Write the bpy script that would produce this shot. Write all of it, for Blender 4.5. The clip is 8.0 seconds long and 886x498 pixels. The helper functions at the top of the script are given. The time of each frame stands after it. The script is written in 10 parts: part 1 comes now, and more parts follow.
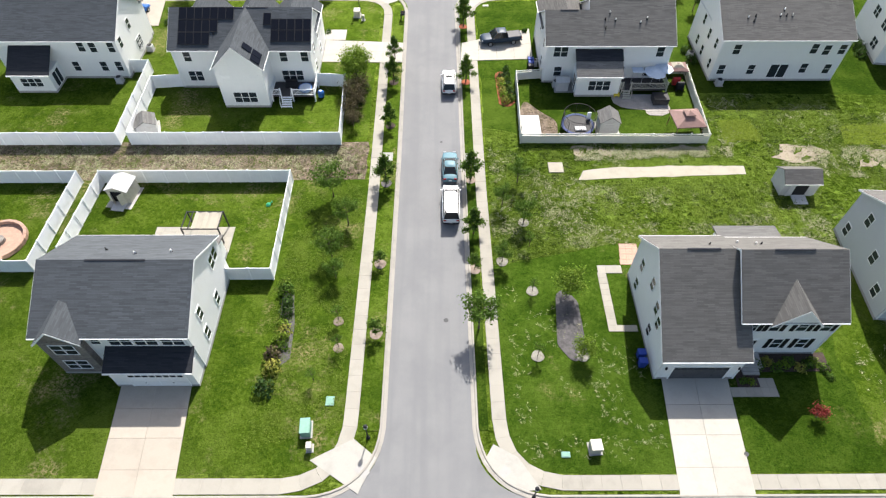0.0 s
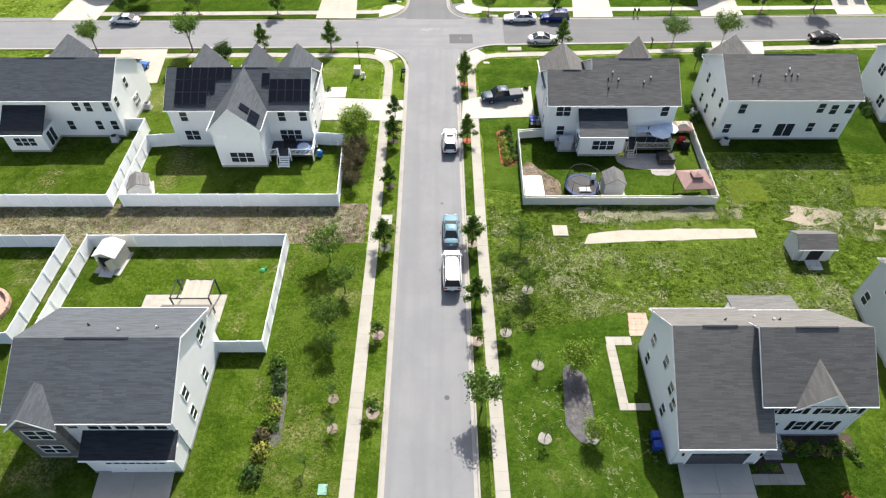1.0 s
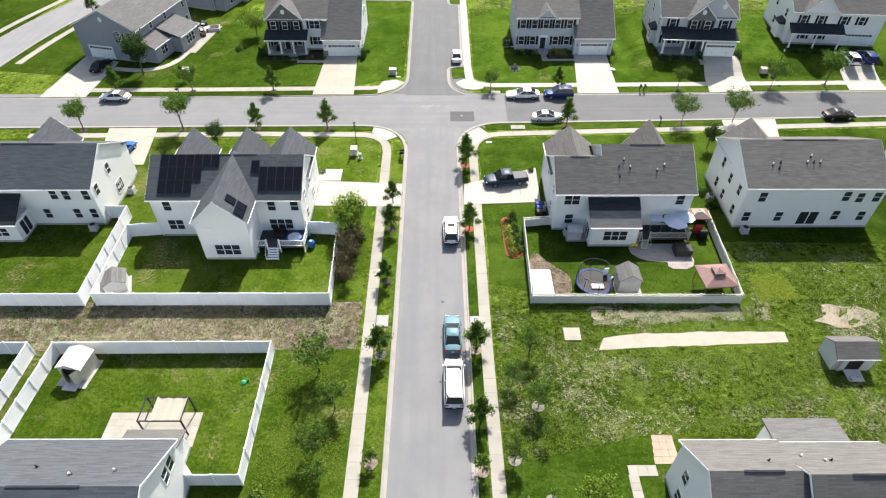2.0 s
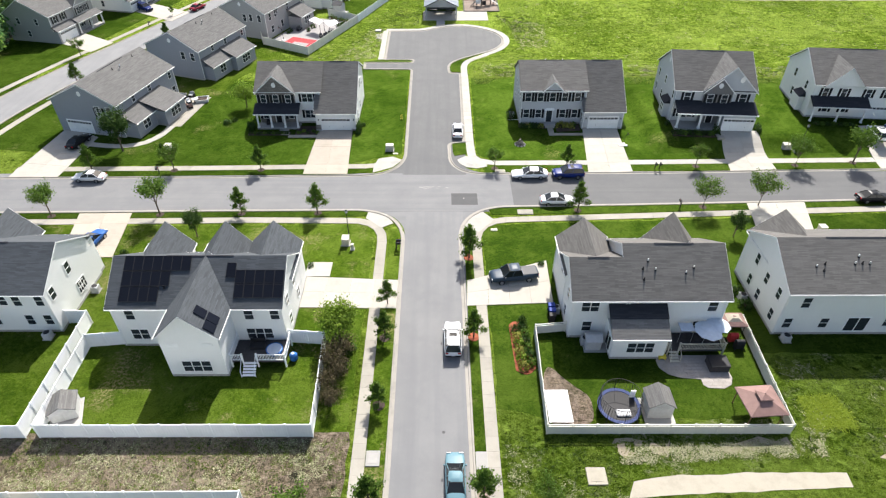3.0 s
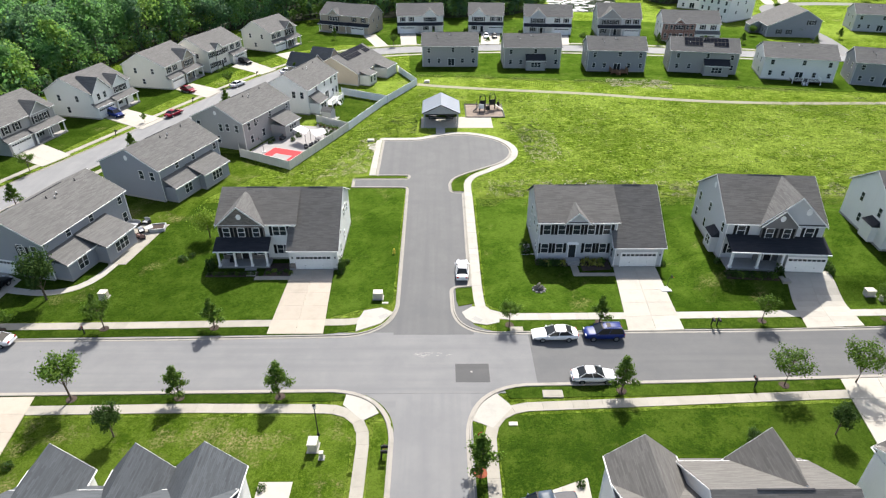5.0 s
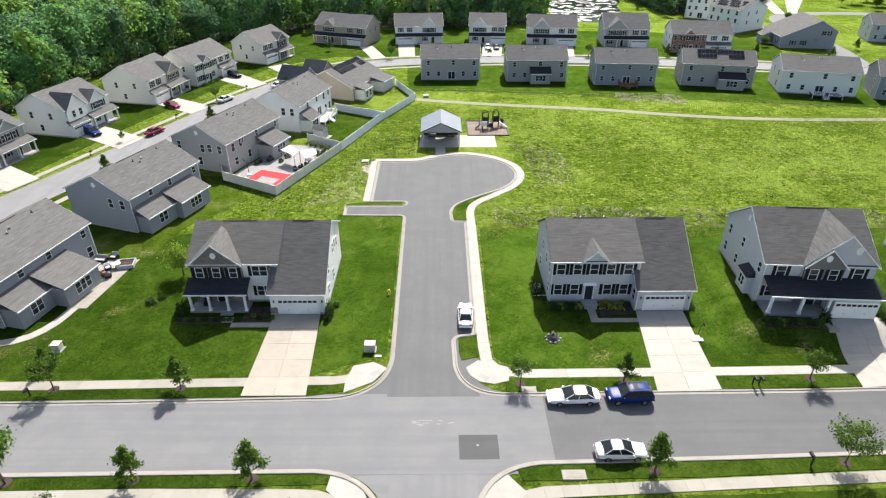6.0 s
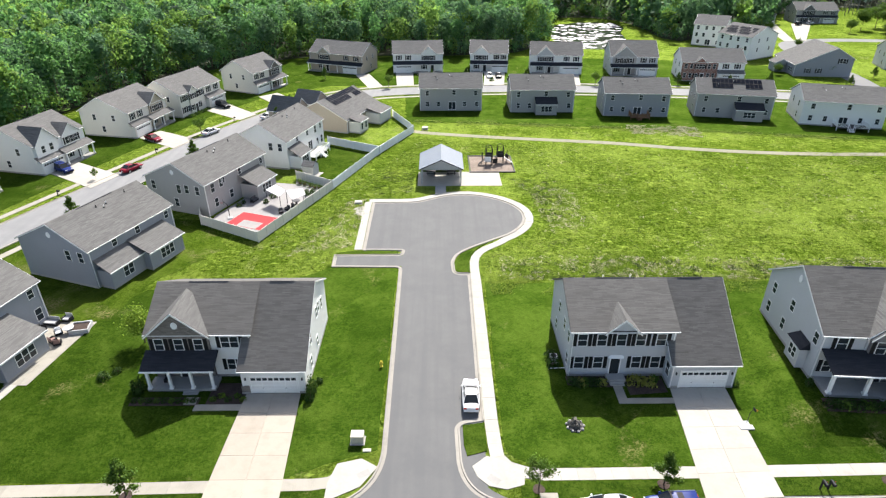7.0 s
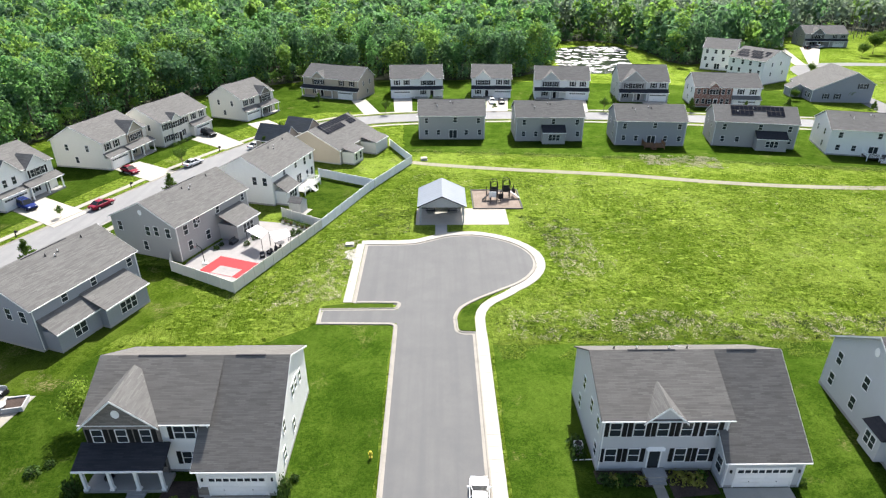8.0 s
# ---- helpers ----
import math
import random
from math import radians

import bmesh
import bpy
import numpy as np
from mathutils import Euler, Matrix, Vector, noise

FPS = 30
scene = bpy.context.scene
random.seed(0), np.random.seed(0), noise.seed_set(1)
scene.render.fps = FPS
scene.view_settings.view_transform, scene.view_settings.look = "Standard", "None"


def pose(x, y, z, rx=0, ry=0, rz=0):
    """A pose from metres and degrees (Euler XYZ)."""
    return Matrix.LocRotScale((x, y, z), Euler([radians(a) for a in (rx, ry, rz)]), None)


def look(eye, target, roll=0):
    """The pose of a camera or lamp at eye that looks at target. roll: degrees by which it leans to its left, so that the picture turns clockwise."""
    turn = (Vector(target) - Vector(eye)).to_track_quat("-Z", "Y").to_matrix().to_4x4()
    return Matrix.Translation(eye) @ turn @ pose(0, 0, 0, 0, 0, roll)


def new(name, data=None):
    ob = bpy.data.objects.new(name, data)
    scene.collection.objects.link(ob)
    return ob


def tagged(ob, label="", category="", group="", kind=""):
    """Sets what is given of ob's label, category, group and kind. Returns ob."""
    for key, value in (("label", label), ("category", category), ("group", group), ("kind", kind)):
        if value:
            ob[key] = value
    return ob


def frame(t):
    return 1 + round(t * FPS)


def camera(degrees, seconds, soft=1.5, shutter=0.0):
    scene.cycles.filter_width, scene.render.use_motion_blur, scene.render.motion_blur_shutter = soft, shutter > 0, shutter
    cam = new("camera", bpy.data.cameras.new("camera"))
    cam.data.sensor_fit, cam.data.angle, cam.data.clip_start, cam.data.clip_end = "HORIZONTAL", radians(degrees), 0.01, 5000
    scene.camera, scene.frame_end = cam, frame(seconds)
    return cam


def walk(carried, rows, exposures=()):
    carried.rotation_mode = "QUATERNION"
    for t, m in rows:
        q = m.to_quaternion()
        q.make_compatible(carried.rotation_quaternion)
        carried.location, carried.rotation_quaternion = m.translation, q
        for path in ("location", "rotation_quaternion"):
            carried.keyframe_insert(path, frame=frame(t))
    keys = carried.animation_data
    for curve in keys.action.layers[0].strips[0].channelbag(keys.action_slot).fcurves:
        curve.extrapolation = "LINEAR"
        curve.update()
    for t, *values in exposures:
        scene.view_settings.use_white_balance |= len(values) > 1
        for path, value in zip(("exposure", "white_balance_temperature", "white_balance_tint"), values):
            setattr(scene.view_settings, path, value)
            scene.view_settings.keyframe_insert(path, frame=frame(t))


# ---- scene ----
cam = camera(73.2, 8.0, soft=1.25)
PATH = [
    (0.0, (0.461, 1.026, 49.7), (0.684, 32.044, 10.484), 0.24),
    (0.5, (0.458, 2.499, 49.675), (0.657, 34.741, 11.46), 0.21),
    (1.0, (0.447, 5.055, 49.71), (0.63, 38.525, 12.565), 0.18),
    (1.5, (0.43, 8.624, 49.721), (0.604, 43.59, 13.981), 0.15),
    (3.0, (0.343, 24.21, 49.312), (0.529, 62.993, 17.755), 0.09),
    (3.5, (0.303, 30.069, 48.937), (0.506, 70.09, 18.965), 0.07),
    (4.0, (0.258, 35.802, 48.426), (0.483, 76.992, 20.083), 0.06),
    (4.5, (0.209, 41.391, 47.789), (0.461, 83.52, 20.862), 0.05),
    (6.0, (0.04, 57.007, 45.818), (0.375, 99.87, 20.075), 0.03),
    (6.5, (-0.023, 62.704, 45.222), (0.344, 106.049, 20.3), 0.03),
    (7.0, (-0.087, 68.592, 44.503), (0.31, 112.386, 20.381), 0.03),
    (7.5, (-0.154, 74.602, 43.617), (0.273, 118.894, 20.421), 0.03),
    (8.0, (-0.222, 80.363, 42.911), (0.23, 124.972, 20.332), 0.04),
]
walk(cam, [(t, look(eye, target, roll)) for t, eye, target, roll in PATH],
     [(0.0, 1.02), (1.2, 1.07), (3.5, 0.98), (6.0, 0.95), (8.0, 1.2)])

# ---- light ----
SUN_AZ, SUN_EL = 12.5, 46.0            # degrees from +y towards +x, and above the horizon
world = bpy.data.worlds.new("sky")
scene.world = world
world.use_nodes = True
wn = world.node_tree
sky = wn.nodes.new("ShaderNodeTexSky")
sky.sky_type, sky.sun_disc = "NISHITA", False
sky.sun_elevation, sky.sun_rotation = radians(SUN_EL), radians(SUN_AZ)
sky.dust_density, sky.ozone_density = 3.0, 0.6
wn.nodes["Background"].inputs["Strength"].default_value = 0.1090
wn.links.new(sky.outputs["Color"], wn.nodes["Background"].inputs["Color"])
sun = new("sun", bpy.data.lights.new("sun", "SUN"))
sun.data.energy, sun.data.angle, sun.data.color = 5.0, radians(0.6), (1.0, 0.96, 0.91)
_az, _el = radians(SUN_AZ), radians(SUN_EL)
sun.matrix_world = look((math.sin(_az) * math.cos(_el) * 80, math.cos(_az) * math.cos(_el) * 80, math.sin(_el) * 80), (0, 0, 0))
scene.view_settings.exposure = 1.3

# ---- materials ----
class Nodes:
    """A small builder of node materials."""

    def __init__(self, name, rough=0.8, metal=0.0, spec=0.5):
        self.m = bpy.data.materials.new(name)
        self.m.use_nodes = True
        self.t = self.m.node_tree
        self.b = self.t.nodes["Principled BSDF"]
        self.b.inputs["Roughness"].default_value = rough
        self.b.inputs["Metallic"].default_value = metal
        self.b.inputs["Specular IOR Level"].default_value = spec

    def n(self, kind, **kw):
        node = self.t.nodes.new(kind)
        for k, v in kw.items():
            node.inputs[k].default_value = v
        return node

    def link(self, a, b):
        self.t.links.new(a, b)

    def pos(self, sx=1.0, sy=1.0, sz=1.0, uv=False):
        c = self.n("ShaderNodeTexCoord") if uv else self.n("ShaderNodeNewGeometry")
        mp = self.n("ShaderNodeMapping")
        mp.inputs["Scale"].default_value = (sx, sy, sz)
        self.link(c.outputs["UV" if uv else "Position"], mp.inputs["Vector"])
        return mp.outputs["Vector"]

    def noise(self, scale, detail=4.0, rough=0.55, vec=None):
        nz = self.n("ShaderNodeTexNoise", Scale=scale, Detail=detail, Roughness=rough)
        self.link(vec if vec else self.pos(), nz.inputs["Vector"])
        return nz.outputs["Fac"]

    def ramp(self, fac, stops):
        r = self.n("ShaderNodeValToRGB")
        el = r.color_ramp.elements
        el[0].position, el[0].color = stops[0][0], (*stops[0][1], 1)
        el[1].position, el[1].color = stops[-1][0], (*stops[-1][1], 1)
        for p, c in stops[1:-1]:
            e = el.new(p)
            e.color = (*c, 1)
        self.link(fac, r.inputs["Fac"])
        return r.outputs["Color"]

    def mix(self, fac, a, b, kind="MIX"):
        x = self.n("ShaderNodeMix")
        x.data_type, x.blend_type = "RGBA", kind
        for sock, v in ((x.inputs[0], fac), (x.inputs[6], a), (x.inputs[7], b)):
            if isinstance(v, (int, float)):
                sock.default_value = v
            elif isinstance(v, tuple):
                sock.default_value = (*v, 1)
            else:
                self.link(v, sock)
        return x.outputs[2]

    def val(self, fac, lo, hi, a=0.0, b=1.0):
        r = self.n("ShaderNodeMapRange")
        r.inputs["From Min"].default_value, r.inputs["From Max"].default_value = lo, hi
        r.inputs["To Min"].default_value, r.inputs["To Max"].default_value = a, b
        self.link(fac, r.inputs["Value"])
        return r.outputs["Result"]

    def random(self, lo=0.9, hi=1.1):
        o = self.n("ShaderNodeObjectInfo")
        return self.val(o.outputs["Random"], 0, 1, lo, hi)

    def mul(self, col, fac):
        v = self.n("ShaderNodeVectorMath")
        v.operation = "SCALE"
        self.link(col, v.inputs[0])
        if isinstance(fac, (int, float)):
            v.inputs["Scale"].default_value = fac
        else:
            self.link(fac, v.inputs["Scale"])
        return v.outputs["Vector"]

    def bump(self, height, strength=0.3, dist=0.02):
        b = self.n("ShaderNodeBump", Strength=strength, Distance=dist)
        self.link(height, b.inputs["Height"])
        self.link(b.outputs["Normal"], self.b.inputs["Normal"])

    def out(self, col):
        if isinstance(col, tuple):
            self.b.inputs["Base Color"].default_value = (*col, 1)
        else:
            self.link(col, self.b.inputs["Base Color"])
        return self.m


def plain(name, col, rough=0.6, metal=0.0, vary=0.12, scale=3.0, bump=0.0):
    """A nearly plain surface with faint mottling at two scales."""
    k = Nodes(name, max(rough, 0.6), metal, 0.2)
    f1, f2 = k.noise(scale), k.noise(scale * 0.13, 2)
    lo, hi = tuple(c * (1 - vary) for c in col), tuple(min(1, c * (1 + vary)) for c in col)
    c = k.mix(0.4, k.ramp(f1, [(0.3, lo), (0.7, hi)]), k.ramp(f2, [(0.35, lo), (0.65, hi)]))
    if bump:
        k.bump(k.noise(scale * 6), bump)
    return k.out(k.mul(c, k.random(0.97, 1.03)))


def grass(name, dark, mid, light, dry, dry_amount, wild):
    """Turf: blades, clumps, patches, mowing tone and dry spots. wild: coarse and uneven."""
    k = Nodes(name, 1.0, 0, 0.0)
    sheen = k.n("ShaderNodeBsdfGlossy", Roughness=0.62)
    both = k.n("ShaderNodeMixShader", Fac=0.45)
    k.link(k.b.outputs[0], both.inputs[1])
    k.link(sheen.outputs[0], both.inputs[2])
    k.link(both.outputs[0], k.t.nodes["Material Output"].inputs["Surface"])
    f = 0.64 if wild else 0.58
    dark, mid, light = ((c[0] * f * (1.02 if wild else 0.98), c[1] * f, c[2] * f * 1.7) for c in (dark, mid, light))
    dry = tuple(v * 0.8 for v in dry)
    deep = (dark[0] * 0.3, dark[1] * 0.36, dark[2] * 0.4)
    fresh = (light[0] * 1.15, light[1] * 1.2, light[2] * 1.2)
    broad = k.noise(0.045, 7, 0.66)
    patch = k.noise(0.30, 7, 0.74)
    tuft = k.noise(1.7 if wild else 2.6, 7, 0.78)
    blade = k.noise(8.0, 5, 0.8)
    base = k.ramp(tuft, [(0.40, tuple(v * 0.8 for v in dark)), (0.50, mid), (0.60, fresh)] if wild else [(0.36, dark), (0.50, mid), (0.63, light)])
    base = k.mix(k.val(patch, 0.51, 0.59, 0, 0.7), base, light)
    base = k.mix(k.val(patch, 0.48, 0.40, 0, 0.7), base, dark)
    base = k.mix(k.val(broad, 0.50, 0.60, 0, 0.6), base, fresh if wild else light)
    base = k.mix(k.val(broad, 0.48, 0.38, 0, 0.55), base, dark)
    base = k.mix(k.val(k.noise(0.75, 7, 0.8), 0.47, 0.40, 0, 0.6 if wild else 0.35), base, tuple(v * 0.6 for v in dark))
    base = k.mix(k.val(blade, 0.49, 0.38, 0.0, 0.75 if wild else 0.6), base, deep)
    base = k.mix(k.val(blade, 0.54, 0.66, 0.0, 0.5), base, fresh)
    spots = k.n("ShaderNodeMath")
    spots.operation = "MULTIPLY"
    k.link(k.val(k.noise(0.13, 7, 0.72), 0.58 - dry_amount, 0.68 - dry_amount), spots.inputs[0])
    k.link(k.val(k.noise(3.4, 6, 0.82), 0.48, 0.56), spots.inputs[1])
    base = k.mix(spots.outputs[0], base, dry)
    if wild:
        base = k.mix(k.val(k.noise(1.1, 8, 0.85), 0.60, 0.70, 0, 0.6), base, dry)
        base = k.mix(k.val(k.noise(1.0, 3, 0.6, k.pos(0.55, 1.1, 1)), 0.60, 0.68, 0, 0.55), base, tuple(v * 1.5 for v in fresh))
        base = k.mix(k.val(k.noise(2.3, 8, 0.85), 0.41, 0.33, 0, 0.9), base, deep)
        base = k.mix(k.val(k.noise(0.9, 2, 0.4), 0.33, 0.29, 0, 0.8), base, deep)
    k.bump(tuft, 1.0 if wild else 0.7, 0.42 if wild else 0.12)
    k.link(k.b.inputs["Normal"].links[0].from_socket, sheen.inputs["Normal"])
    k.link(base, sheen.inputs["Color"])
    return k.out(base)


def asphalt(name, tone, streak):
    k = Nodes(name, 0.8, 0, 0.15)
    tone *= 0.88
    lo, hi = (tone * 0.84, tone * 0.85, tone * 0.87), (tone * 1.13, tone * 1.13, tone * 1.12)
    c = k.mix(0.5, k.ramp(k.noise(0.22, 6, 0.65), [(0.36, lo), (0.64, hi)]), k.ramp(k.noise(45.0, 2), [(0.3, lo), (0.7, hi)]))
    c = k.mix(k.val(k.noise(1.0, 3, 0.5, k.pos(0.9, 0.03, 1) if streak == "y" else k.pos(0.03, 0.9, 1)), 0.45, 0.66, 0, 0.6), c, lo)
    c = k.mix(k.val(k.noise(0.9, 4, 0.6), 0.55, 0.75, 0, 0.22), c, hi)
    c = k.mix(k.val(k.noise(0.11, 2, 0.4, k.pos(1, 1, 1)), 0.62, 0.68, 0, 0.3), c, lo)
    k.bump(k.noise(60.0, 2), 0.25, 0.01)
    return k.out(c)


def concrete(name, col, stain=0.25):
    k = Nodes(name, 0.9, 0, 0.15)
    col = tuple(v * 0.9 for v in col)
    dark = tuple(v * (1 - stain) for v in col)
    c = k.mix(k.val(k.noise(0.6, 6, 0.7), 0.48, 0.72, 0, 0.7), col, dark)
    c = k.mix(k.val(k.noise(18.0, 3), 0.4, 0.7, 0, 0.35), c, dark)
    k.bump(k.noise(40.0, 2), 0.2, 0.01)
    return k.out(k.mul(c, k.random(0.93, 1.04)))


def shingle(name, col):
    """Asphalt shingles in courses of 0.14 m with darker and lighter tabs."""
    k = Nodes(name, 0.95, 0, 0.1)
    col = tuple(v * 0.92 for v in col)
    br = k.n("ShaderNodeTexBrick", Scale=1.0)
    br.inputs["Brick Width"].default_value, br.inputs["Row Height"].default_value = 0.95, 0.145
    br.inputs["Mortar Size"].default_value, br.inputs["Bias"].default_value = 0.012, 0.0
    for i, f in (("Color1", 0.74), ("Color2", 1.26), ("Mortar", 0.72)):
        br.inputs[i].default_value = (*(v * f for v in col), 1)
    br.offset = 0.37
    k.link(k.pos(uv=True), br.inputs["Vector"])
    c = k.mix(k.val(k.noise(0.7, 5, 0.7, k.pos(0.5, 3.0, 1, uv=True)), 0.38, 0.66, 0, 0.55), br.outputs["Color"], tuple(v * 1.18 for v in col))
    c = k.mix(k.val(k.noise(0.12, 4), 0.42, 0.66, 0, 0.3), c, tuple(v * 0.8 for v in col))
    c = k.mix(k.val(k.noise(30.0, 2), 0.35, 0.7, 0, 0.3), c, tuple(v * 0.6 for v in col))
    k.bump(br.outputs["Fac"], 0.4, -0.01)
    return k.out(k.mul(c, k.random(0.98, 1.02)))


def siding(name, col, lap=0.115):
    """Lapped vinyl siding: a shadow line put into the colour under each board, faint weathering."""
    k = Nodes(name, 0.55, 0, 0.35)
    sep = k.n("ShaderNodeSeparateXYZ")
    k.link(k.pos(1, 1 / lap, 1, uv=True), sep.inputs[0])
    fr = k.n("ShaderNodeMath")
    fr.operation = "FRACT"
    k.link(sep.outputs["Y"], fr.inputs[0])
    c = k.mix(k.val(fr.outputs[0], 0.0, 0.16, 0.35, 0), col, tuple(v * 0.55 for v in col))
    c = k.mix(k.val(k.noise(0.5, 5, 0.6), 0.45, 0.75, 0, 0.3), c, tuple(v * 0.88 for v in col))
    c = k.mix(k.val(k.noise(2.0, 4, 0.6, k.pos(1.4, 0.12, 1, uv=True)), 0.5, 0.8, 0, 0.18), c, tuple(v * 0.8 for v in col))
    k.bump(fr.outputs[0], 0.5, 0.012)
    return k.out(c)


def masonry(name, a, b, mortar, w, h, rows=0.5):
    k = Nodes(name, 0.9, 0, 0.2)
    br = k.n("ShaderNodeTexBrick", Scale=1.0)
    br.inputs["Brick Width"].default_value, br.inputs["Row Height"].default_value = w, h
    br.inputs["Mortar Size"].default_value = 0.012
    br.offset = rows
    for i, c in (("Color1", a), ("Color2", b), ("Mortar", mortar)):
        br.inputs[i].default_value = (*c, 1)
    k.link(k.pos(uv=True), br.inputs["Vector"])
    c = k.mix(k.val(k.noise(4.0, 4), 0.4, 0.7, 0, 0.4), br.outputs["Color"], tuple(v * 0.7 for v in a))
    k.bump(br.outputs["Fac"], 0.6, -0.012)
    return k.out(c)


def leafy(name, dark, mid, light, thinness=0.3, uneven=0.0):
    """Leaves that let some light through. uneven: how far whole crowns differ in tone."""
    k = Nodes(name, 0.7, 0, 0.1)
    g = k.n("ShaderNodeNewGeometry")
    c = k.ramp(g.outputs["Random Per Island"], [(0.0, dark), (0.55, mid), (1.0, light)])
    c = k.mix(k.val(k.noise(0.25, 3), 0.4, 0.65, 0, 0.45), c, mid)
    if uneven:
        c = k.mul(c, k.val(k.noise(0.10, 4, 0.65), 0.38, 0.62, 1 - uneven, 1 + uneven))
    c = k.mul(c, k.random(0.85, 1.15))
    thin = k.n("ShaderNodeBsdfTranslucent")
    k.link(k.mix(0.55, c, (light[0] * 1.2, light[1] * 1.45, light[2] * 0.9)), thin.inputs["Color"])
    both = k.n("ShaderNodeMixShader")
    both.inputs[0].default_value = thinness
    k.link(k.b.outputs[0], both.inputs[1])
    k.link(thin.outputs[0], both.inputs[2])
    k.link(both.outputs[0], k.t.nodes["Material Output"].inputs["Surface"])
    return k.out(c)


def gloss(name, col, rough=0.25, metal=0.0, coat=0.0, spec=0.3):
    k = Nodes(name, rough, metal, spec)
    k.b.inputs["Coat Weight"].default_value = coat
    c = k.mix(k.val(k.noise(1.2, 4), 0.4, 0.75, 0, 0.25), col, tuple(v * 0.8 for v in col))
    return k.out(c)


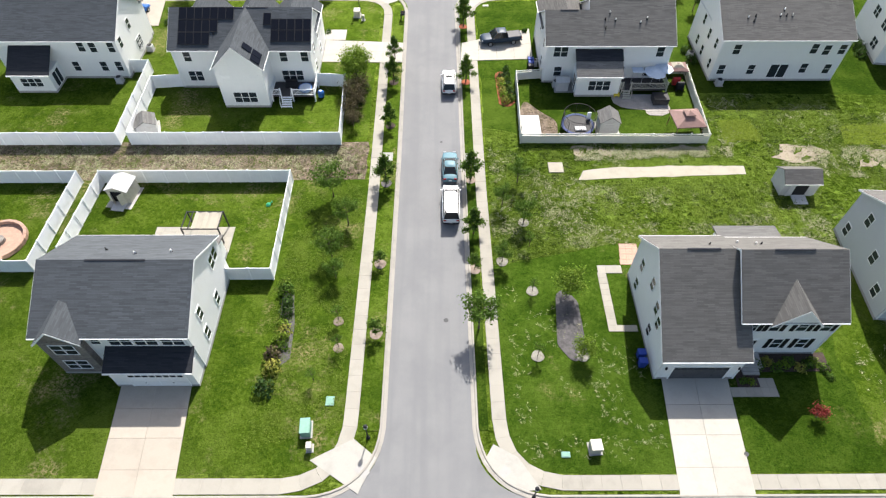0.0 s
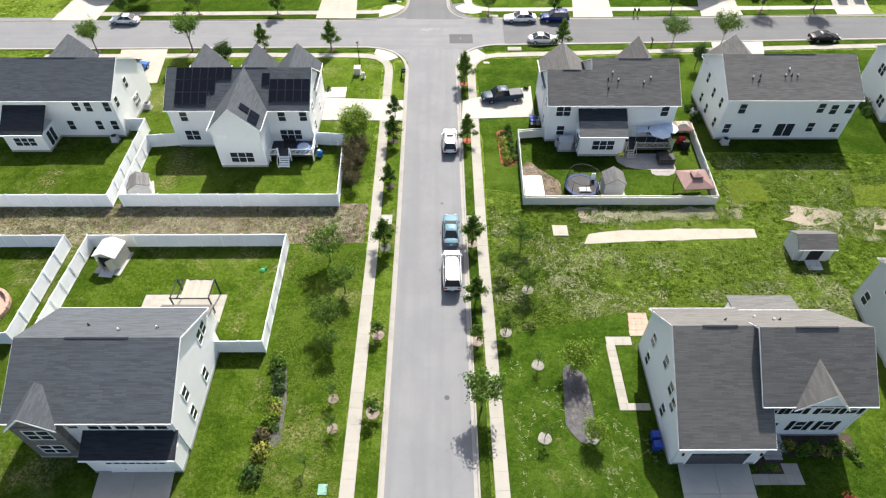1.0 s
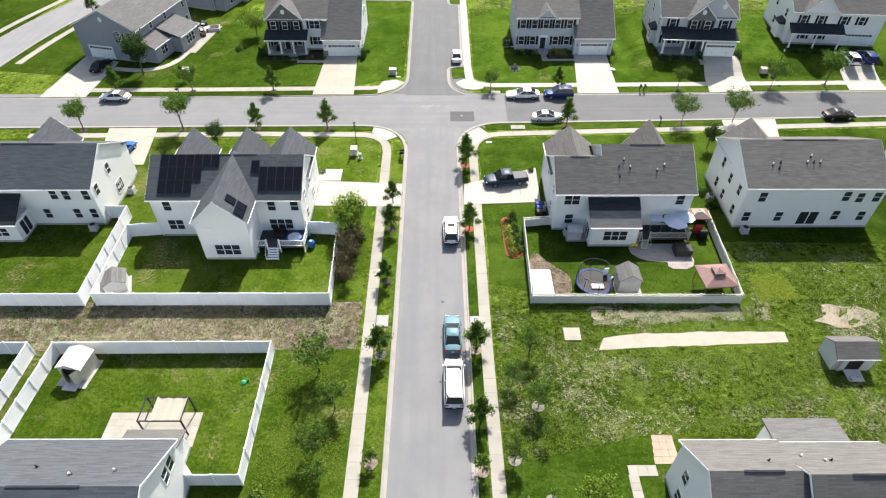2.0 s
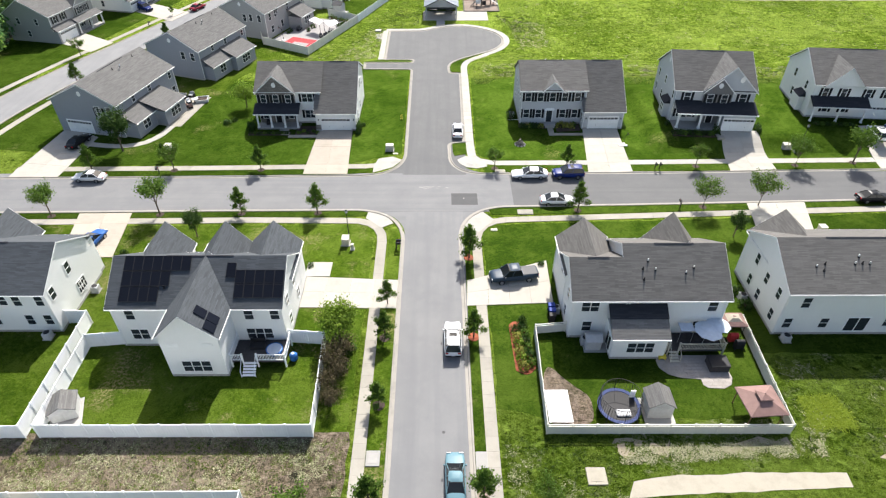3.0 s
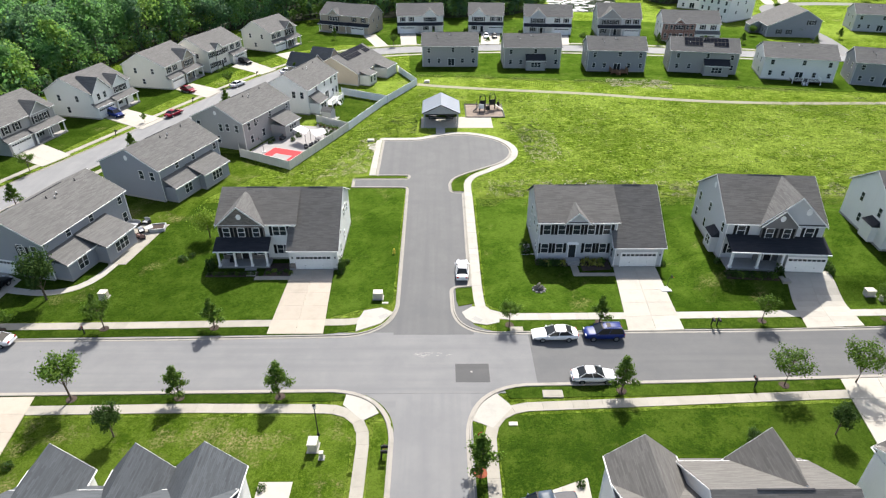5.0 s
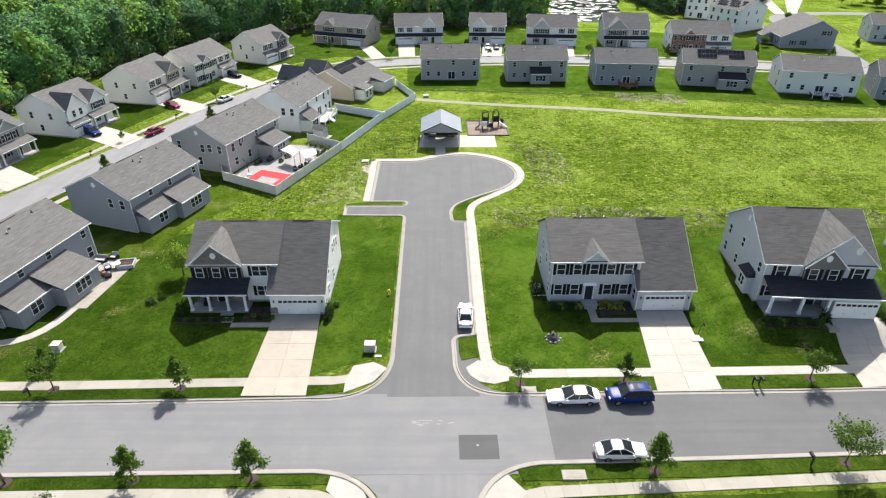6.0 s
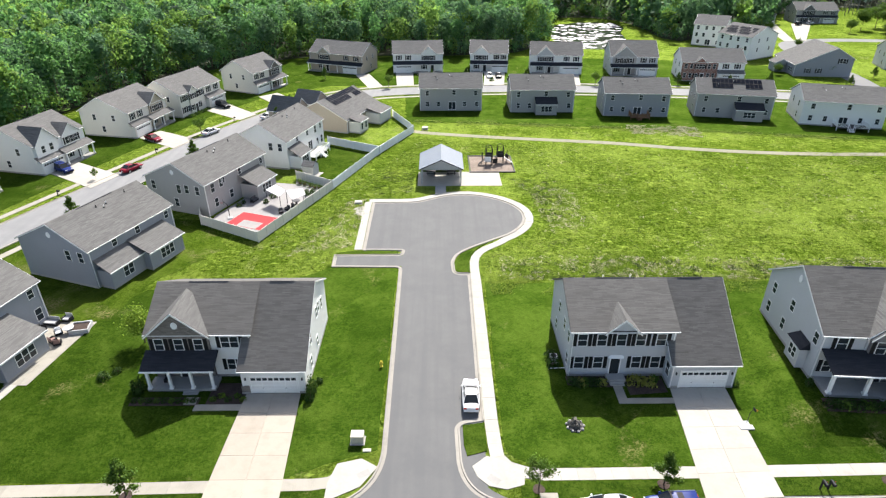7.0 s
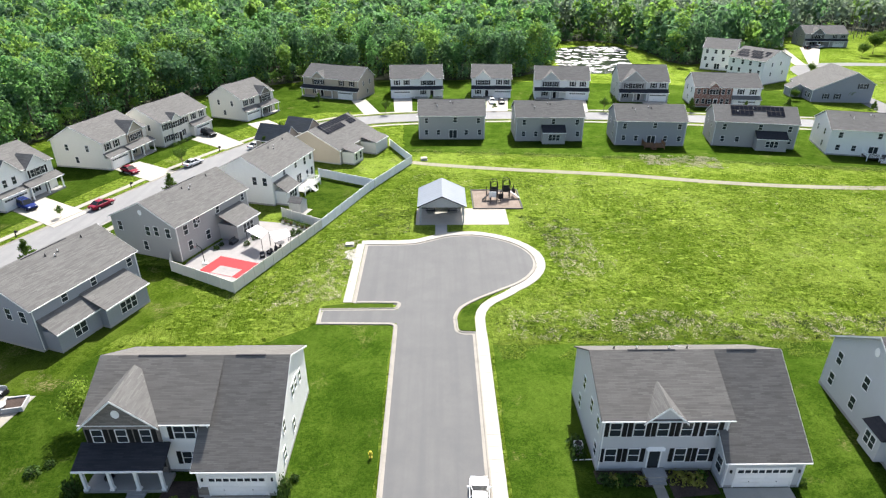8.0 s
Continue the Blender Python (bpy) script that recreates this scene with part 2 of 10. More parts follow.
M = dict(
    field=grass("field_grass", (0.060, 0.112, 0.005), (0.126, 0.202, 0.011), (0.230, 0.305, 0.030), (0.26, 0.26, 0.12), 0.0, True),
    rough=grass("rough_grass", (0.045, 0.085, 0.005), (0.098, 0.160, 0.009), (0.160, 0.225, 0.022), (0.30, 0.285, 0.20), 0.05, True),
    soil=concrete("stony_soil", (0.33, 0.28, 0.21), 0.6), dirt=grass("bare_ground", (0.115, 0.105, 0.036), (0.25, 0.20, 0.085), (0.37, 0.29, 0.14), (0.34, 0.27, 0.19), 0.14, True),
    lawn=grass("mown_lawn", (0.021, 0.046, 0.003), (0.043, 0.080, 0.005), (0.078, 0.120, 0.010), (0.14, 0.14, 0.05), -0.03, False),
    lawn3=grass("sunny_lawn", (0.026, 0.056, 0.003), (0.051, 0.096, 0.006), (0.086, 0.138, 0.011), (0.16, 0.155, 0.06), 0.0, False),
    lawn2=grass("patchy_lawn", (0.036, 0.072, 0.004), (0.072, 0.122, 0.006), (0.124, 0.178, 0.015), (0.21, 0.18, 0.09), 0.05, False),
    road=asphalt("road_asphalt", 0.19, "y"), road_x=asphalt("cross_asphalt", 0.185, "x"), road_e=asphalt("newer_asphalt", 0.125, "x"),
    road_pale=asphalt("pale_asphalt", 0.225, "y"),
    court=asphalt("court_asphalt", 0.13, "y"), patch=asphalt("patch_asphalt", 0.09, "x"),
    walkway=concrete("walk_concrete", (0.335, 0.315, 0.27)), kerb=concrete("kerb_concrete", (0.32, 0.30, 0.265), 0.35), newwalk=concrete("new_walk_concrete", (0.40, 0.385, 0.345)),
    drive=concrete("drive_concrete", (0.42, 0.395, 0.345), 0.2), warmdrive=concrete("warm_drive_concrete", (0.40, 0.355, 0.295), 0.2), pad=concrete("grey_concrete", (0.36, 0.35, 0.33)),
    sand=concrete("pale_sand", (0.37, 0.34, 0.275), 0.3), gravel=concrete("path_gravel", (0.25, 0.235, 0.175), 0.45),
    charcoal=shingle("charcoal_shingle", (0.078, 0.086, 0.094)), slate=shingle("slate_shingle", (0.132, 0.127, 0.120)),
    weathered=shingle("weathered_shingle", (0.145, 0.142, 0.137)), darkroof=shingle("dark_porch_shingle", (0.034, 0.036, 0.042)),
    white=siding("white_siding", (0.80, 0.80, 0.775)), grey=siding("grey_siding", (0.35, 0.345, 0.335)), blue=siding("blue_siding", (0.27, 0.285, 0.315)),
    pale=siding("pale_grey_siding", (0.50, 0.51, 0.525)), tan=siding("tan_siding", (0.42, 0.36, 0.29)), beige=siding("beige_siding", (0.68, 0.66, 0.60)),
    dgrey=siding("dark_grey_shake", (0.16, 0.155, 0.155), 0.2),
    brick=masonry("red_brick", (0.26, 0.10, 0.07), (0.20, 0.075, 0.055), (0.40, 0.36, 0.32), 0.21, 0.075),
    stone=masonry("ledge_stone", (0.26, 0.23, 0.20), (0.15, 0.135, 0.125), (0.10, 0.095, 0.09), 0.42, 0.16),
    pavers=concrete("patio_pavers", (0.36, 0.33, 0.30), 0.4),
    pinkpavers=masonry("pink_pavers", (0.40, 0.26, 0.195), (0.34, 0.215, 0.16), (0.28, 0.20, 0.16), 0.4, 0.3),
    navypad=plain("navy_padding", (0.03, 0.045, 0.12), 0.7), trim=plain("white_trim", (0.80, 0.80, 0.78), 0.5, 0, 0.05), vinyl=plain("white_vinyl", (0.82, 0.83, 0.82), 0.4, 0, 0.05, 1.5),
    darkgrey=plain("dark_grey_paint", (0.075, 0.075, 0.08), 0.5),
    foundation=concrete("foundation", (0.40, 0.39, 0.37)), black=plain("black_paint", (0.018, 0.018, 0.02), 0.45), shutter=plain("black_shutter", (0.007, 0.007, 0.008), 0.55),
    glass=gloss("window_glass", (0.030, 0.036, 0.040), 0.07), carglass=gloss("car_glass", (0.015, 0.018, 0.020), 0.05),
    solar=gloss("solar_panel", (0.010, 0.012, 0.018), 0.9, spec=0.0), metal=gloss("galvanised_metal", (0.55, 0.56, 0.58), 0.4, 0.8),
    rubber=plain("tyre_rubber", (0.020, 0.020, 0.021), 0.8), rim=gloss("wheel_rim", (0.45, 0.46, 0.47), 0.3, 0.9), chrome=gloss("chrome", (0.7, 0.7, 0.72), 0.15, 1.0),
    redlamp=gloss("red_lens", (0.35, 0.012, 0.01), 0.15), clearlamp=gloss("clear_lens", (0.75, 0.76, 0.78), 0.1),
    shadelitter=plain("shaded_leaf_litter", (0.030, 0.034, 0.018), 0.95, 0, 0.4, 2, 0.6), bark=plain("bark", (0.11, 0.085, 0.065), 0.9, 0, 0.3, 8, 0.5), mulch=plain("mulch", (0.052, 0.038, 0.032), 0.95, 0, 0.45, 7, 0.8), redmulch=plain("red_mulch", (0.22, 0.065, 0.035), 0.95, 0, 0.4, 7, 0.8),
    palemulch=plain("pale_gravel_ring", (0.20, 0.19, 0.16), 0.95, 0, 0.5, 5, 0.8), greymulch=plain("grey_mulch", (0.085, 0.08, 0.08), 0.95, 0, 0.45, 5, 0.8),
    leaf=leafy("street_leaf", (0.026, 0.058, 0.009), (0.062, 0.115, 0.016), (0.125, 0.190, 0.034)), leaf2=leafy("bright_leaf", (0.07, 0.125, 0.012), (0.13, 0.195, 0.02), (0.20, 0.27, 0.045)),
    darkleaf=leafy("evergreen_leaf", (0.016, 0.038, 0.010), (0.034, 0.066, 0.016), (0.065, 0.105, 0.026)), redleaf=leafy("red_leaf", (0.10, 0.012, 0.014), (0.20, 0.03, 0.03), (0.30, 0.07, 0.06)),
    brownleaf=leafy("brown_leaf", (0.045, 0.036, 0.022), (0.085, 0.066, 0.04), (0.13, 0.11, 0.06)), greytwig=leafy("grey_twigs", (0.07, 0.065, 0.055), (0.13, 0.12, 0.105), (0.20, 0.19, 0.17), 0.0), yellowleaf=leafy("yellow_leaf", (0.14, 0.16, 0.03), (0.25, 0.25, 0.05), (0.34, 0.31, 0.09)),
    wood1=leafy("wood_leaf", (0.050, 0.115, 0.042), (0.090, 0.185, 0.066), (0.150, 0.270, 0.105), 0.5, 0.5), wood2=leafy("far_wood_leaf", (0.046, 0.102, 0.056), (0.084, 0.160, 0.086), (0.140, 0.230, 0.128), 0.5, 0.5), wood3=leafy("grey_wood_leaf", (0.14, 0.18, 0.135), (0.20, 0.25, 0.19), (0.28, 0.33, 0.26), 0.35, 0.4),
    wood4=leafy("light_wood_leaf", (0.095, 0.165, 0.036), (0.155, 0.245, 0.055), (0.22, 0.33, 0.095), 0.5, 0.4),
    dryleaf=leafy("dry_leaf", (0.14, 0.15, 0.07), (0.26, 0.26, 0.15), (0.46, 0.44, 0.30), 0.0),
    bleached=leafy("bleached_leaf", (0.20, 0.185, 0.11), (0.33, 0.30, 0.20), (0.52, 0.47, 0.35), 0.0),
    weed=leafy("weed_leaf", (0.075, 0.115, 0.006), (0.125, 0.175, 0.010), (0.18, 0.225, 0.02), 0.0), lawnweed=leafy("lawn_weed_leaf", (0.05, 0.085, 0.005), (0.085, 0.125, 0.01), (0.13, 0.165, 0.03), 0.0), tuftleaf=leafy("tuft_leaf", (0.010, 0.022, 0.004), (0.022, 0.042, 0.008), (0.05, 0.08, 0.016), 0.0),
    brownwood=plain("brown_wood", (0.20, 0.115, 0.065), 0.75, 0, 0.3, 5), darkdeck=plain("dark_deck", (0.060, 0.055, 0.055), 0.7, 0, 0.25, 4),
    toygreen=plain("green_plastic", (0.05, 0.34, 0.16), 0.5), greenbox=plain("green_enamel", (0.17, 0.30, 0.24), 0.45), beigebox=plain("beige_plastic", (0.46, 0.44, 0.36), 0.5), binblue=plain("blue_plastic", (0.018, 0.045, 0.24), 0.4), tarpblue=plain("blue_tarp", (0.03, 0.13, 0.38), 0.5),
    cream=plain("cream_vinyl", (0.66, 0.64, 0.57), 0.5, 0, 0.06), greyplastic=plain("grey_plastic", (0.42, 0.42, 0.42), 0.5), red=plain("red_paint", (0.42, 0.03, 0.03), 0.5), courtred=plain("court_red", (0.40, 0.030, 0.035), 0.8), courtgrey=plain("court_grey", (0.25, 0.24, 0.235), 0.8),
    fabric=plain("white_fabric", (0.78, 0.78, 0.78), 0.9), greyfabric=plain("umbrella_fabric", (0.48, 0.53, 0.60), 0.9), pinkroof=plain("dusty_red_canopy", (0.20, 0.125, 0.110), 0.7, 0, 0.15, 2), yellow=plain("yellow_paint", (0.62, 0.50, 0.06), 0.5),
    pavroof=plain("blue_metal_roof", (0.20, 0.225, 0.26), 0.6, 0.0, 0.06), bark_mat=plain("play_mulch", (0.20, 0.16, 0.13), 0.95, 0, 0.35, 4, 0.6),
    water=gloss("pond_water", (0.02, 0.025, 0.02), 0.12), bare=plain("bare_branches", (0.20, 0.185, 0.165), 0.9, 0, 0.3, 3),
    tealpaint=gloss("teal_car_paint", (0.11, 0.20, 0.235), 0.38, 0.0, 0.0, 0.12), whitepaint=gloss("white_car_paint", (0.78, 0.78, 0.78), 0.38, 0.0, 0.0, 0.12), silver=gloss("silver_car_paint", (0.60, 0.61, 0.63), 0.38, 0.0, 0.0, 0.12),
    navy=gloss("navy_car_paint", (0.008, 0.022, 0.13), 0.38, 0.0, 0.0, 0.12), steel=gloss("steel_blue_car_paint", (0.030, 0.048, 0.072), 0.38, 0.0, 0.0, 0.12), blackpaint=gloss("black_car_paint", (0.010, 0.011, 0.013), 0.38, 0.0, 0.0, 0.12), redpaint=gloss("red_car_paint", (0.20, 0.010, 0.028), 0.38, 0.0, 0.0, 0.12), bluepaint=gloss("blue_car_paint", (0.03, 0.10, 0.30), 0.38, 0.0, 0.0, 0.12),
)

# ---- geometry helpers ----
rng = random.Random(7)


class Geo:
    """Collects vertices and faces of one part."""

    def __init__(self):
        self.v, self.f = [], []

    def add(self, pts, faces):
        k = len(self.v)
        self.v += [tuple(p) for p in pts]
        self.f += [tuple(i + k for i in f) for f in faces]
        return self

    def box(self, x0, x1, y0, y1, z0, z1, chamfer=0.0):
        if chamfer <= 0:
            return self.add([(x, y, z) for z in (z0, z1) for y in (y0, y1) for x in (x0, x1)],
                            [(0, 2, 3, 1), (4, 5, 7, 6), (0, 1, 5, 4), (2, 6, 7, 3), (0, 4, 6, 2), (1, 3, 7, 5)])
        c = chamfer
        ring = [(x0 + c, y0), (x1 - c, y0), (x1, y0 + c), (x1, y1 - c), (x1 - c, y1), (x0 + c, y1), (x0, y1 - c), (x0, y0 + c)]
        inner = [(x0 + c, y0 + c), (x1 - c, y0 + c), (x1 - c, y0 + c), (x1 - c, y1 - c), (x1 - c, y1 - c), (x0 + c, y1 - c), (x0 + c, y1 - c), (x0 + c, y0 + c)]
        pts = [(*p, z0) for p in ring] + [(*p, z1 - c) for p in ring] + [(*p, z1) for p in inner]
        faces = [tuple(range(7, -1, -1))] + [(i, (i + 1) % 8, 8 + (i + 1) % 8, 8 + i) for i in range(8)]
        faces += [(8 + i, 8 + (i + 1) % 8, 16 + (i + 1) % 8, 16 + i) for i in range(8)] + [tuple(range(16, 24))]
        return self.add(pts, faces)

    def extrude(self, poly, a, b, axis="z"):
        """A closed outline pushed along an axis. For x the outline is (y, z), for y it is (x, z), for z it is (x, y)."""
        put = {"x": lambda p, w: (w, p[0], p[1]), "y": lambda p, w: (p[0], w, p[1]), "z": lambda p, w: (p[0], p[1], w)}[axis]
        n = len(poly)
        pts = [put(p, a) for p in poly] + [put(p, b) for p in poly]
        return self.add(pts, [tuple(range(n - 1, -1, -1)), tuple(range(n, 2 * n))] + [(i, (i + 1) % n, n + (i + 1) % n, n + i) for i in range(n)])

    def tube(self, pts, radii, sides=8):
        """A round rod through points, with a radius at each."""
        rings = []
        for i, p in enumerate(pts):
            d = Vector(pts[min(i + 1, len(pts) - 1)]) - Vector(pts[max(i - 1, 0)])
            q = d.to_track_quat("Z", "Y")
            rings.append([tuple(Vector(p) + q @ Vector((radii[i] * math.cos(a), radii[i] * math.sin(a), 0))) for a in (2 * math.pi * s / sides for s in range(sides))])
        n = sides
        faces = [tuple(range(n - 1, -1, -1)), tuple(range((len(pts) - 1) * n, len(pts) * n))]
        for i in range(len(pts) - 1):
            faces += [(i * n + s, i * n + (s + 1) % n, (i + 1) * n + (s + 1) % n, (i + 1) * n + s) for s in range(n)]
        return self.add([p for r in rings for p in r], faces)

    def wheel(self, x, y, z, r, w, sides=16):
        """A disc that stands upright, its axle along y."""
        return self.extrude([(x + r * math.cos(2 * math.pi * i / sides), z + r * math.sin(2 * math.pi * i / sides)) for i in range(sides)], y - w / 2, y + w / 2, "y")

    def moved(self, m):
        self.v = [tuple(m @ Vector(p)) for p in self.v]
        return self

    def mesh(self, name, mat):
        me = bpy.data.meshes.new(name)
        me.from_pydata(self.v, [], self.f)
        bm = bmesh.new()
        bm.from_mesh(me)
        bmesh.ops.recalc_face_normals(bm, faces=bm.faces)
        uv = bm.loops.layers.uv.new("metres")
        for f in bm.faces:
            n = f.normal
            t = Vector((1, 0, 0)) if abs(n.z) > 0.97 else Vector((-n.y, n.x, 0)).normalized()
            s = n.cross(t)
            for lp in f.loops:
                co = lp.vert.co
                lp[uv].uv = (co.dot(t), co.dot(s))
        bm.to_mesh(me)
        bm.free()
        me.materials.append(mat)
        return me


SHARED = {}


def part(name, geo, mat, parent=None, label="", key=None, at=None):
    """Links one mesh object under a thing or a part. key: alike parts share one mesh."""
    if key is not None and key in SHARED:
        me = SHARED[key]
    else:
        me = (geo() if callable(geo) else geo).mesh(name, mat)
        if key is not None:
            SHARED[key] = me
    ob = new(name, me)
    if parent is not None:
        ob.parent = parent
    if at is not None:
        ob.matrix_basis = at
    if label:
        tagged(ob, label)
    return ob


def hgt(x, y):
    """Height of the low rise on which the north-eastern plots stand."""
    def ease(v):
        v = max(0.0, min(1.0, v))
        return v * v * (3 - 2 * v)
    return 1.5 * ease((x - 33.5) / 5) * ease((y - 108.4) / 5.6) * (1 - ease((y - 131.5) / 5))


def thing(name, label, category, at=None, group="", kind=""):
    ob = new(name)
    ob.empty_display_size = 0.3
    if at is not None:
        at = at.copy()
        at.translation.z += hgt(at.translation.x, at.translation.y)
        ob.matrix_basis = at
    return tagged(ob, label, category, group, kind)


def cloud(name, verts, faces_n, mat, parent=None):
    """A mesh of separate quads (or triangles) from an array of corners."""
    v = np.asarray(verts, dtype=np.float32).reshape(-1, 3)
    n = len(v) // faces_n
    me = bpy.data.meshes.new(name)
    me.vertices.add(len(v))
    me.vertices.foreach_set("co", v.ravel())
    me.loops.add(len(v))
    me.loops.foreach_set("vertex_index", np.arange(len(v), dtype=np.int32))
    me.polygons.add(n)
    me.polygons.foreach_set("loop_start", np.arange(0, len(v), faces_n, dtype=np.int32))
    me.update(calc_edges=True)
    me.materials.append(mat)
    return me


def leaf_quads(centres, size, gen, flat=0.5, facing=None):
    """Small leaf clumps: a quad turned at random at each centre, or roughly facing outwards."""
    n = len(centres)
    nrm = gen.normal(size=(n, 3))
    nrm[:, 2] = np.abs(nrm[:, 2]) + flat
    if facing is not None:
        nrm = gen.normal(size=(n, 3)) * 0.55 + facing + (0, 0, flat)
    nrm /= np.linalg.norm(nrm, axis=1)[:, None]
    a = np.cross(nrm, gen.normal(size=(n, 3)))
    a /= np.linalg.norm(a, axis=1)[:, None] + 1e-9
    b = np.cross(nrm, a)
    s = (size * gen.uniform(0.55, 1.3, n))[:, None]
    a, b = a * s, b * s * gen.uniform(0.5, 0.9, n)[:, None]
    c = np.asarray(centres)
    return np.stack([c - a, c - b * 0.9, c + a, c + b], axis=1)


def smooth_line(pts, step=1.5):
    """A Catmull-Rom line through points, sampled about every step metres."""
    p = [Vector((*q, 0)) for q in pts]
    p = [p[0] * 2 - p[1]] + p + [p[-1] * 2 - p[-2]]
    out = []
    for i in range(1, len(p) - 2):
        n = max(1, round((p[i + 1] - p[i]).length / step))
        for k in range(n):
            t = k / n
            out.append(0.5 * (2 * p[i] + (p[i + 1] - p[i - 1]) * t + (2 * p[i - 1] - 5 * p[i] + 4 * p[i + 1] - p[i + 2]) * t * t + (3 * p[i] - p[i - 1] - 3 * p[i + 1] + p[i + 2]) * t ** 3))
    out.append(p[-2])
    return [(v.x, v.y) for v in out]


def fillet(pts, radius, n=8):
    """A polyline with rounded corners. pts: (x, y) or (x, y, radius)."""
    out = [pts[0][:2]]
    for i in range(1, len(pts) - 1):
        r = pts[i][2] if len(pts[i]) > 2 else radius
        p, a, b = (Vector(q[:2]) for q in (pts[i], pts[i - 1], pts[i + 1]))
        u, w = (a - p).normalized(), (b - p).normalized()
        ang = u.angle(w)
        if r <= 0 or ang > 3.1:
            out.append(tuple(p))
            continue
        d = min(r / math.tan(ang / 2), (a - p).length * 0.49, (b - p).length * 0.49)
        s, e = p + u * d, p + w * d
        for k in range(n + 1):
            t = k / n
            q = s * (1 - t) ** 2 + p * 2 * t * (1 - t) * 0.86 + (s + e) * t * (1 - t) * 0.14 + e * t * t
            out.append(tuple(q))
    out.append(pts[-1][:2])
    return out


def offset_line(line, d):
    """The line moved d metres to its left."""
    out = []
    for i, p in enumerate(line):
        a, b = Vector(line[max(i - 1, 0)]), Vector(line[min(i + 1, len(line) - 1)])
        t = (b - a).normalized()
        out.append((p[0] - t.y * d, p[1] + t.x * d))
    return out


def strip(line, prof):
    """One long sheet swept along a line. prof: (offset, height) pairs across it."""
    g = Geo()
    rows = [offset_line(line, d) for d, _ in prof]
    n = len(line)
    pts = [(*rows[j][i], prof[j][1]) for j in range(len(prof)) for i in range(n)]
    g.add(pts, [(j * n + i, j * n + i + 1, (j + 1) * n + i + 1, (j + 1) * n + i) for j in range(len(prof) - 1) for i in range(n - 1)])
    return g


def piece(name, geo, mat, kind="structure", label="", category=""):
    ob = part(name, geo, mat)
    return tagged(ob, label, category, "", kind)

# ---- ground, roads, kerbs, pavements ----
def ground():
    g = Geo()
    n, lo, hi = 40, -900.0, 1500.0
    xs = [-1200 + 2400 * i / n for i in range(n + 1)]
    ys = [lo + (hi - lo) * i / n for i in range(n + 1)]
    g.add([(x, y, 0.0) for y in ys for x in xs], [(j * (n + 1) + i, j * (n + 1) + i + 1, (j + 1) * (n + 1) + i + 1, (j + 1) * (n + 1) + i) for j in range(n) for i in range(n)])
    piece("ground", g, M["field"], label="rough green field grass with pale dry patches", category="ground")


ground()


def flat(name, poly, z, mat, label, category, wobble=0.0, depth=0.3):
    """A sheet of ground cover with an outline. wobble: how uneven its edge is."""
    if wobble:
        fine = []
        for i, p in enumerate(poly):
            q = poly[(i + 1) % len(poly)]
            n = max(1, int(math.dist(p, q) / 1.1))
            for k in range(n):
                x, y = p[0] + (q[0] - p[0]) * k / n, p[1] + (q[1] - p[1]) * k / n
                fine.append((x + wobble * noise.noise((x * 0.6, y * 0.6, 3)), y + wobble * noise.noise((x * 0.6, y * 0.6, 9))))
        poly = fine
    if "bed" in name:
        z += hgt(sum(p[0] for p in poly) / len(poly), sum(p[1] for p in poly) / len(poly))
    g = Geo().extrude(poly, z - depth, z)
    return piece(name, g, M[mat], label=label, category=category)


def rect(x0, x1, y0, y1):
    return [(x0, y0), (x1, y0), (x1, y1), (x0, y1)]


# carriageways, each with its own level so that no two faces share a plane
flat("road_main", rect(-4.55, 3.45, 8, 94), 0.020, "road", "pale grey worn asphalt street between concrete kerbs", "road")
flat("road_south", rect(-90, 90, 2, 15.2), 0.016, "road_x", "grey asphalt street at the near crossing", "road")
flat("road_cross", rect(-84, 10.9, 93.2, 103.4), 0.028, "road_x", "light grey asphalt cross street", "road")
flat("road_cross_east", rect(10.9, 140, 93.6, 103.9), 0.032, "road_e", "darker newer asphalt of the cross street", "road")
flat("asphalt_patch", rect(1.9, 5.7, 94.85, 97.8), 0.040, "patch", "dark rectangular asphalt patch in the crossing", "patch")
BULB = smooth_line([(2.1, 142.6), (1.75, 144.9), (2.5, 147.6), (4.6, 149.8), (7.9, 152.2), (11.6, 154.9), (13.9, 158.4), (14.3, 162.0), (13.2, 165.0), (10.6, 167.7), (6.6, 169.6), (2.4, 169.6), (-0.8, 168.2), (-3.8, 166.7), (-7.4, 166.4), (-11.5, 166.4)], 1.0)
COURT = [(-5.5, 103.0), (4.3, 103.0), (4.5, 142.2)] + offset_line(BULB, -0.3) + [(-11.7, 166.4), (-11.5, 148.9), (-5.5, 148.6)]
flat("road_court", COURT, 0.036, "court", "dark grey asphalt of the dead-end court", "road")
flat("road_stub", rect(-15.4, -5.0, 144.2, 147.3), 0.031, "court", "short asphalt stub beside the court", "road")
for sx, sy, x, y in ((-1, -1, -4.5, 93.6), (1, -1, 3.3, 93.8), (-1, 1, -5.4, 103.1), (1, 1, 2.4, 103.4), (-1, 1, -4.5, 15.0), (1, 1, 3.3, 15.0)):
    r = 6.0 if y > 90 else 4.8
    arc = [(x + sx * (r - r * math.cos(a)), y + sy * (r - r * math.sin(a))) for a in (radians(9 * i) for i in range(11))]
    flat("road_corner", [(x - sx * 0.8, y - sy * 0.8), (x - sx * 0.8, y + sy * r), *arc, (x + sx * r, y - sy * 0.8)], 0.012, "court" if y > 102 else "road_x", "rounded asphalt corner of the crossing", "road")
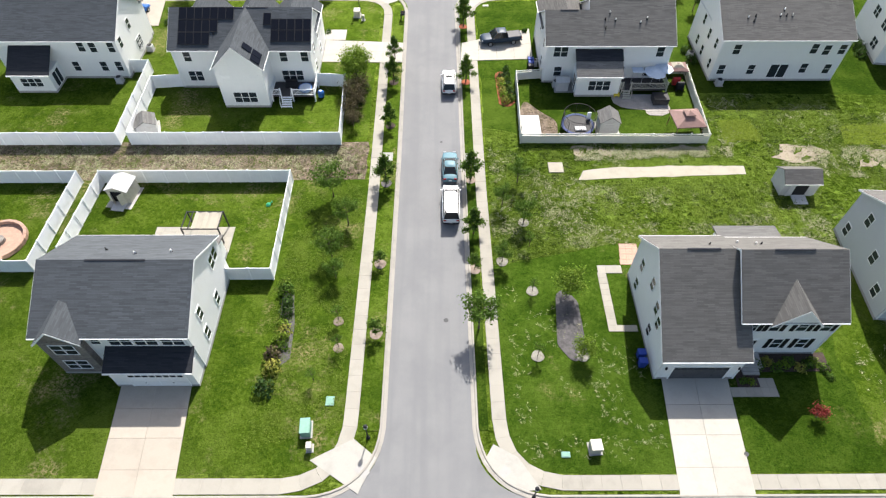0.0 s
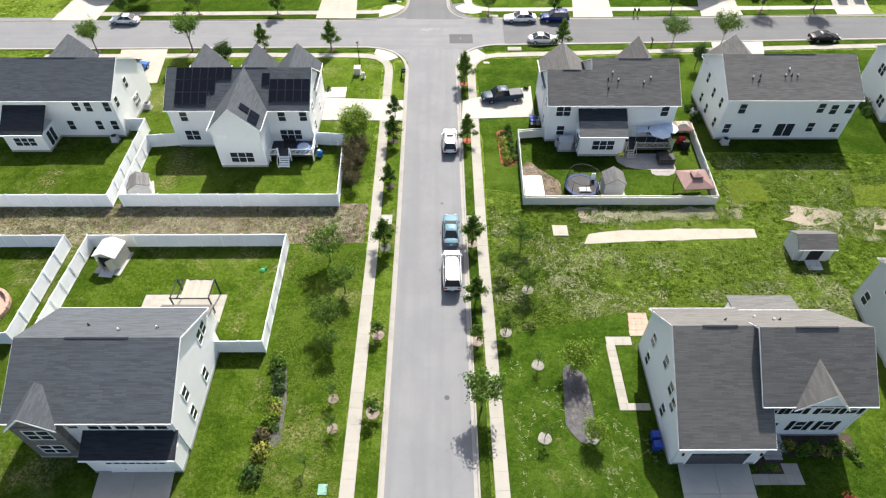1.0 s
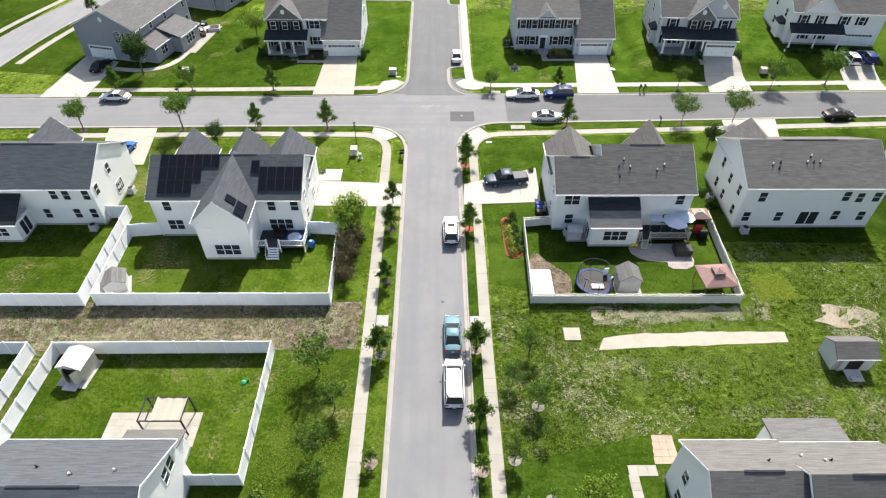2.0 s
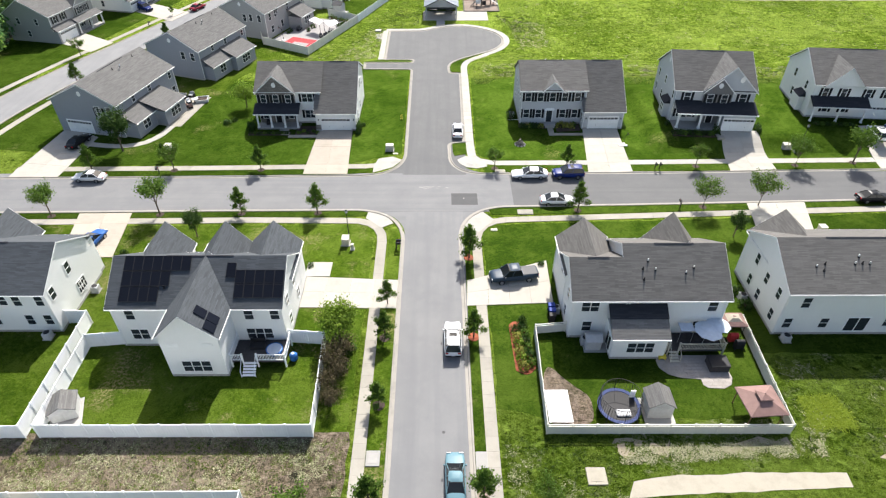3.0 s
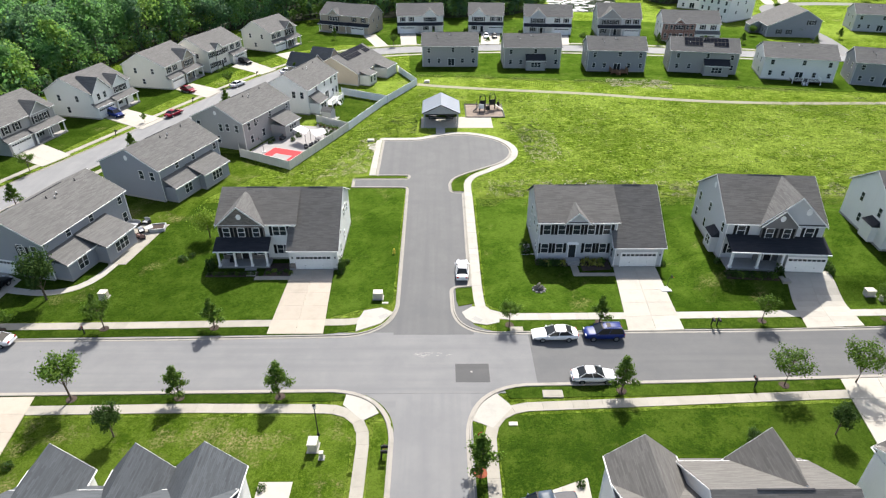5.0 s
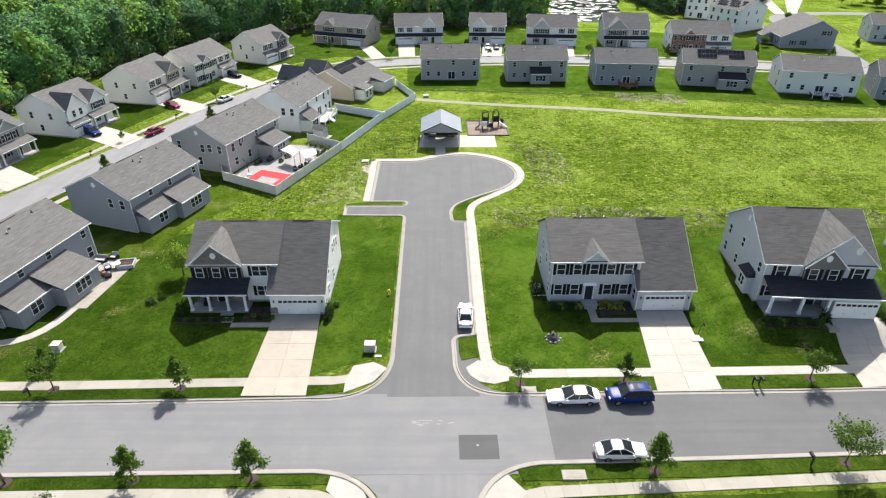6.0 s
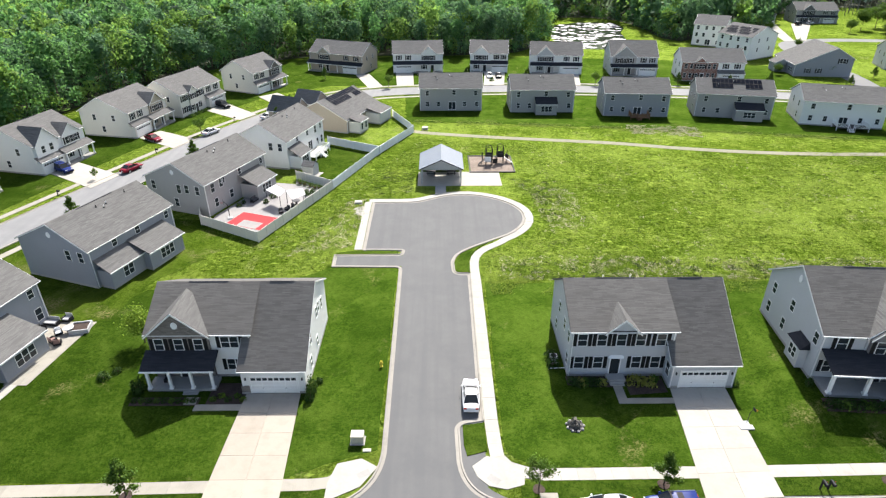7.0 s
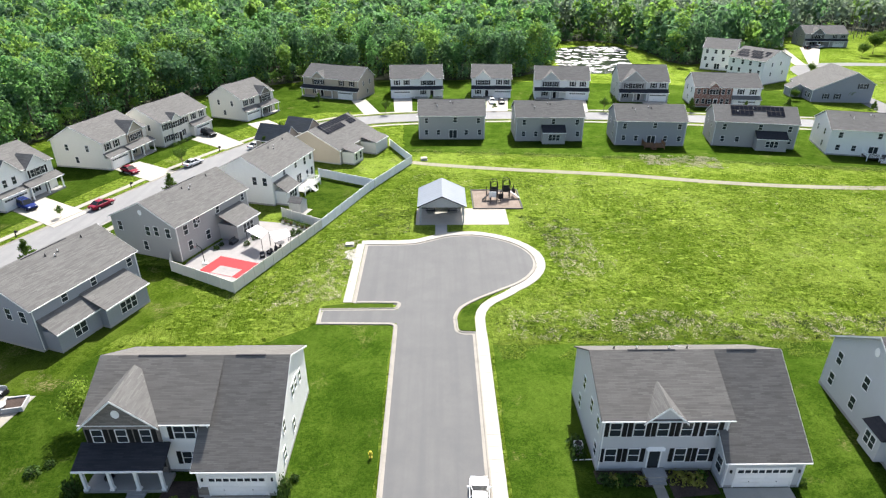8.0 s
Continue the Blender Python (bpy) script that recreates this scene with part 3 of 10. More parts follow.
DIAG = smooth_line([(-85, 96), (-80.6, 124), (-74.6, 143.5), (-68.1, 160), (-61.1, 178.5), (-56.4, 190.5), (-52.2, 201.5), (-46.2, 214.5), (-38.5, 228), (-29, 239), (-19, 244.6), (-4, 247.6), (20, 249.6), (45, 248.6), (72, 245.2), (98, 241), (140, 232), (210, 215)], 3.0)
piece("road_curving", strip(DIAG, [(-4.0, 0.0), (-4.0, 0.024), (4.0, 0.024), (4.0, 0.0)]), M["road_pale"], label="pale asphalt street that curves behind the houses", category="road")
EAST = smooth_line([(128, 236), (134, 262), (136, 285), (138, 305), (146, 325), (168, 332), (200, 328), (250, 318)], 4.0)
piece("road_far_east", strip(EAST, [(-3.5, 0.0), (-3.5, 0.021), (3.5, 0.021), (3.5, 0.0)]), M["road_x"], label="pale street between the far houses", category="road")

KERB = [(0.0, 0.0), (0.0, 0.115), (0.05, 0.14), (0.17, 0.14), (0.20, 0.055), (0.52, 0.048), (0.52, 0.0)]


def kerb(pts, r, side, name="kerb"):
    """A concrete kerb and gutter along the back line of the kerb; side: 1 when the road is on the left of the line."""
    line = fillet(pts, r, 10)
    fine = [line[0]]
    for a, b in zip(line, line[1:]):
        n = max(1, int(math.dist(a, b) / 3))
        fine += [(a[0] + (b[0] - a[0]) * k / n, a[1] + (b[1] - a[1]) * k / n) for k in range(1, n + 1)]
    piece(name, strip(fine, [(d * side, z) for d, z in KERB]), M["kerb"], label="weathered concrete kerb and gutter beside the asphalt", category="kerb")


kerb([(-90, 15.15), (-4.75, 15.15, 5.6), (-4.75, 55), (-5.0, 93.4, 6.5), (-30, 93.2), (-80, 92.6)], 6, -1)
kerb([(90, 15.15), (3.75, 15.15, 5.6), (3.45, 55), (3.2, 94.0, 6.5), (28, 94.6), (130, 98.0)], 6, 1)
kerb([(-80, 102.2), (-34, 102.5), (-5.55, 103.1, 6.0), (-5.85, 143.75, 0.6), (-15.7, 143.95)], 6, -1)
kerb([(-15.9, 147.6), (-5.9, 147.7, 0.5), (-5.6, 148.9, 0.3), (-11.2, 149.0)], 0.4, -1)
kerb([(130, 106.2), (38, 103.75), (2.2, 103.4, 5.2), (1.95, 112.6, 0.9), (4.5, 113.1)], 5, 1)
kerb([(4.5, 113.1), (4.55, 128), (4.6, 141.8)], 1, 1)
kerb([(4.6, 142.0), (2.4, 142.05, 0.9), (2.27, 144.9)], 1.2, 1)
piece("kerb", strip([p for p in offset_line(BULB, -0.5) if p[1] > 144.8], [(d, z) for d, z in KERB]), M["kerb"], label="weathered concrete kerb and gutter round the court", category="kerb")
kerb([(-11.9, 166.9), (-11.8, 149.0)], 1, 1)
kerb([(-15.75, 143.9), (-15.9, 147.65)], 1, -1)
flat("apron", [(-14.8, 162.2), (-13.1, 161.2), (-13.1, 165.4), (-14.8, 164.4)], 0.05, "newwalk", "pale concrete apron beside the court", "slab")


def sweep_kerb(line, d, side):
    piece("kerb", strip(offset_line(line, d), [(o * side, z) for o, z in KERB]), M["kerb"], label="weathered concrete kerb and gutter beside the asphalt", category="kerb")


def slabs(name, pts, r, width, step, label, mat="walkway", top=0.06, joint=0.006):
    """A walk of concrete slabs along its centre line, each slab a piece of its own."""
    line = fillet(pts, r, 12) if r else pts
    walk_ob = thing(name, label, "pavement", kind="structure")
    lens = [0.0]
    for a, b in zip(line, line[1:]):
        lens.append(lens[-1] + math.dist(a, b))

    def at(d):
        d = min(max(d, 0), lens[-1] - 1e-6)
        i = max(k for k in range(len(lens)) if lens[k] <= d)
        i = min(i, len(line) - 2)
        f = (d - lens[i]) / max(lens[i + 1] - lens[i], 1e-9)
        p = Vector(line[i]).lerp(Vector(line[i + 1]), f)
        a, b = at_dir(d - 0.35), at_dir(d + 0.35)
        return p, (b - a).normalized()

    def at_dir(d):
        d = min(max(d, 0), lens[-1] - 1e-6)
        i = min(max(k for k in range(len(lens)) if lens[k] <= d), len(line) - 2)
        return Vector(line[i]).lerp(Vector(line[i + 1]), (d - lens[i]) / max(lens[i + 1] - lens[i], 1e-9))

    n = max(1, round(lens[-1] / step))
    for k in range(n):
        p0, t0 = at(lens[-1] * k / n + joint)
        p1, t1 = at(lens[-1] * (k + 1) / n - joint)
        c = (p0 + p1) / 2
        ang = math.atan2((p1 - p0).y, (p1 - p0).x)
        straight = t0.angle(t1) < 0.004 and abs((p1 - p0).length - (lens[-1] / n - 2 * joint)) < 0.002
        key = ("slab", round((p1 - p0).length, 2), width, mat) if straight else None
        inv = Matrix.Rotation(-ang, 2)
        q = []
        for p, t, s in ((p0, t0, -1), (p1, t1, -1), (p1, t1, 1), (p0, t0, 1)):
            q.append(tuple(inv @ (p + Vector((-t.y, t.x)) * s * width / 2 - c)))
        lift = rng.uniform(-0.006, 0.006)
        part("slab", lambda: Geo().extrude(q, -0.1, top), M[mat], walk_ob, key=key, at=pose(c.x, c.y, lift, 0, 0, math.degrees(ang)))
    return walk_ob


slabs("pavement", [(-62, 16.0), (-7.3, 15.9, 5.2), (-7.2, 50), (-7.5, 91.0, 4.2), (-26, 91.2), (-62, 90.7)], 5, 1.25, 1.6, "pale concrete pavement along the street and round its corners")
slabs("pavement", [(60, 16.2), (5.6, 16.1, 5.0), (5.15, 50), (5.1, 91.0, 4.4), (26, 92.0), (75, 94.3)], 5, 1.22, 1.6, "pale concrete pavement beside the grass verge and street trees")
slabs("pavement", [(-66, 104.6), (-40, 104.9), (-10.3, 105.5), (-8.6, 106.6)], 0, 1.3, 1.6, "pale concrete pavement across the front lawns")
slabs("pavement", [(75, 107.4), (30, 106.6), (8.6, 106.4), (5.4, 107.6, 2.0), (5.2, 113), (5.25, 140.5)], 1.2, 1.35, 1.6, "bright new concrete pavement beside the court", "newwalk")
RIM = smooth_line([(5.25, 140.5), (5.2, 143.5), (5.4, 146.4), (6.7, 148.9), (10.0, 151.6)], 0.8)[:-1] + [p for p in offset_line(BULB, -1.2) if p[1] > 152.5 or p[0] < 0][:-1]
slabs("pavement", RIM + [(-12.5, 167.6)], 0, 1.3, 1.6, "bright new concrete pavement round the court", "newwalk")
slabs("pavement", [(-12.6, 167.0), (-12.45, 149.2)], 0, 1.2, 1.6, "bright new concrete pavement at the court's side", "newwalk")
for n_, poly in (("corner_ramp", [(-10.4, 18.0), (-6.2, 15.3), (-4.9, 18.2), (-6.9, 19.8)]), ("corner_ramp", [(4.0, 17.8), (6.6, 15.4), (8.6, 15.6), (6.9, 18.2), (4.9, 19.3)]), ("corner_ramp", [(-9.9, 93.3), (-7.4, 92.6), (-6.2, 90.4), (-7.8, 89.4), (-10.1, 91.6)]), ("corner_ramp", [(3.4, 89.4), (5.5, 88.4), (7.8, 91.2), (6.2, 93.2), (4.2, 91.4)]), ("corner_ramp", [(-10.2, 105.6), (-10.2, 103.6), (-7.2, 105.2), (-5.8, 107.4), (-7.4, 108.4), (-9.6, 107.8)]), ("corner_ramp", [(3.0, 107.4), (3.4, 106.2), (4.4, 105.2), (6.0, 104.8), (7.6, 105.3), (7.8, 106.6), (5.8, 108.2), (4.4, 108.6)])):
    flat(n_, poly, 0.068, "newwalk", "pale concrete corner ramp down to the street", "ramp")

for x, y, t in ((5.6, 16.9, 40), (-6.0, 17.1, -38), (-7.0, 106.6, 30), (4.9, 105.9, -40)):
    pd_ = thing("tactile_pad", "grey studded pad set into a corner ramp", "tactile pad", pose(x, y, 0.068, 0, 0, t), kind="structure")
    part("plate", lambda: Geo().box(-0.6, 0.6, -0.35, 0.35, 0, 0.008), M["pad"], pd_)

sweep_kerb(DIAG, 4.35, -1)
sweep_kerb(DIAG, -4.35, 1)
slabs("pavement", [p for p in offset_line(DIAG, 6.6) if p[1] > 112 and p[0] < 120], 0, 1.3, 2.4, "pale concrete pavement on the outer side of the curving street")
slabs("pavement", [p for p in offset_line(DIAG, -6.6) if p[1] > 112 and p[0] < 120], 0, 1.3, 2.4, "pale concrete pavement on the inner side of the curving street")

# driveways in slabs
def driveway(corners, nx, ny, label, mat="drive"):
    """A concrete drive of nx by ny slabs between four corners (near left, near right, far right, far left)."""
    d = thing("driveway", label, "driveway", kind="structure")
    a, b, c, e = (Vector(p) for p in corners)
    for i in range(nx):
        for j in range(ny):
            def uv(u, v):
                return a.lerp(b, u).lerp(e.lerp(c, u), v)
            q = [uv((i + 0.004) / nx, (j + 0.004) / ny), uv((i + 0.996) / nx, (j + 0.004) / ny), uv((i + 0.996) / nx, (j + 0.996) / ny), uv((i + 0.004) / nx, (j + 0.996) / ny)]
            g_ = Geo().extrude([tuple(p) for p in q], -0.1, 0.080 + rng.uniform(-0.004, 0.004))
            g_.v = [(x, y, z + hgt(x, y)) for x, y, z in g_.v]
            part("slab", g_, M[mat], d)
    return d


driveway([(19.6, 14.6), (25.7, 14.6), (26.5, 25.5), (20.5, 25.5)], 2, 4, "pale concrete driveway up to a garage")
driveway([(-27.2, 14.6), (-20.9, 14.6), (-21.9, 25.2), (-28.2, 25.2)], 2, 4, "concrete driveway up to a double garage", "warmdrive")
driveway([(-16.5, 79.41), (-13.4, 79.41), (-13.4, 82.1), (-16.5, 82.1)], 1, 1, "pale concrete driveway corner before the garage")
driveway([(-16.5, 74.0), (-4.8, 73.8), (-4.8, 78.7), (-16.5, 79.4)], 4, 2, "pale concrete driveway beside the white house")
driveway([(3.4, 74.2), (13.6, 74.7), (13.8, 82.4), (3.6, 78.6)], 4, 2, "pale concrete driveway with a pickup on it")
driveway([(-21.0, 103.2), (-14.1, 103.2), (-14.9, 117.3), (-20.7, 117.3)], 2, 5, "warm pale concrete driveway up to a white garage door", "warmdrive")
driveway([(23.3, 103.5), (30.3, 103.8), (31.0, 117.8), (25.0, 117.8)], 2, 5, "pale concrete driveway up to a white garage door")
driveway([(45.6, 104.0), (53.0, 104.4), (53.4, 114.2), (47.3, 114.6)], 2, 10, "pale concrete driveway, half in the shade of the house")
driveway([(-50.6, 92.8), (-43.2, 92.9), (-41.9, 83.2), (-48.6, 83.2)], 2, 4, "pale concrete driveway from the cross street", "warmdrive")
driveway([(44.6, 95.2), (53.2, 95.8), (49.5, 82.6), (42.5, 82.6)], 2, 4, "pale concrete driveway from the cross street")
driveway([(-66.0, 102.4), (-58.4, 102.4), (-57.8, 115.0), (-64.6, 118.6)], 2, 4, "pale concrete driveway with a dark car")
driveway([(69.5, 104.6), (76, 104.8), (77.5, 116), (71.5, 116)], 2, 4, "pale concrete driveway of the last house")

# turf of the different plots
for nm, poly, z, mt, lb in (
    ("lawn_verge_west", rect(-6.6, -4.75, 20.5, 89), 0.05, "lawn2", "narrow strip of green verge between kerb and pavement"),
    ("lawn_verge_east", rect(3.5, 4.55, 20.5, 89), 0.05, "lawn", "narrow strip of green verge with street trees"),
    ("lawn_verge_cross", [(-62, 91.4), (-26, 91.8), (-9.5, 92.2), (-10.2, 93.4), (-62, 92.8)], 0.047, "lawn", "strip of verge along the cross street"),
    ("lawn_verge_cross", [(7.6, 92.4), (26, 92.8), (75, 95), (75, 96.1), (7, 94)], 0.047, "lawn", "strip of verge along the cross street"),
    ("lawn_verge_north", [(-60, 102.4), (-13.8, 103.1), (-10.0, 103.9), (-10.0, 105), (-40, 104.3), (-60, 104)], 0.047, "lawn", "strip of mown verge along the cross street"),
    ("lawn_verge_north", [(7.2, 103.5), (70, 104.6), (70, 106.5), (30, 106), (7.2, 105.8)], 0.047, "lawn", "strip of mown verge along the cross street"),
    ("lawn_island", [(2.6, 108.6), (4.5, 109.2), (4.5, 112.9), (2.3, 112.5), (2.3, 110.0)], 0.10, "lawn", "small kerbed island of grass"),
    ("lawn_island", [(2.3, 142.4), (4.5, 142.3), (4.5, 145.5), (5.0, 147.6), (6.2, 149.6), (7.6, 151.2), (5.4, 149.6), (3.3, 147.6), (2.3, 145.2)], 0.10, "lawn", "small kerbed island of grass"),
    ("lawn_island", [(-15.5, 147.7), (-6.2, 147.8), (-6.2, 148.8), (-12.5, 148.9), (-15.7, 148.2)], 0.06, "lawn", "narrow kerbed strip of grass"),
    ("lawn_west", rect(-60, -7.9, 16.8, 50.6), 0.008, "lawn2", "green lawn with weedy spots round the near house"),
    ("lawn_east", [(5.9, 16.8), (60, 17.0), (60, 36), (40, 38), (19, 41), (6.0, 38)], 0.008, "lawn3", "mown green lawn with pale flecks before the near house"),
    ("rough_east", [(6.0, 38), (19, 41), (40, 38), (60, 36), (90, 40), (90, 66), (35, 67), (34.4, 58.5), (10, 58.8), (6.0, 60)], 0.004, "rough", "uneven weedy grass with pale dry stems"),
    ("bare_west", rect(-60, -8.3, 50.6, 57.2), 0.005, "dirt", "bare brown ground with dry weeds between the fences"),
    ("lawn_west_mid", rect(-70, -8.6, 57.2, 90), 0.008, "lawn2", "green back lawns behind the white fence"),
    ("lawn_east_mid", [(6.0, 60), (10, 58.8), (34.4, 58.5), (35, 67), (90, 66), (90, 94), (30, 91), (5.9, 90)], 0.008, "lawn", "dark green mown lawn of the corner plot"),
    ("lawn_north_west", [(-60, 105.6), (-14, 106.2), (-9.6, 108.2), (-6.0, 109.5), (-6.0, 143.6), (-16, 143.8), (-22, 139.5), (-40, 138), (-50, 128), (-72, 126)], 0.008, "lawn3", "mown front lawn between the houses and the court"),
    ("lawn_north_east", [(6.2, 109), (9, 107.2), (30, 107.3), (90, 108.6), (112, 138.6), (60, 139.6), (33, 139.8), (6.4, 139.4)], 0.008, "lawn3", "mown front lawn beside the court"),
    ("lawn_diagonal", [(-60, 128), (-42, 131), (-40, 140), (-33, 150), (-39, 160), (-50, 160), (-66, 150)], 0.013, "lawn2", "mown grass behind the diagonal row of houses"),
    ("lawn_row", [(-66, 110), (-58, 120), (-60, 150), (-50, 190), (-30, 225), (-20, 243), (-40, 236), (-56, 205), (-72, 150), (-80, 112)], 0.0085, "lawn3", "mown lawns along the curving street"),
    ("lawn_left_row", [(-95, 100), (-87, 100), (-81, 147), (-70, 187), (-57, 226), (-48, 243), (-33, 253), (20, 255), (76, 251), (110, 246), (120, 280), (80, 292), (0, 300), (-60, 290), (-92, 230), (-100, 160)], 0.0045, "lawn3", "front lawns of the far row of houses"),
    ("lawn_back_row", [(-8, 216), (20, 213.5), (60, 208), (100, 201), (150, 196), (150, 234), (98, 236), (45, 244), (-10, 245)], 0.009, "lawn3", "mown back lawns of the far grey houses"),
):
    flat(nm, poly, z, mt, lb, "lawn", 0.9 if nm in ("lawn_back_row", "lawn_diagonal") else 0.25 if "verge" not in nm and "island" not in nm else 0.06)
flat("lawn_east_side", [(37.4, 17.2), (60, 17.2), (60, 35.6), (40, 37.4), (37.8, 36), (37.6, 28)], 0.012, "lawn2", "patchy green lawn with pale flecks beside the near house", "lawn", 1.2)
for poly in ([(40.6, 54.2), (44.2, 53.4), (48.4, 54.0), (47.6, 56.2), (43.4, 56.8), (41.0, 56.0)], [(50.6, 53.0), (56.5, 52.4), (58, 55.2), (53, 56.0)], [(16.0, 55.1), (21.0, 54.9), (22.0, 56.0), (17.2, 56.3)], [(26.0, 55.2), (33.0, 55.3), (32.6, 56.3), (27.4, 56.2)]):
    flat("bare_patch", poly, 0.05, "soil", "stony bare patch in the rough grass", "bare ground", 1.5, 0.1)
flat("sand_strip", [(16.7, 50.6), (21, 50.9), (29, 51.2), (36.6, 51.5), (36.8, 52.9), (30, 53.0), (22, 52.7), (17.4, 52.2)], 0.03, "sand", "strip of pale bare sand across the rough grass", "bare ground", 0.2)
TRAIL = smooth_line([(-7.5, 208.6), (0, 206.3), (15.2, 203.2), (38.7, 199.4), (55, 195.4), (71, 192.6), (90, 191.4), (130, 192), (170, 196)], 2.0)
piece("footpath", strip(TRAIL, [(-1.0, 0.0), (-0.75, 0.02), (0.75, 0.02), (1.0, 0.0)]), M["gravel"], label="worn gravel footpath across the field", category="path")

rise = Geo()
nx_, ny_ = 82, 32
rise.v = [(31.0 + i, 107.4 + j, hgt(31.0 + i, 107.4 + j) - 0.012) for i in range(nx_) for j in range(ny_)]
rise.f = [(i * ny_ + j, (i + 1) * ny_ + j, (i + 1) * ny_ + j + 1, i * ny_ + j + 1) for i in range(nx_ - 1) for j in range(ny_ - 1)]
piece("lawn_rise", rise, M["lawn3"], label="mown lawn that rises gently to the houses", category="lawn")

# ---- houses ----
def lattice(xs, zs, solid, y0, y1):
    """One connected plate with openings: cells between the lines xs and zs, filled where solid(i, j)."""
    g, idx = Geo(), {}
    nx, nz = len(xs) - 1, len(zs) - 1

    def vert(i, j, k):
        if (i, j, k) not in idx:
            idx[(i, j, k)] = len(g.v)
            g.v.append((xs[i], (y0, y1)[k], zs[j]))
        return idx[(i, j, k)]

    def on(i, j):
        return 0 <= i < nx and 0 <= j < nz and solid(i, j)
    for i in range(nx):
        for j in range(nz):
            if not on(i, j):
                continue
            for k in (0, 1):
                g.f.append(tuple(vert(a, b, k) for a, b in ((i, j), (i + 1, j), (i + 1, j + 1), (i, j + 1))))
            for (di, dj), (a, b) in (((-1, 0), ((i, j), (i, j + 1))), ((1, 0), ((i + 1, j), (i + 1, j + 1))), ((0, -1), ((i, j), (i + 1, j))), ((0, 1), ((i, j + 1), (i + 1, j + 1)))):
                if not on(i + di, j + dj):
                    g.f.append((vert(*a, 0), vert(*b, 0), vert(*b, 1), vert(*a, 1)))
    return g


FACE = {"s": 0, "e": 90, "n": 180, "w": -90}


class House:
    """A house in its own axes: x along the side that the street view shows, y into its depth, z up."""

    def __init__(self, label, x, y, turn=0.0, wall="white", roof="slate", category="house", name="house", group=""):
        self.root = thing(name, label, category, pose(x, y, 0, 0, 0, turn), group)
        self.wall, self.roof = wall, roof

    def block(self, x0, x1, y0, y1, zf, zb, yr, zr, wall=None, roof=None, over=0.32, along="x", rake=True, base=True):
        """A wing with a gabled roof. Its ridge runs along x at depth yr and height zr; zf, zb: eaves before and behind.
        along="y": the same wing, with x and y exchanged."""
        sw = Matrix(((0, 1, 0, 0), (1, 0, 0, 0), (0, 0, 1, 0), (0, 0, 0, 1))) if along == "y" else Matrix.Identity(4)
        wm, rm = M[wall or self.wall], M[roof or self.roof]
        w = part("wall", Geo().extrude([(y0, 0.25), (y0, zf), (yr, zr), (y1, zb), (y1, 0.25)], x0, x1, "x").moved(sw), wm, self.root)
        sf, sb = (zr - zf) / (yr - y0), (zr - zb) / (y1 - yr)
        t, lift = 0.16, 0.03
        pf, pb = (y0 - over, zf - sf * over + lift), (y1 + over, zb - sb * over + lift)
        top = [(pf[0], pf[1]), (pf[0], pf[1] + t), (yr, zr + t + lift), (pb[0], pb[1] + t), (pb[0], pb[1]), (yr, zr + lift)]
        r = part("roof", Geo().extrude(top, x0 - over * 0.8, x1 + over * 0.8, "x").moved(sw), rm, self.root)
        g = Geo().box(x0 - over * 0.8, x1 + over * 0.8, pf[0] - 0.09, pf[0] - 0.004, pf[1] + 0.03, pf[1] + 0.12)
        part("gutter", g.moved(sw), M["trim"], r)
        g = Geo().box(x0 - over * 0.8, x1 + over * 0.8, pb[0] + 0.004, pb[0] + 0.07, pb[1] + 0.03, pb[1] + 0.11)
        part("gutter", g.moved(sw), M["trim"], r)
        if rake:
            for x in (x0 - over * 0.8 - 0.035, x1 + over * 0.8 + 0.003):
                g = Geo().extrude([(pf[0], pf[1] - 0.03), (pf[0], pf[1] + t * 0.8), (yr, zr + t + lift - 0.03), (pb[0], pb[1] + t * 0.8), (pb[0], pb[1] - 0.03), (yr, zr + lift - 0.04)], x, x + 0.032, "x")
                part("rake_board", g.moved(sw), M["trim"], r)
        # The vent's dark shingle stands in for its shaded near side.
        g = Geo().box(x0 + (x1 - x0) * 0.3, x1 - (x1 - x0) * 0.3, yr - 0.10, yr + 0.06, zr + t - 0.03, zr + t + 0.035)
        if along == "x":
            part("ridge_vent", g.moved(sw), M["darkroof"], r)
        if base:
            part("foundation", Geo().box(x0 - 0.02, x1 + 0.02, min(y0, y1) - 0.02, max(y0, y1) + 0.02, -0.15, 0.3).moved(sw), M["foundation"], self.root)
        for x in (x0 + 0.15, x1 - 0.15):
            part("downpipe", Geo().box(x - 0.045, x + 0.045, y0 - 0.1, y0 - 0.003, 0.2, zf - 0.1).moved(sw), M["trim"], self.root)
        return w

    def shed_roof(self, x0, x1, y0, y1, z0, z1, mat="darkroof", over=0.2, t=0.14):
        """A lean-to roof that rises from z0 at y0 to z1 at y1."""
        s = (z1 - z0) / (y1 - y0)
        g = Geo().extrude([(y0 - over, z0 - s * over), (y0 - over, z0 - s * over + t), (y1, z1 + t), (y1, z1)], x0 - over, x1 + over, "x")
        r = part("lean_to_roof", g, M[mat], self.root)
        part("gutter", Geo().box(x0 - over, x1 + over, y0 - over - 0.1, y0 - over - 0.003, z0 - s * over - 0.04, z0 - s * over + 0.12), M["trim"], r)
        return r

    def room(self, x0, x1, y0, y1, h, wall=None):
        """Plain walls of a low wing, to be covered by a roof."""
        part("foundation", Geo().box(x0 - 0.02, x1 + 0.02, y0 - 0.02, y1, -0.15, 0.3), M["foundation"], self.root)
        return part("wall", Geo().box(x0, x1, y0, y1, 0.25, h), M[wall or self.wall], self.root)

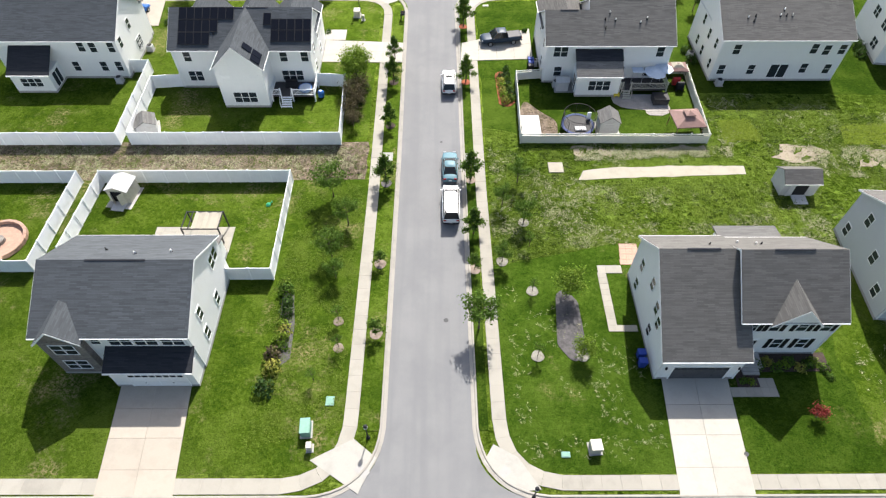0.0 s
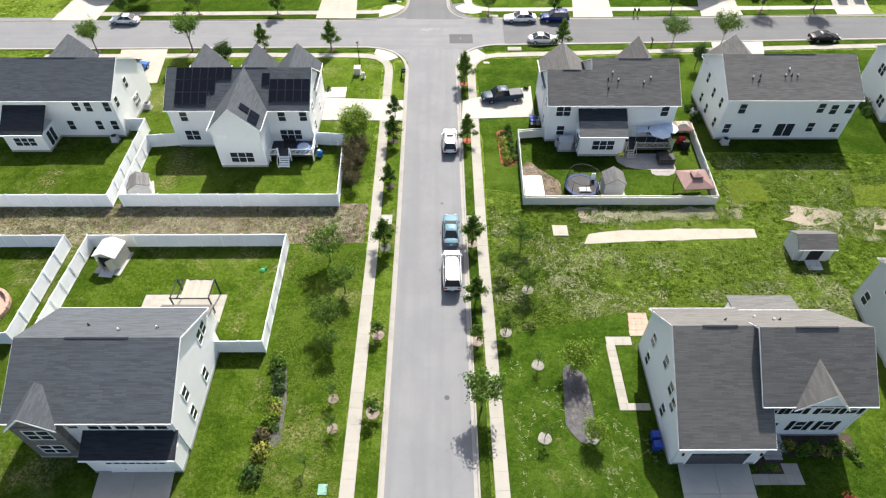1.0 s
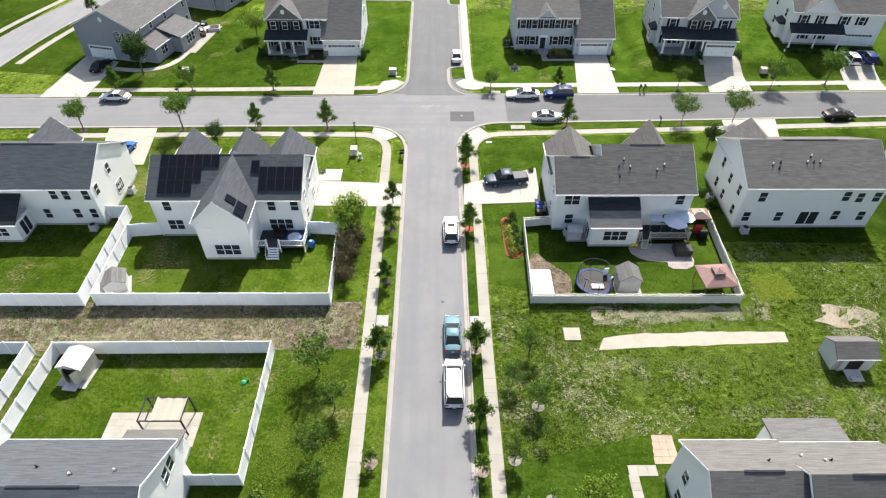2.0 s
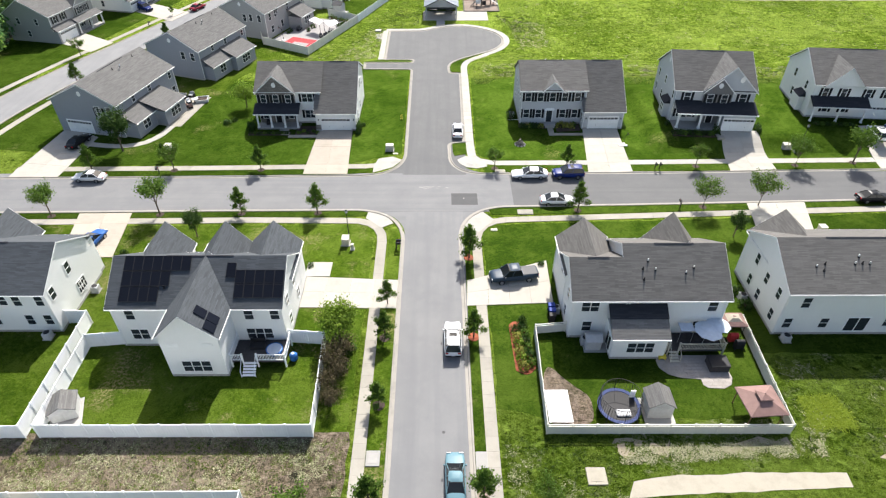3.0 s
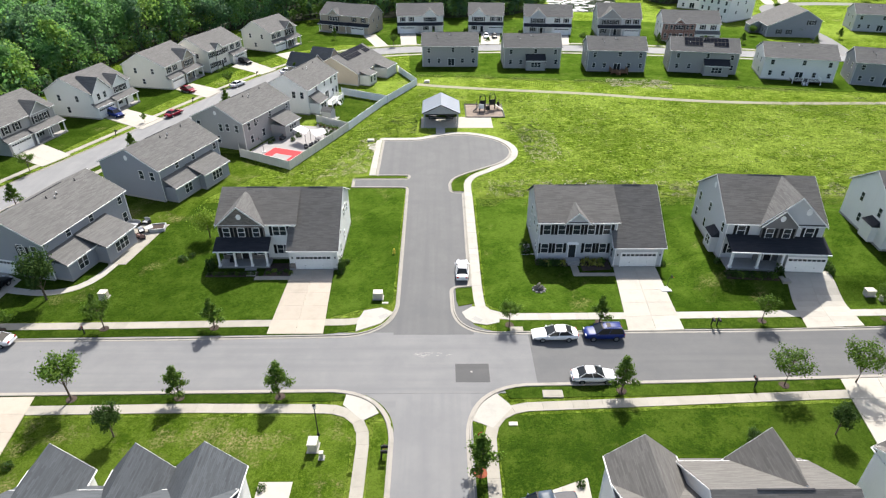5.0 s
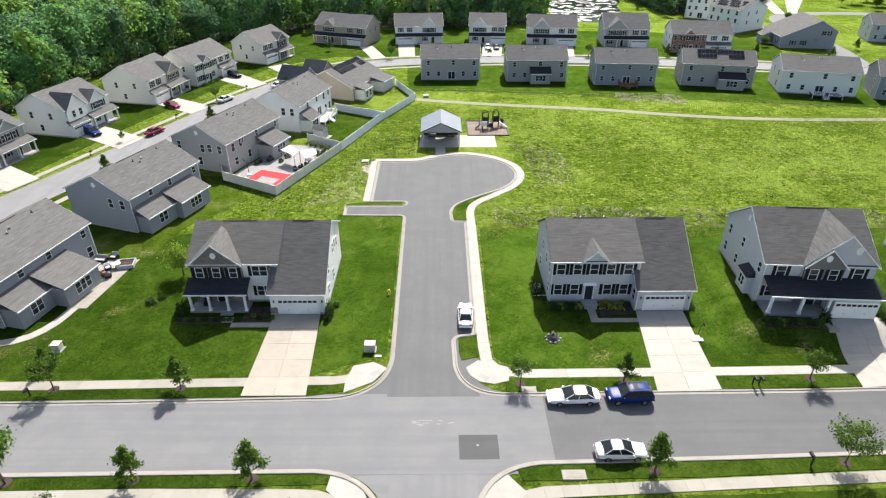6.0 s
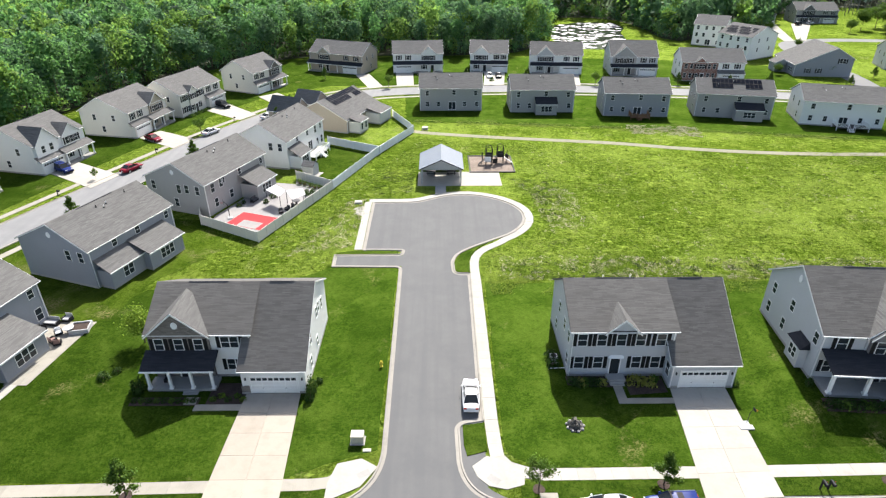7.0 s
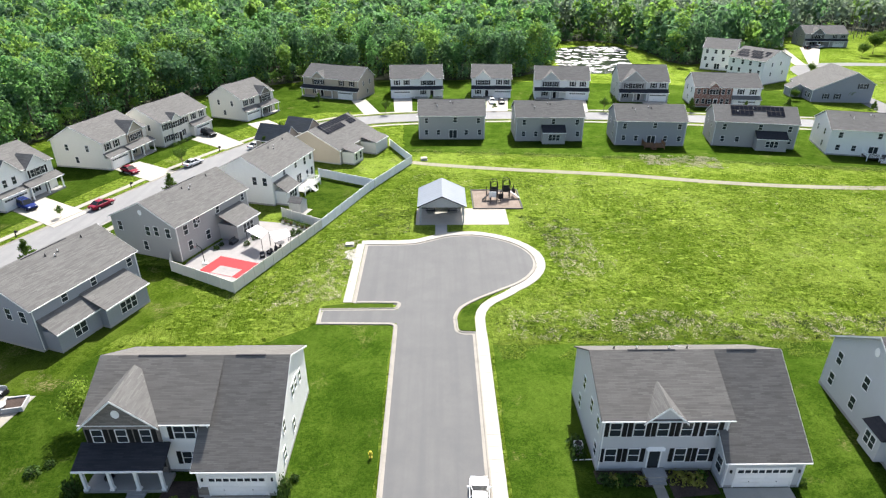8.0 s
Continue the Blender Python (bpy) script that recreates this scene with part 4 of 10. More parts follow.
    def rear_strip(self, x0, x1, y0, y1, z):
        """A shallow extension of the far wall under the roof's low edge."""
        self.room(x0, x1, y0, y1, z - 0.3)
        s = 0.55
        part("lean_to_roof", Geo().extrude([(y0 - 0.2, z + s * (y1 - y0 + 0.2) - 0.3), (y0 - 0.2, z + s * (y1 - y0 + 0.2) - 0.16), (y1 + 0.3, z - 0.3 - s * 0.3 + 0.14), (y1 + 0.3, z - 0.3 - s * 0.3)], x0 - 0.2, x1 + 0.2, "x"), M[self.roof], self.root)

    def front_gable(self, x0, x1, y0, y1, ze, zr, wall=None, roof=None):
        """A steep gable towards the back street: its ridge runs along y, from the main roof at y0 to the far wall at y1."""
        self.block(y0, y1, x0, x1, ze, ze, (x0 + x1) / 2, zr, wall, roof, 0.3, "y")

    def dormer(self, xc, w, y0, z0, z1, depth, wall=None, roof=None):
        """A small gable that faces y0, from z0 at its feet to z1 at its peak, dying into the roof behind."""
        h = w / 2
        part("gable_wall", Geo().extrude([(xc - h, z0), (xc, z1), (xc + h, z0)], y0, y0 + depth * 0.95, "y"), M[wall or self.wall], self.root)
        s, o = (z1 - z0) / h, 0.28
        top = [(xc - h - o, z0 - s * o), (xc - h - o, z0 - s * o + 0.15), (xc, z1 + 0.18), (xc + h + o, z0 - s * o + 0.15), (xc + h + o, z0 - s * o), (xc, z1 + 0.03)]
        r = part("gable_roof", Geo().extrude(top, y0 - 0.28, y0 + depth, "y"), M[roof or self.roof], self.root)
        part("rake_board", Geo().extrude([(xc - h - o, z0 - s * o - 0.08), (xc - h - o, z0 - s * o + 0.13), (xc, z1 + 0.16), (xc + h + o, z0 - s * o + 0.13), (xc + h + o, z0 - s * o - 0.08), (xc, z1 - 0.06)], y0 - 0.315, y0 - 0.283, "y"), M["trim"], r)

    def at(self, face, u, z, plane):
        """A pose on a wall: u along it (x or y of the house), plane: where the wall stands."""
        if face in "sn":
            return pose(u, plane, z, 0, 0, FACE[face])
        return pose(plane, u, z, 0, 0, FACE[face])

    def window(self, face, u, z, plane, w=0.9, h=1.5, shutters=False, twin=1):
        """Sash windows with their centre at height z; twin: how many side by side."""
        def frame_geo():
            a, b, k = w * twin / 2, h / 2, 0.055
            xs, solid_x = [-a - k, -a], [True]
            for i in range(twin):
                c = -a + (i + 0.5) * w
                xs.append(c + w / 2 - (0.045 if i < twin - 1 else 0.0))
                solid_x.append(False)
                if i < twin - 1:
                    xs.append(c + w / 2 + 0.045)
                    solid_x.append(True)
            xs.append(a + k)
            solid_x.append(True)
            zs = [-b - k, -b, -0.025, 0.025, b, b + k]
            solid_z = [True, False, True, False, True]
            return lattice(xs, zs, lambda i, j: solid_x[i] or solid_z[j], -0.055, -0.004)
        o = part("window", frame_geo, M["trim"], self.root, key=("win", w, h, twin), at=self.at(face, u, z, plane))
        part("pane", lambda: Geo().box(-w * twin / 2, w * twin / 2, -0.018, -0.003, -h / 2, h / 2), M["glass"], o, key=("pane", w, h, twin))
        if shutters:
            def sh():
                pr = [(-0.004, -h / 2 - 0.05)]
                for i in range(9):
                    z_ = -h / 2 - 0.05 + i * (h + 0.1) / 9
                    pr += [(-0.05, z_ + 0.004), (-0.03, z_ + (h + 0.1) / 9 - 0.004)]
                return Geo().extrude(pr + [(-0.004, h / 2 + 0.05)], -0.2, 0.2, "x")
            for s in (-1, 1):
                part("shutter", sh, M["shutter"], o, key=("shut", h), at=pose(s * (w * twin / 2 + 0.33), 0, 0))
        return o

    def windows(self, face, plane, rows, **kw):
        for u, z in rows:
            self.window(face, u, z, plane, **kw)

    def garage(self, face, u, plane, w=4.9, h=2.15, mat="trim", label="white panelled garage door"):
        o = part("garage_door", lambda: Geo().box(-w / 2, w / 2, -0.012, 0.0, 0.08, 0.08 + h), M[mat], self.root, label, ("gar", w, h, mat), self.at(face, u, 0.02, plane))
        n = 4 if w > 3 else 2
        for i in range(4):
            for j in range(n):
                part("panel", lambda: Geo().box(0.008, w / n - 0.008, 0.008, h / 4 - 0.008, 0, 0.022, 0.012).moved(pose(0, 0, 0, 90, 0, 0)), M[mat], o, key=("gpanel", w, h, mat), at=pose(-w / 2 + j * w / n, -0.012, 0.08 + i * h / 4))
        part("door_frame", lambda: lattice([-w / 2 - 0.16, -w / 2 - 0.005, w / 2 + 0.005, w / 2 + 0.16], [0.05, h + 0.085, h + 0.24], lambda i, j: i != 1 or j == 1, -0.055, -0.001), M["trim"], o, key=("gtrim", w, h))
        n = 8 if w > 3 else 4
        for j in range(n):
            x = -w / 2 + (j + 0.5) * w / n
            part("pane", lambda: Geo().box(-w / n * 0.4, w / n * 0.4, -0.046, -0.035, 0, h / 4 - 0.2), M["glass"], o, key=("gpane", w, h), at=pose(x, 0, 0.08 + 3 * h / 4 + 0.1))
        for x in (-w * 0.25, w * 0.25):
            part("handle", lambda: Geo().box(-0.06, 0.06, -0.08, -0.046, 0, 0.05), M["black"], o, key=("ghandle",), at=pose(x, 0, 0.75))
        return o

    def door(self, face, u, plane, z=0.3, mat="black", w=0.95, lights=False):
        o = part("door", lambda: Geo().box(-w / 2, w / 2, -0.04, -0.003, 0, 2.08).box(-w / 2 + 0.12, -0.05, -0.055, -0.041, 0.2, 0.9).box(0.05, w / 2 - 0.12, -0.055, -0.041, 0.2, 0.9).box(-w / 2 + 0.12, -0.05, -0.055, -0.041, 1.05, 1.9).box(0.05, w / 2 - 0.12, -0.055, -0.041, 1.05, 1.9),
                 M[mat], self.root, key=("door", mat, w), at=self.at(face, u, z, plane))
        part("door_frame", lambda: lattice([-w / 2 - 0.14, -w / 2 - 0.003, w / 2 + 0.003, w / 2 + 0.14], [0, 2.12, 2.34], lambda i, j: i != 1 or j == 1, -0.07, -0.001), M["trim"], o, key=("dframe", w))
        part("door_handle", lambda: Geo().box(w / 2 - 0.12, w / 2 - 0.07, -0.09, -0.041, 0.95, 1.1), M["chrome"], o, key=("dhandle", w))
        if lights:
            part("pane", lambda: Geo().box(-w / 2 + 0.1, w / 2 - 0.1, -0.075, -0.058, 0.25, 1.95), M["glass"], o, key=("dpane", w))
        return o

    def glass_door(self, face, u, plane, z=0.3, w=1.9):
        o = part("sliding_door", lambda: lattice([-w / 2 - 0.09, -w / 2, -0.05, 0.05, w / 2, w / 2 + 0.09], [0, 0.08, 2.06, 2.15], lambda i, j: i % 2 == 0 or j % 2 == 0, -0.06, -0.001),
                 M["trim"], self.root, key=("slider", w), at=self.at(face, u, z, plane))
        for s in (-1, 1):
            part("pane", lambda: Geo().box(-w / 4 + 0.05, w / 4 - 0.05, -0.025, -0.003, 0.08, 2.06), M["glass"], o, key=("slpane", w), at=pose(s * w / 4, 0, 0))

    def post(self, x, y, z0, z1, r=0.11, mat="trim"):
        return part("porch_post", lambda: Geo().box(-r, r, -r, r, 0, z1 - z0).box(-r * 1.5, r * 1.5, -r * 1.5, r * 1.5, 0, 0.22).box(-r * 1.4, r * 1.4, -r * 1.4, r * 1.4, z1 - z0 - 0.18, z1 - z0 - 0.02), M[mat], self.root, key=("post", r, round(z1 - z0, 2), mat), at=pose(x, y, z0))

    def vents(self, rows, yr, zr, slope):
        """Vent pipes that stand on the front slope of a roof: x and distance below the ridge, at the slope given."""
        for i, (x, d) in enumerate(rows):
            z = zr + 0.19 - d * slope
            v = part("roof_vent", lambda: Geo().tube([(0, 0, -0.1), (0, 0, 0.34)], [0.06, 0.06], 8), M["trim" if i % 3 else "black"], self.root, key=("vent", i % 3 > 0), at=pose(x, yr - d, z))
            part("collar", lambda: Geo().tube([(0, 0, -0.06), (0, 0, 0.1)], [0.16, 0.09], 8), M["black"], v, key=("collar",))

    def porch_floor(self, x0, x1, y0, y1, z=0.3, mat="pad", steps=None):
        p = part("porch_floor", Geo().box(x0, x1, y0, y1, -0.1, z), M[mat], self.root)
        if steps:
            a, b = steps
            for i in range(2):
                part("step", Geo().box(a, b, y0 - 0.3 * (i + 1), y0 - 0.3 * i - 0.003, -0.1, z - 0.12 * (i + 1)), M[mat], p)

    def solar(self, cells, y_at, slope, w=1.0, h=1.65):
        """Panels on a slope that rises into y: (x, d) with d the distance up from the point y_at = (y, z)."""
        ang = math.degrees(math.atan(slope))
        for x, d in cells:
            m = pose(x, y_at[0] + d * math.cos(math.radians(ang)), y_at[1] + d * math.sin(math.radians(ang)), ang, 0, 0)
            o = part("solar_panel", lambda: Geo().box(0.02, w - 0.02, 0.02, h - 0.02, 0.24, 0.275), M["solar"], self.root, key=("solar", w, h), at=m)
            part("frame", lambda: Geo().box(0.005, w - 0.005, 0.005, 0.045, 0.235, 0.285).box(0.005, w - 0.005, h - 0.045, h - 0.005, 0.235, 0.285).box(0.005, 0.04, 0.045, h - 0.045, 0.235, 0.285).box(w - 0.04, w - 0.005, 0.045, h - 0.045, 0.235, 0.285), M["black"], o, key=("sframe", w, h))

    def louvre(self, face, u, z, plane, r=0.35):
        """A round or oval white gable vent."""
        part("gable_vent", lambda: Geo().extrude([(r * math.cos(a), 1.25 * r * math.sin(a)) for a in (i * math.pi / 8 for i in range(16))], -0.06, -0.004, "y"), M["trim"], self.root, key=("louvre", r), at=self.at(face, u, z, plane))

    def condenser(self, x, y):
        a = thing("air_conditioner", "grey metal air conditioner on the ground beside a house wall", "air conditioner", self.root.matrix_basis @ pose(x, y, 0))
        part("case", lambda: Geo().box(-0.42, 0.42, -0.42, 0.42, 0.08, 0.85, 0.06), M["greyplastic"], a, key=("ac",))
        part("fan_grille", lambda: Geo().tube([(0, 0, 0.852), (0, 0, 0.88)], [0.33, 0.33], 16), M["black"], a, key=("acfan",))
        part("base", lambda: Geo().box(-0.5, 0.5, -0.5, 0.5, -0.02, 0.078), M["pad"], a, key=("acbase",))


# the near house on the west side, porch and garage towards the near street
h = House("white two-storey house with a charcoal roof beside its lawn", -34.0, 26.6, 0, "white", "charcoal")
h.block(0, 13.0, 0, 10.6, 5.75, 5.75, 5.6, 8.7)
h.dormer(2.3, 3.5, -0.6, 5.7, 7.4, 2.9, "stone")
h.room(0.5, 4.1, -0.6, 0.1, 5.6, "stone")
h.room(5.6, 12.9, -1.9, 0.1, 2.75)
h.shed_roof(5.6, 12.9, -1.9, 0.0, 2.85, 3.75)
h.garage("s", 9.6, -1.9)
h.door("s", 5.0, 0.0)
h.windows("s", -0.6, [(2.3, 4.3)], w=1.0, h=1.5, twin=2)
h.windows("s", -0.6, [(2.3, 1.7)], w=1.0, h=1.4, twin=2)
h.windows("s", 0, [(4.9, 4.75)], w=0.8, h=0.9)
h.windows("s", 0, [(7.0, 4.75), (9.2, 4.75), (11.5, 4.75)], w=0.95, h=1.3, twin=2)
h.windows("e", 13.0, [(3.0, 4.4), (8.2, 5.1), (2.6, 1.8), (6.4, 1.8)], w=0.85, h=1.5)
h.window("e", 9.2, 5.1, 13.0, 0.85, 1.4)
h.vents([(4.6, -2.0), (7.6, -1.2), (10.6, -1.6)], 5.6, 8.7, -0.6)
h.room(7.5, 12.0, 10.5, 13.2, 2.6)
part("lean_to_roof", Geo().extrude([(10.55, 3.5), (10.55, 3.64), (13.5, 2.74), (13.5, 2.6)], 7.2, 12.3, "x"), M["slate"], h.root)

# the near house on the east side
h = House("white two-storey house with a grey shingle roof and black shutters", 19.7, 25.3, 0, "white", "slate")
h.block(0, 7.3, 0, 11.7, 3.8, 5.9, 7.75, 9.05)
h.block(6.75, 15.5, 2.5, 11.5, 6.05, 5.9, 7.2, 9.6)
h.dormer(11.2, 3.9, 2.2, 6.0, 8.1, 3.3)
h.garage("s", 3.8, 0.0, mat="darkgrey", label="dark grey panelled garage door")
h.windows("s", 2.5, [(7.9, 4.9), (9.9, 4.9), (12.3, 4.9), (14.4, 4.9)], w=0.85, h=1.35, shutters=True)
h.windows("s", 2.5, [(11.2, 2.0), (13.5, 2.0)], w=0.85, h=1.5, shutters=True)
h.door("s", 8.8, 2.5, 0.45)
h.porch_floor(7.8, 10.2, 0.9, 2.49, 0.42, "pad", (8.3, 9.8))
h.windows("w", 0, [(3.2, 4.3), (4.4, 4.9), (6.6, 5.5), (9.6, 4.3)], w=0.8, h=1.4)
h.windows("w", 0, [(4.0, 1.9), (9.3, 1.7)], w=0.8, h=1.4)
h.room(9.0, 14.8, 11.4, 15.1, 2.7)
part("lean_to_roof", Geo().extrude([(11.5, 3.75), (11.5, 3.9), (15.5, 3.2), (15.5, 3.05)], 8.7, 15.1, "x"), M["weathered"], h.root)
h.vents([(4.8, -1.4), (7.6, -2.0), (8.9, -1.4), (9.4, -1.4)], 7.6, 9.15, -0.82)
for x in (0.55, 7.0):
    part("porch_light", Geo().box(x, x + 0.17, -0.14, -0.004, 1.9, 2.25, 0.03), M["black"], h.root)

# the white house with solar panels
h = House("white two-storey house with dark roof and solar panels", -34.0, 68.2, 0, "white", "charcoal")
h.block(0, 17.8, 0, 8.6, 5.85, 5.85, 4.6, 8.75)
h.block(-4.2, 5.0, 6.6, 12.4, 6.0, 6.0, 9.5, 8.8, along="y")
h.front_gable(0.2, 5.2, 4.7, 11.0, 5.5, 8.4)
h.front_gable(7.2, 12.0, 4.7, 11.0, 5.5, 8.4)
h.front_gable(12.4, 17.75, 4.7, 11.2, 5.6, 8.3)
h.rear_strip(0, 17.8, 8.5, 9.4, 5.6)
h.windows("s", 0, [(1.9, 4.75), (14.3, 4.75), (17.0, 4.75)], w=0.9, h=1.35)
h.window("s", 2.2, 1.85, 0, 0.9, 1.45, twin=2)
h.window("s", 15.0, 1.95, 0, 0.9, 1.45, twin=3)
h.window("s", 9.5, 1.6, -4.2, 0.95, 1.5, twin=3)
part("gable_vent", Geo().box(7.2, 8.3, -4.26, -4.204, 4.5, 4.95), M["trim"], h.root)
part("gable_vent", Geo().box(10.7, 11.8, -4.26, -4.204, 4.5, 4.95), M["trim"], h.root)
h.windows("e", 17.8, [(2.4, 4.6), (5.6, 4.6), (2.4, 1.8), (6.6, 1.8)], w=0.85, h=1.4)
sl = (8.75 - 5.85) / 4.6
h.solar([(1.1 + i, 0.5 + 1.68 * j) for i in range(5) for j in range(3) if not (i > 3 and j == 0)] + [(6.1, 3.86), (7.1, 3.86)] + [(12.9 + i * 1.02, 0.9 + 1.4 * j) for i in range(5) for j in range(2)] + [(11.9, 3.1)], (0, 5.85), sl, 1.0, 1.62)
h.vents([(5.6, 3.0), (9.5, 0.6)], 4.6, 8.75, sl)
# two small panels on the east slope of the wing
for i, (dx, dy) in enumerate(((10.2, -2.6), (11.2, -2.6), (11.2, -3.7))):
    z = 8.8 - (dx + 0.5 - 9.5) * (8.8 - 6.0) / 2.9
    part("solar_panel", lambda: Geo().box(-0.62, 0.62, -0.52, 0.52, 0.2, 0.26), M["solar"], h.root, key=("wingsolar",), at=pose(dx + 0.5, dy, z, 0, 44.0, 0))


def deck(root_at, w, d, z, steps_x, label, rail="vinyl", floor="darkdeck", gaps=()):
    """A raised deck with boards, posts, a railing on three sides and a short stair."""
    o = thing("deck", label, "deck", root_at)
    n = int(w / 0.15)
    f = part("floor", Geo().box(0, w, 0, d, z - 0.2, z - 0.035), M[floor], o)
    for i in range(n):
        part("board", lambda: Geo().box(0.004, w / n - 0.006, 0, d, z - 0.033, z), M[floor], f, key=("board", round(w / n, 3), d, z, floor), at=pose(i * w / n, 0, 0))
    runs = [((0, 0), (steps_x[0], 0)), ((steps_x[1], 0), (w, 0)), ((0, 0), (0, d)), ((w, 0), (w, d))]
    for (ax, ay), (bx, by) in runs:
        ln = math.dist((ax, ay), (bx, by))
        if ln < 0.3:
            continue
        ang = math.degrees(math.atan2(by - ay, bx - ax))
        r = part("railing", Geo().box(0, ln, -0.04, 0.04, 0.9, 0.98).box(0, ln, -0.03, 0.03, 0.12, 0.18), M[rail], o, at=pose(ax, ay, z, 0, 0, ang))
        for i in range(int(ln / 0.16)):
            part("baluster", lambda: Geo().box(-0.02, 0.02, -0.02, 0.02, 0.18, 0.9), M[rail], r, key=("bal", rail), at=pose(0.1 + i * 0.16, 0, 0))
    for x, y in ((0, 0), (steps_x[0], 0), (steps_x[1], 0), (w, 0), (0, d), (w, d)):
        part("post", lambda: Geo().box(-0.07, 0.07, -0.07, 0.07, -z, 1.05).box(-0.09, 0.09, -0.09, 0.09, 1.05, 1.1), M[rail], o, key=("dpost", rail, z), at=pose(x, y, z))
    k = max(2, round(z / 0.19))
    for i in range(k):
        part("step", Geo().box(steps_x[0] + 0.08, steps_x[1] - 0.08, -0.27 * (i + 1), -0.27 * i - 0.004, z * (1 - (i + 1) / (k + 1)) - 0.05, z * (1 - (i + 1) / (k + 1))), M[rail], o)
    for x in (steps_x[0] + 0.04, steps_x[1] - 0.04):
        part("stair_rail", Geo().tube([(x, -0.05, z + 0.9), (x, -0.27 * k, 0.95)], [0.035, 0.035], 6).tube([(x, -0.27 * k, 0.0), (x, -0.27 * k, 0.98)], [0.045, 0.045], 6), M[rail], o)
    return o


deck(pose(-21.5, 65.2, 0), 5.6, 2.95, 0.95, (1.2, 2.7), "raised dark deck with white railings and a short stair")

# the white house west of it
h = House("white two-storey house with a charcoal roof and low rear wing", -58.0, 70.3, 0, "white", "charcoal")
h.block(0, 16.2, 0, 9.8, 5.85, 5.85, 4.8, 8.8)
h.room(2.3, 7.4, -3.2, 0.1, 2.7)
h.shed_roof(2.3, 7.4, -3.2, 0.0, 2.8, 4.9)
h.window("s", 4.8, 1.6, -3.2, 0.9, 1.2, twin=3)
h.glass_door("e", -1.6, 7.4, 0.3, 1.7)
h.windows("s", 0, [(11.5, 4.85), (13.0, 4.75), (15.4, 4.75), (9.6, 1.9), (13.3, 1.9), (15.3, 1.9)], w=0.85, h=1.4)
h.windows("e", 16.2, [(1.2, 4.7), (4.9, 5.2), (5.8, 1.7)], w=0.85, h=1.4)
h.window("e", 5.8, 1.9, 16.2, 0.8, 1.5, twin=2)
h.front_gable(4.8, 10.0, 4.9, 11.4, 5.5, 8.5)
h.rear_strip(0.2, 16.0, 9.7, 11.0, 5.3)
h.condenser(15.0, -0.9)
h.condenser(16.9, 6.6)

# the white house with the fenced yard
h = House("white two-storey house with grey hipped and gabled roof", 14.3, 69.3, 0, "white", "slate")
h.block(0, 5.8, 0, 8.1, 5.85, 5.5, 3.7, 8.3)
h.block(5.8, 16.4, 0, 10.0, 5.85, 5.85, 5.0, 9.15)
h.room(4.0, 9.7, -3.1, 0.1, 3.0)
h.shed_roof(4.0, 9.7, -3.1, 0.0, 3.15, 5.0, "weathered")
# Thin dark shingle sheet over the upper half of the lean-to roof.
part("roof_edge", Geo().extrude([(-1.45, 4.30), (-1.45, 4.36), (0.0, 5.20), (0.0, 5.145)], 3.75, 9.95, "x"), M["darkroof"], h.root)
h.window("s", 7.0, 1.75, -3.1, 0.92, 1.4, twin=3)
h.glass_door("w", -1.7, 4.0, 0.3, 1.5)
h.window("s", 1.9, 4.75, 0, 0.9, 1.4, twin=2)
h.windows("s", 0, [(1.9, 1.8), (14.9, 4.75), (10.3, 1.8), (13.9, 1.8)], w=0.95, h=1.4)
h.windows("w", 0, [(2.2, 4.7), (6.4, 4.7), (2.6, 1.8)], w=0.8, h=1.4)
h.front_gable(0.05, 5.6, 4.2, 10.9, 5.6, 8.0)
h.front_gable(10.1, 15.7, 5.6, 10.6, 5.6, 9.1)
h.rear_strip(5.8, 16.4, 9.9, 10.8, 5.5)
h.vents([(7.5, 2.4), (8.1, 1.7), (8.8, 2.5), (7.5, 3.4), (12.9, 2.3), (12.0, 2.8)], 5.0, 9.15, 0.66)
h.condenser(-0.7, 4.0)
h.condenser(1.8, -0.8)
deck(pose(24.3, 66.7, 0), 6.2, 2.5, 0.8, (0.3, 1.4), "dark deck with pale railings, shaded by grey umbrellas", "beigebox")

# the next white house to the east
h = House("white two-storey house with a plain rear and grey roof", 37.1, 69.7, 0, "white", "slate")
h.block(0, 16.8, 0, 10.6, 6.35, 6.35, 5.4, 9.3)
h.windows("s", 0, [(2.2, 4.85), (12.3, 4.95), (14.0, 4.75), (16.0, 4.85)], w=0.9, h=1.4)
h.windows("s", 0, [(1.2, 1.8), (5.2, 1.8), (12.2, 2.0), (15.4, 1.9)], w=0.9, h=1.4)
h.glass_door("s", 8.9, 0, 0.5, 2.4)
h.windows("w", 0, [(1.6, 4.7), (1.4, 1.8), (4.4, 4.4), (7.2, 4.9), (7.2, 1.8), (4.8, 1.6)], w=0.75, h=1.4)
h.front_gable(0.3, 6.8, 5.6, 11.0, 6.0, 8.9)
h.vents([(4.2, 2.75), (3.2, 3.0), (8.0, 2.0), (3.9, 3.4), (7.4, 2.75), (8.0, 2.05), (8.2, 2.7), (8.95, 2.75)], 5.4, 9.3, 0.546)
h.condenser(1.2, -0.9)
h.condenser(-1.0, 5.6)
h = House("white two-storey house at the end of the row", 61.5, 73.5, -8, "white", "slate")
h.block(0, 15, 0, 10, 5.9, 5.9, 5, 8.9)
h.windows("w", 0, [(2.5, 4.6), (6, 4.6), (2.5, 1.8)], w=0.8, h=1.4, twin=2)
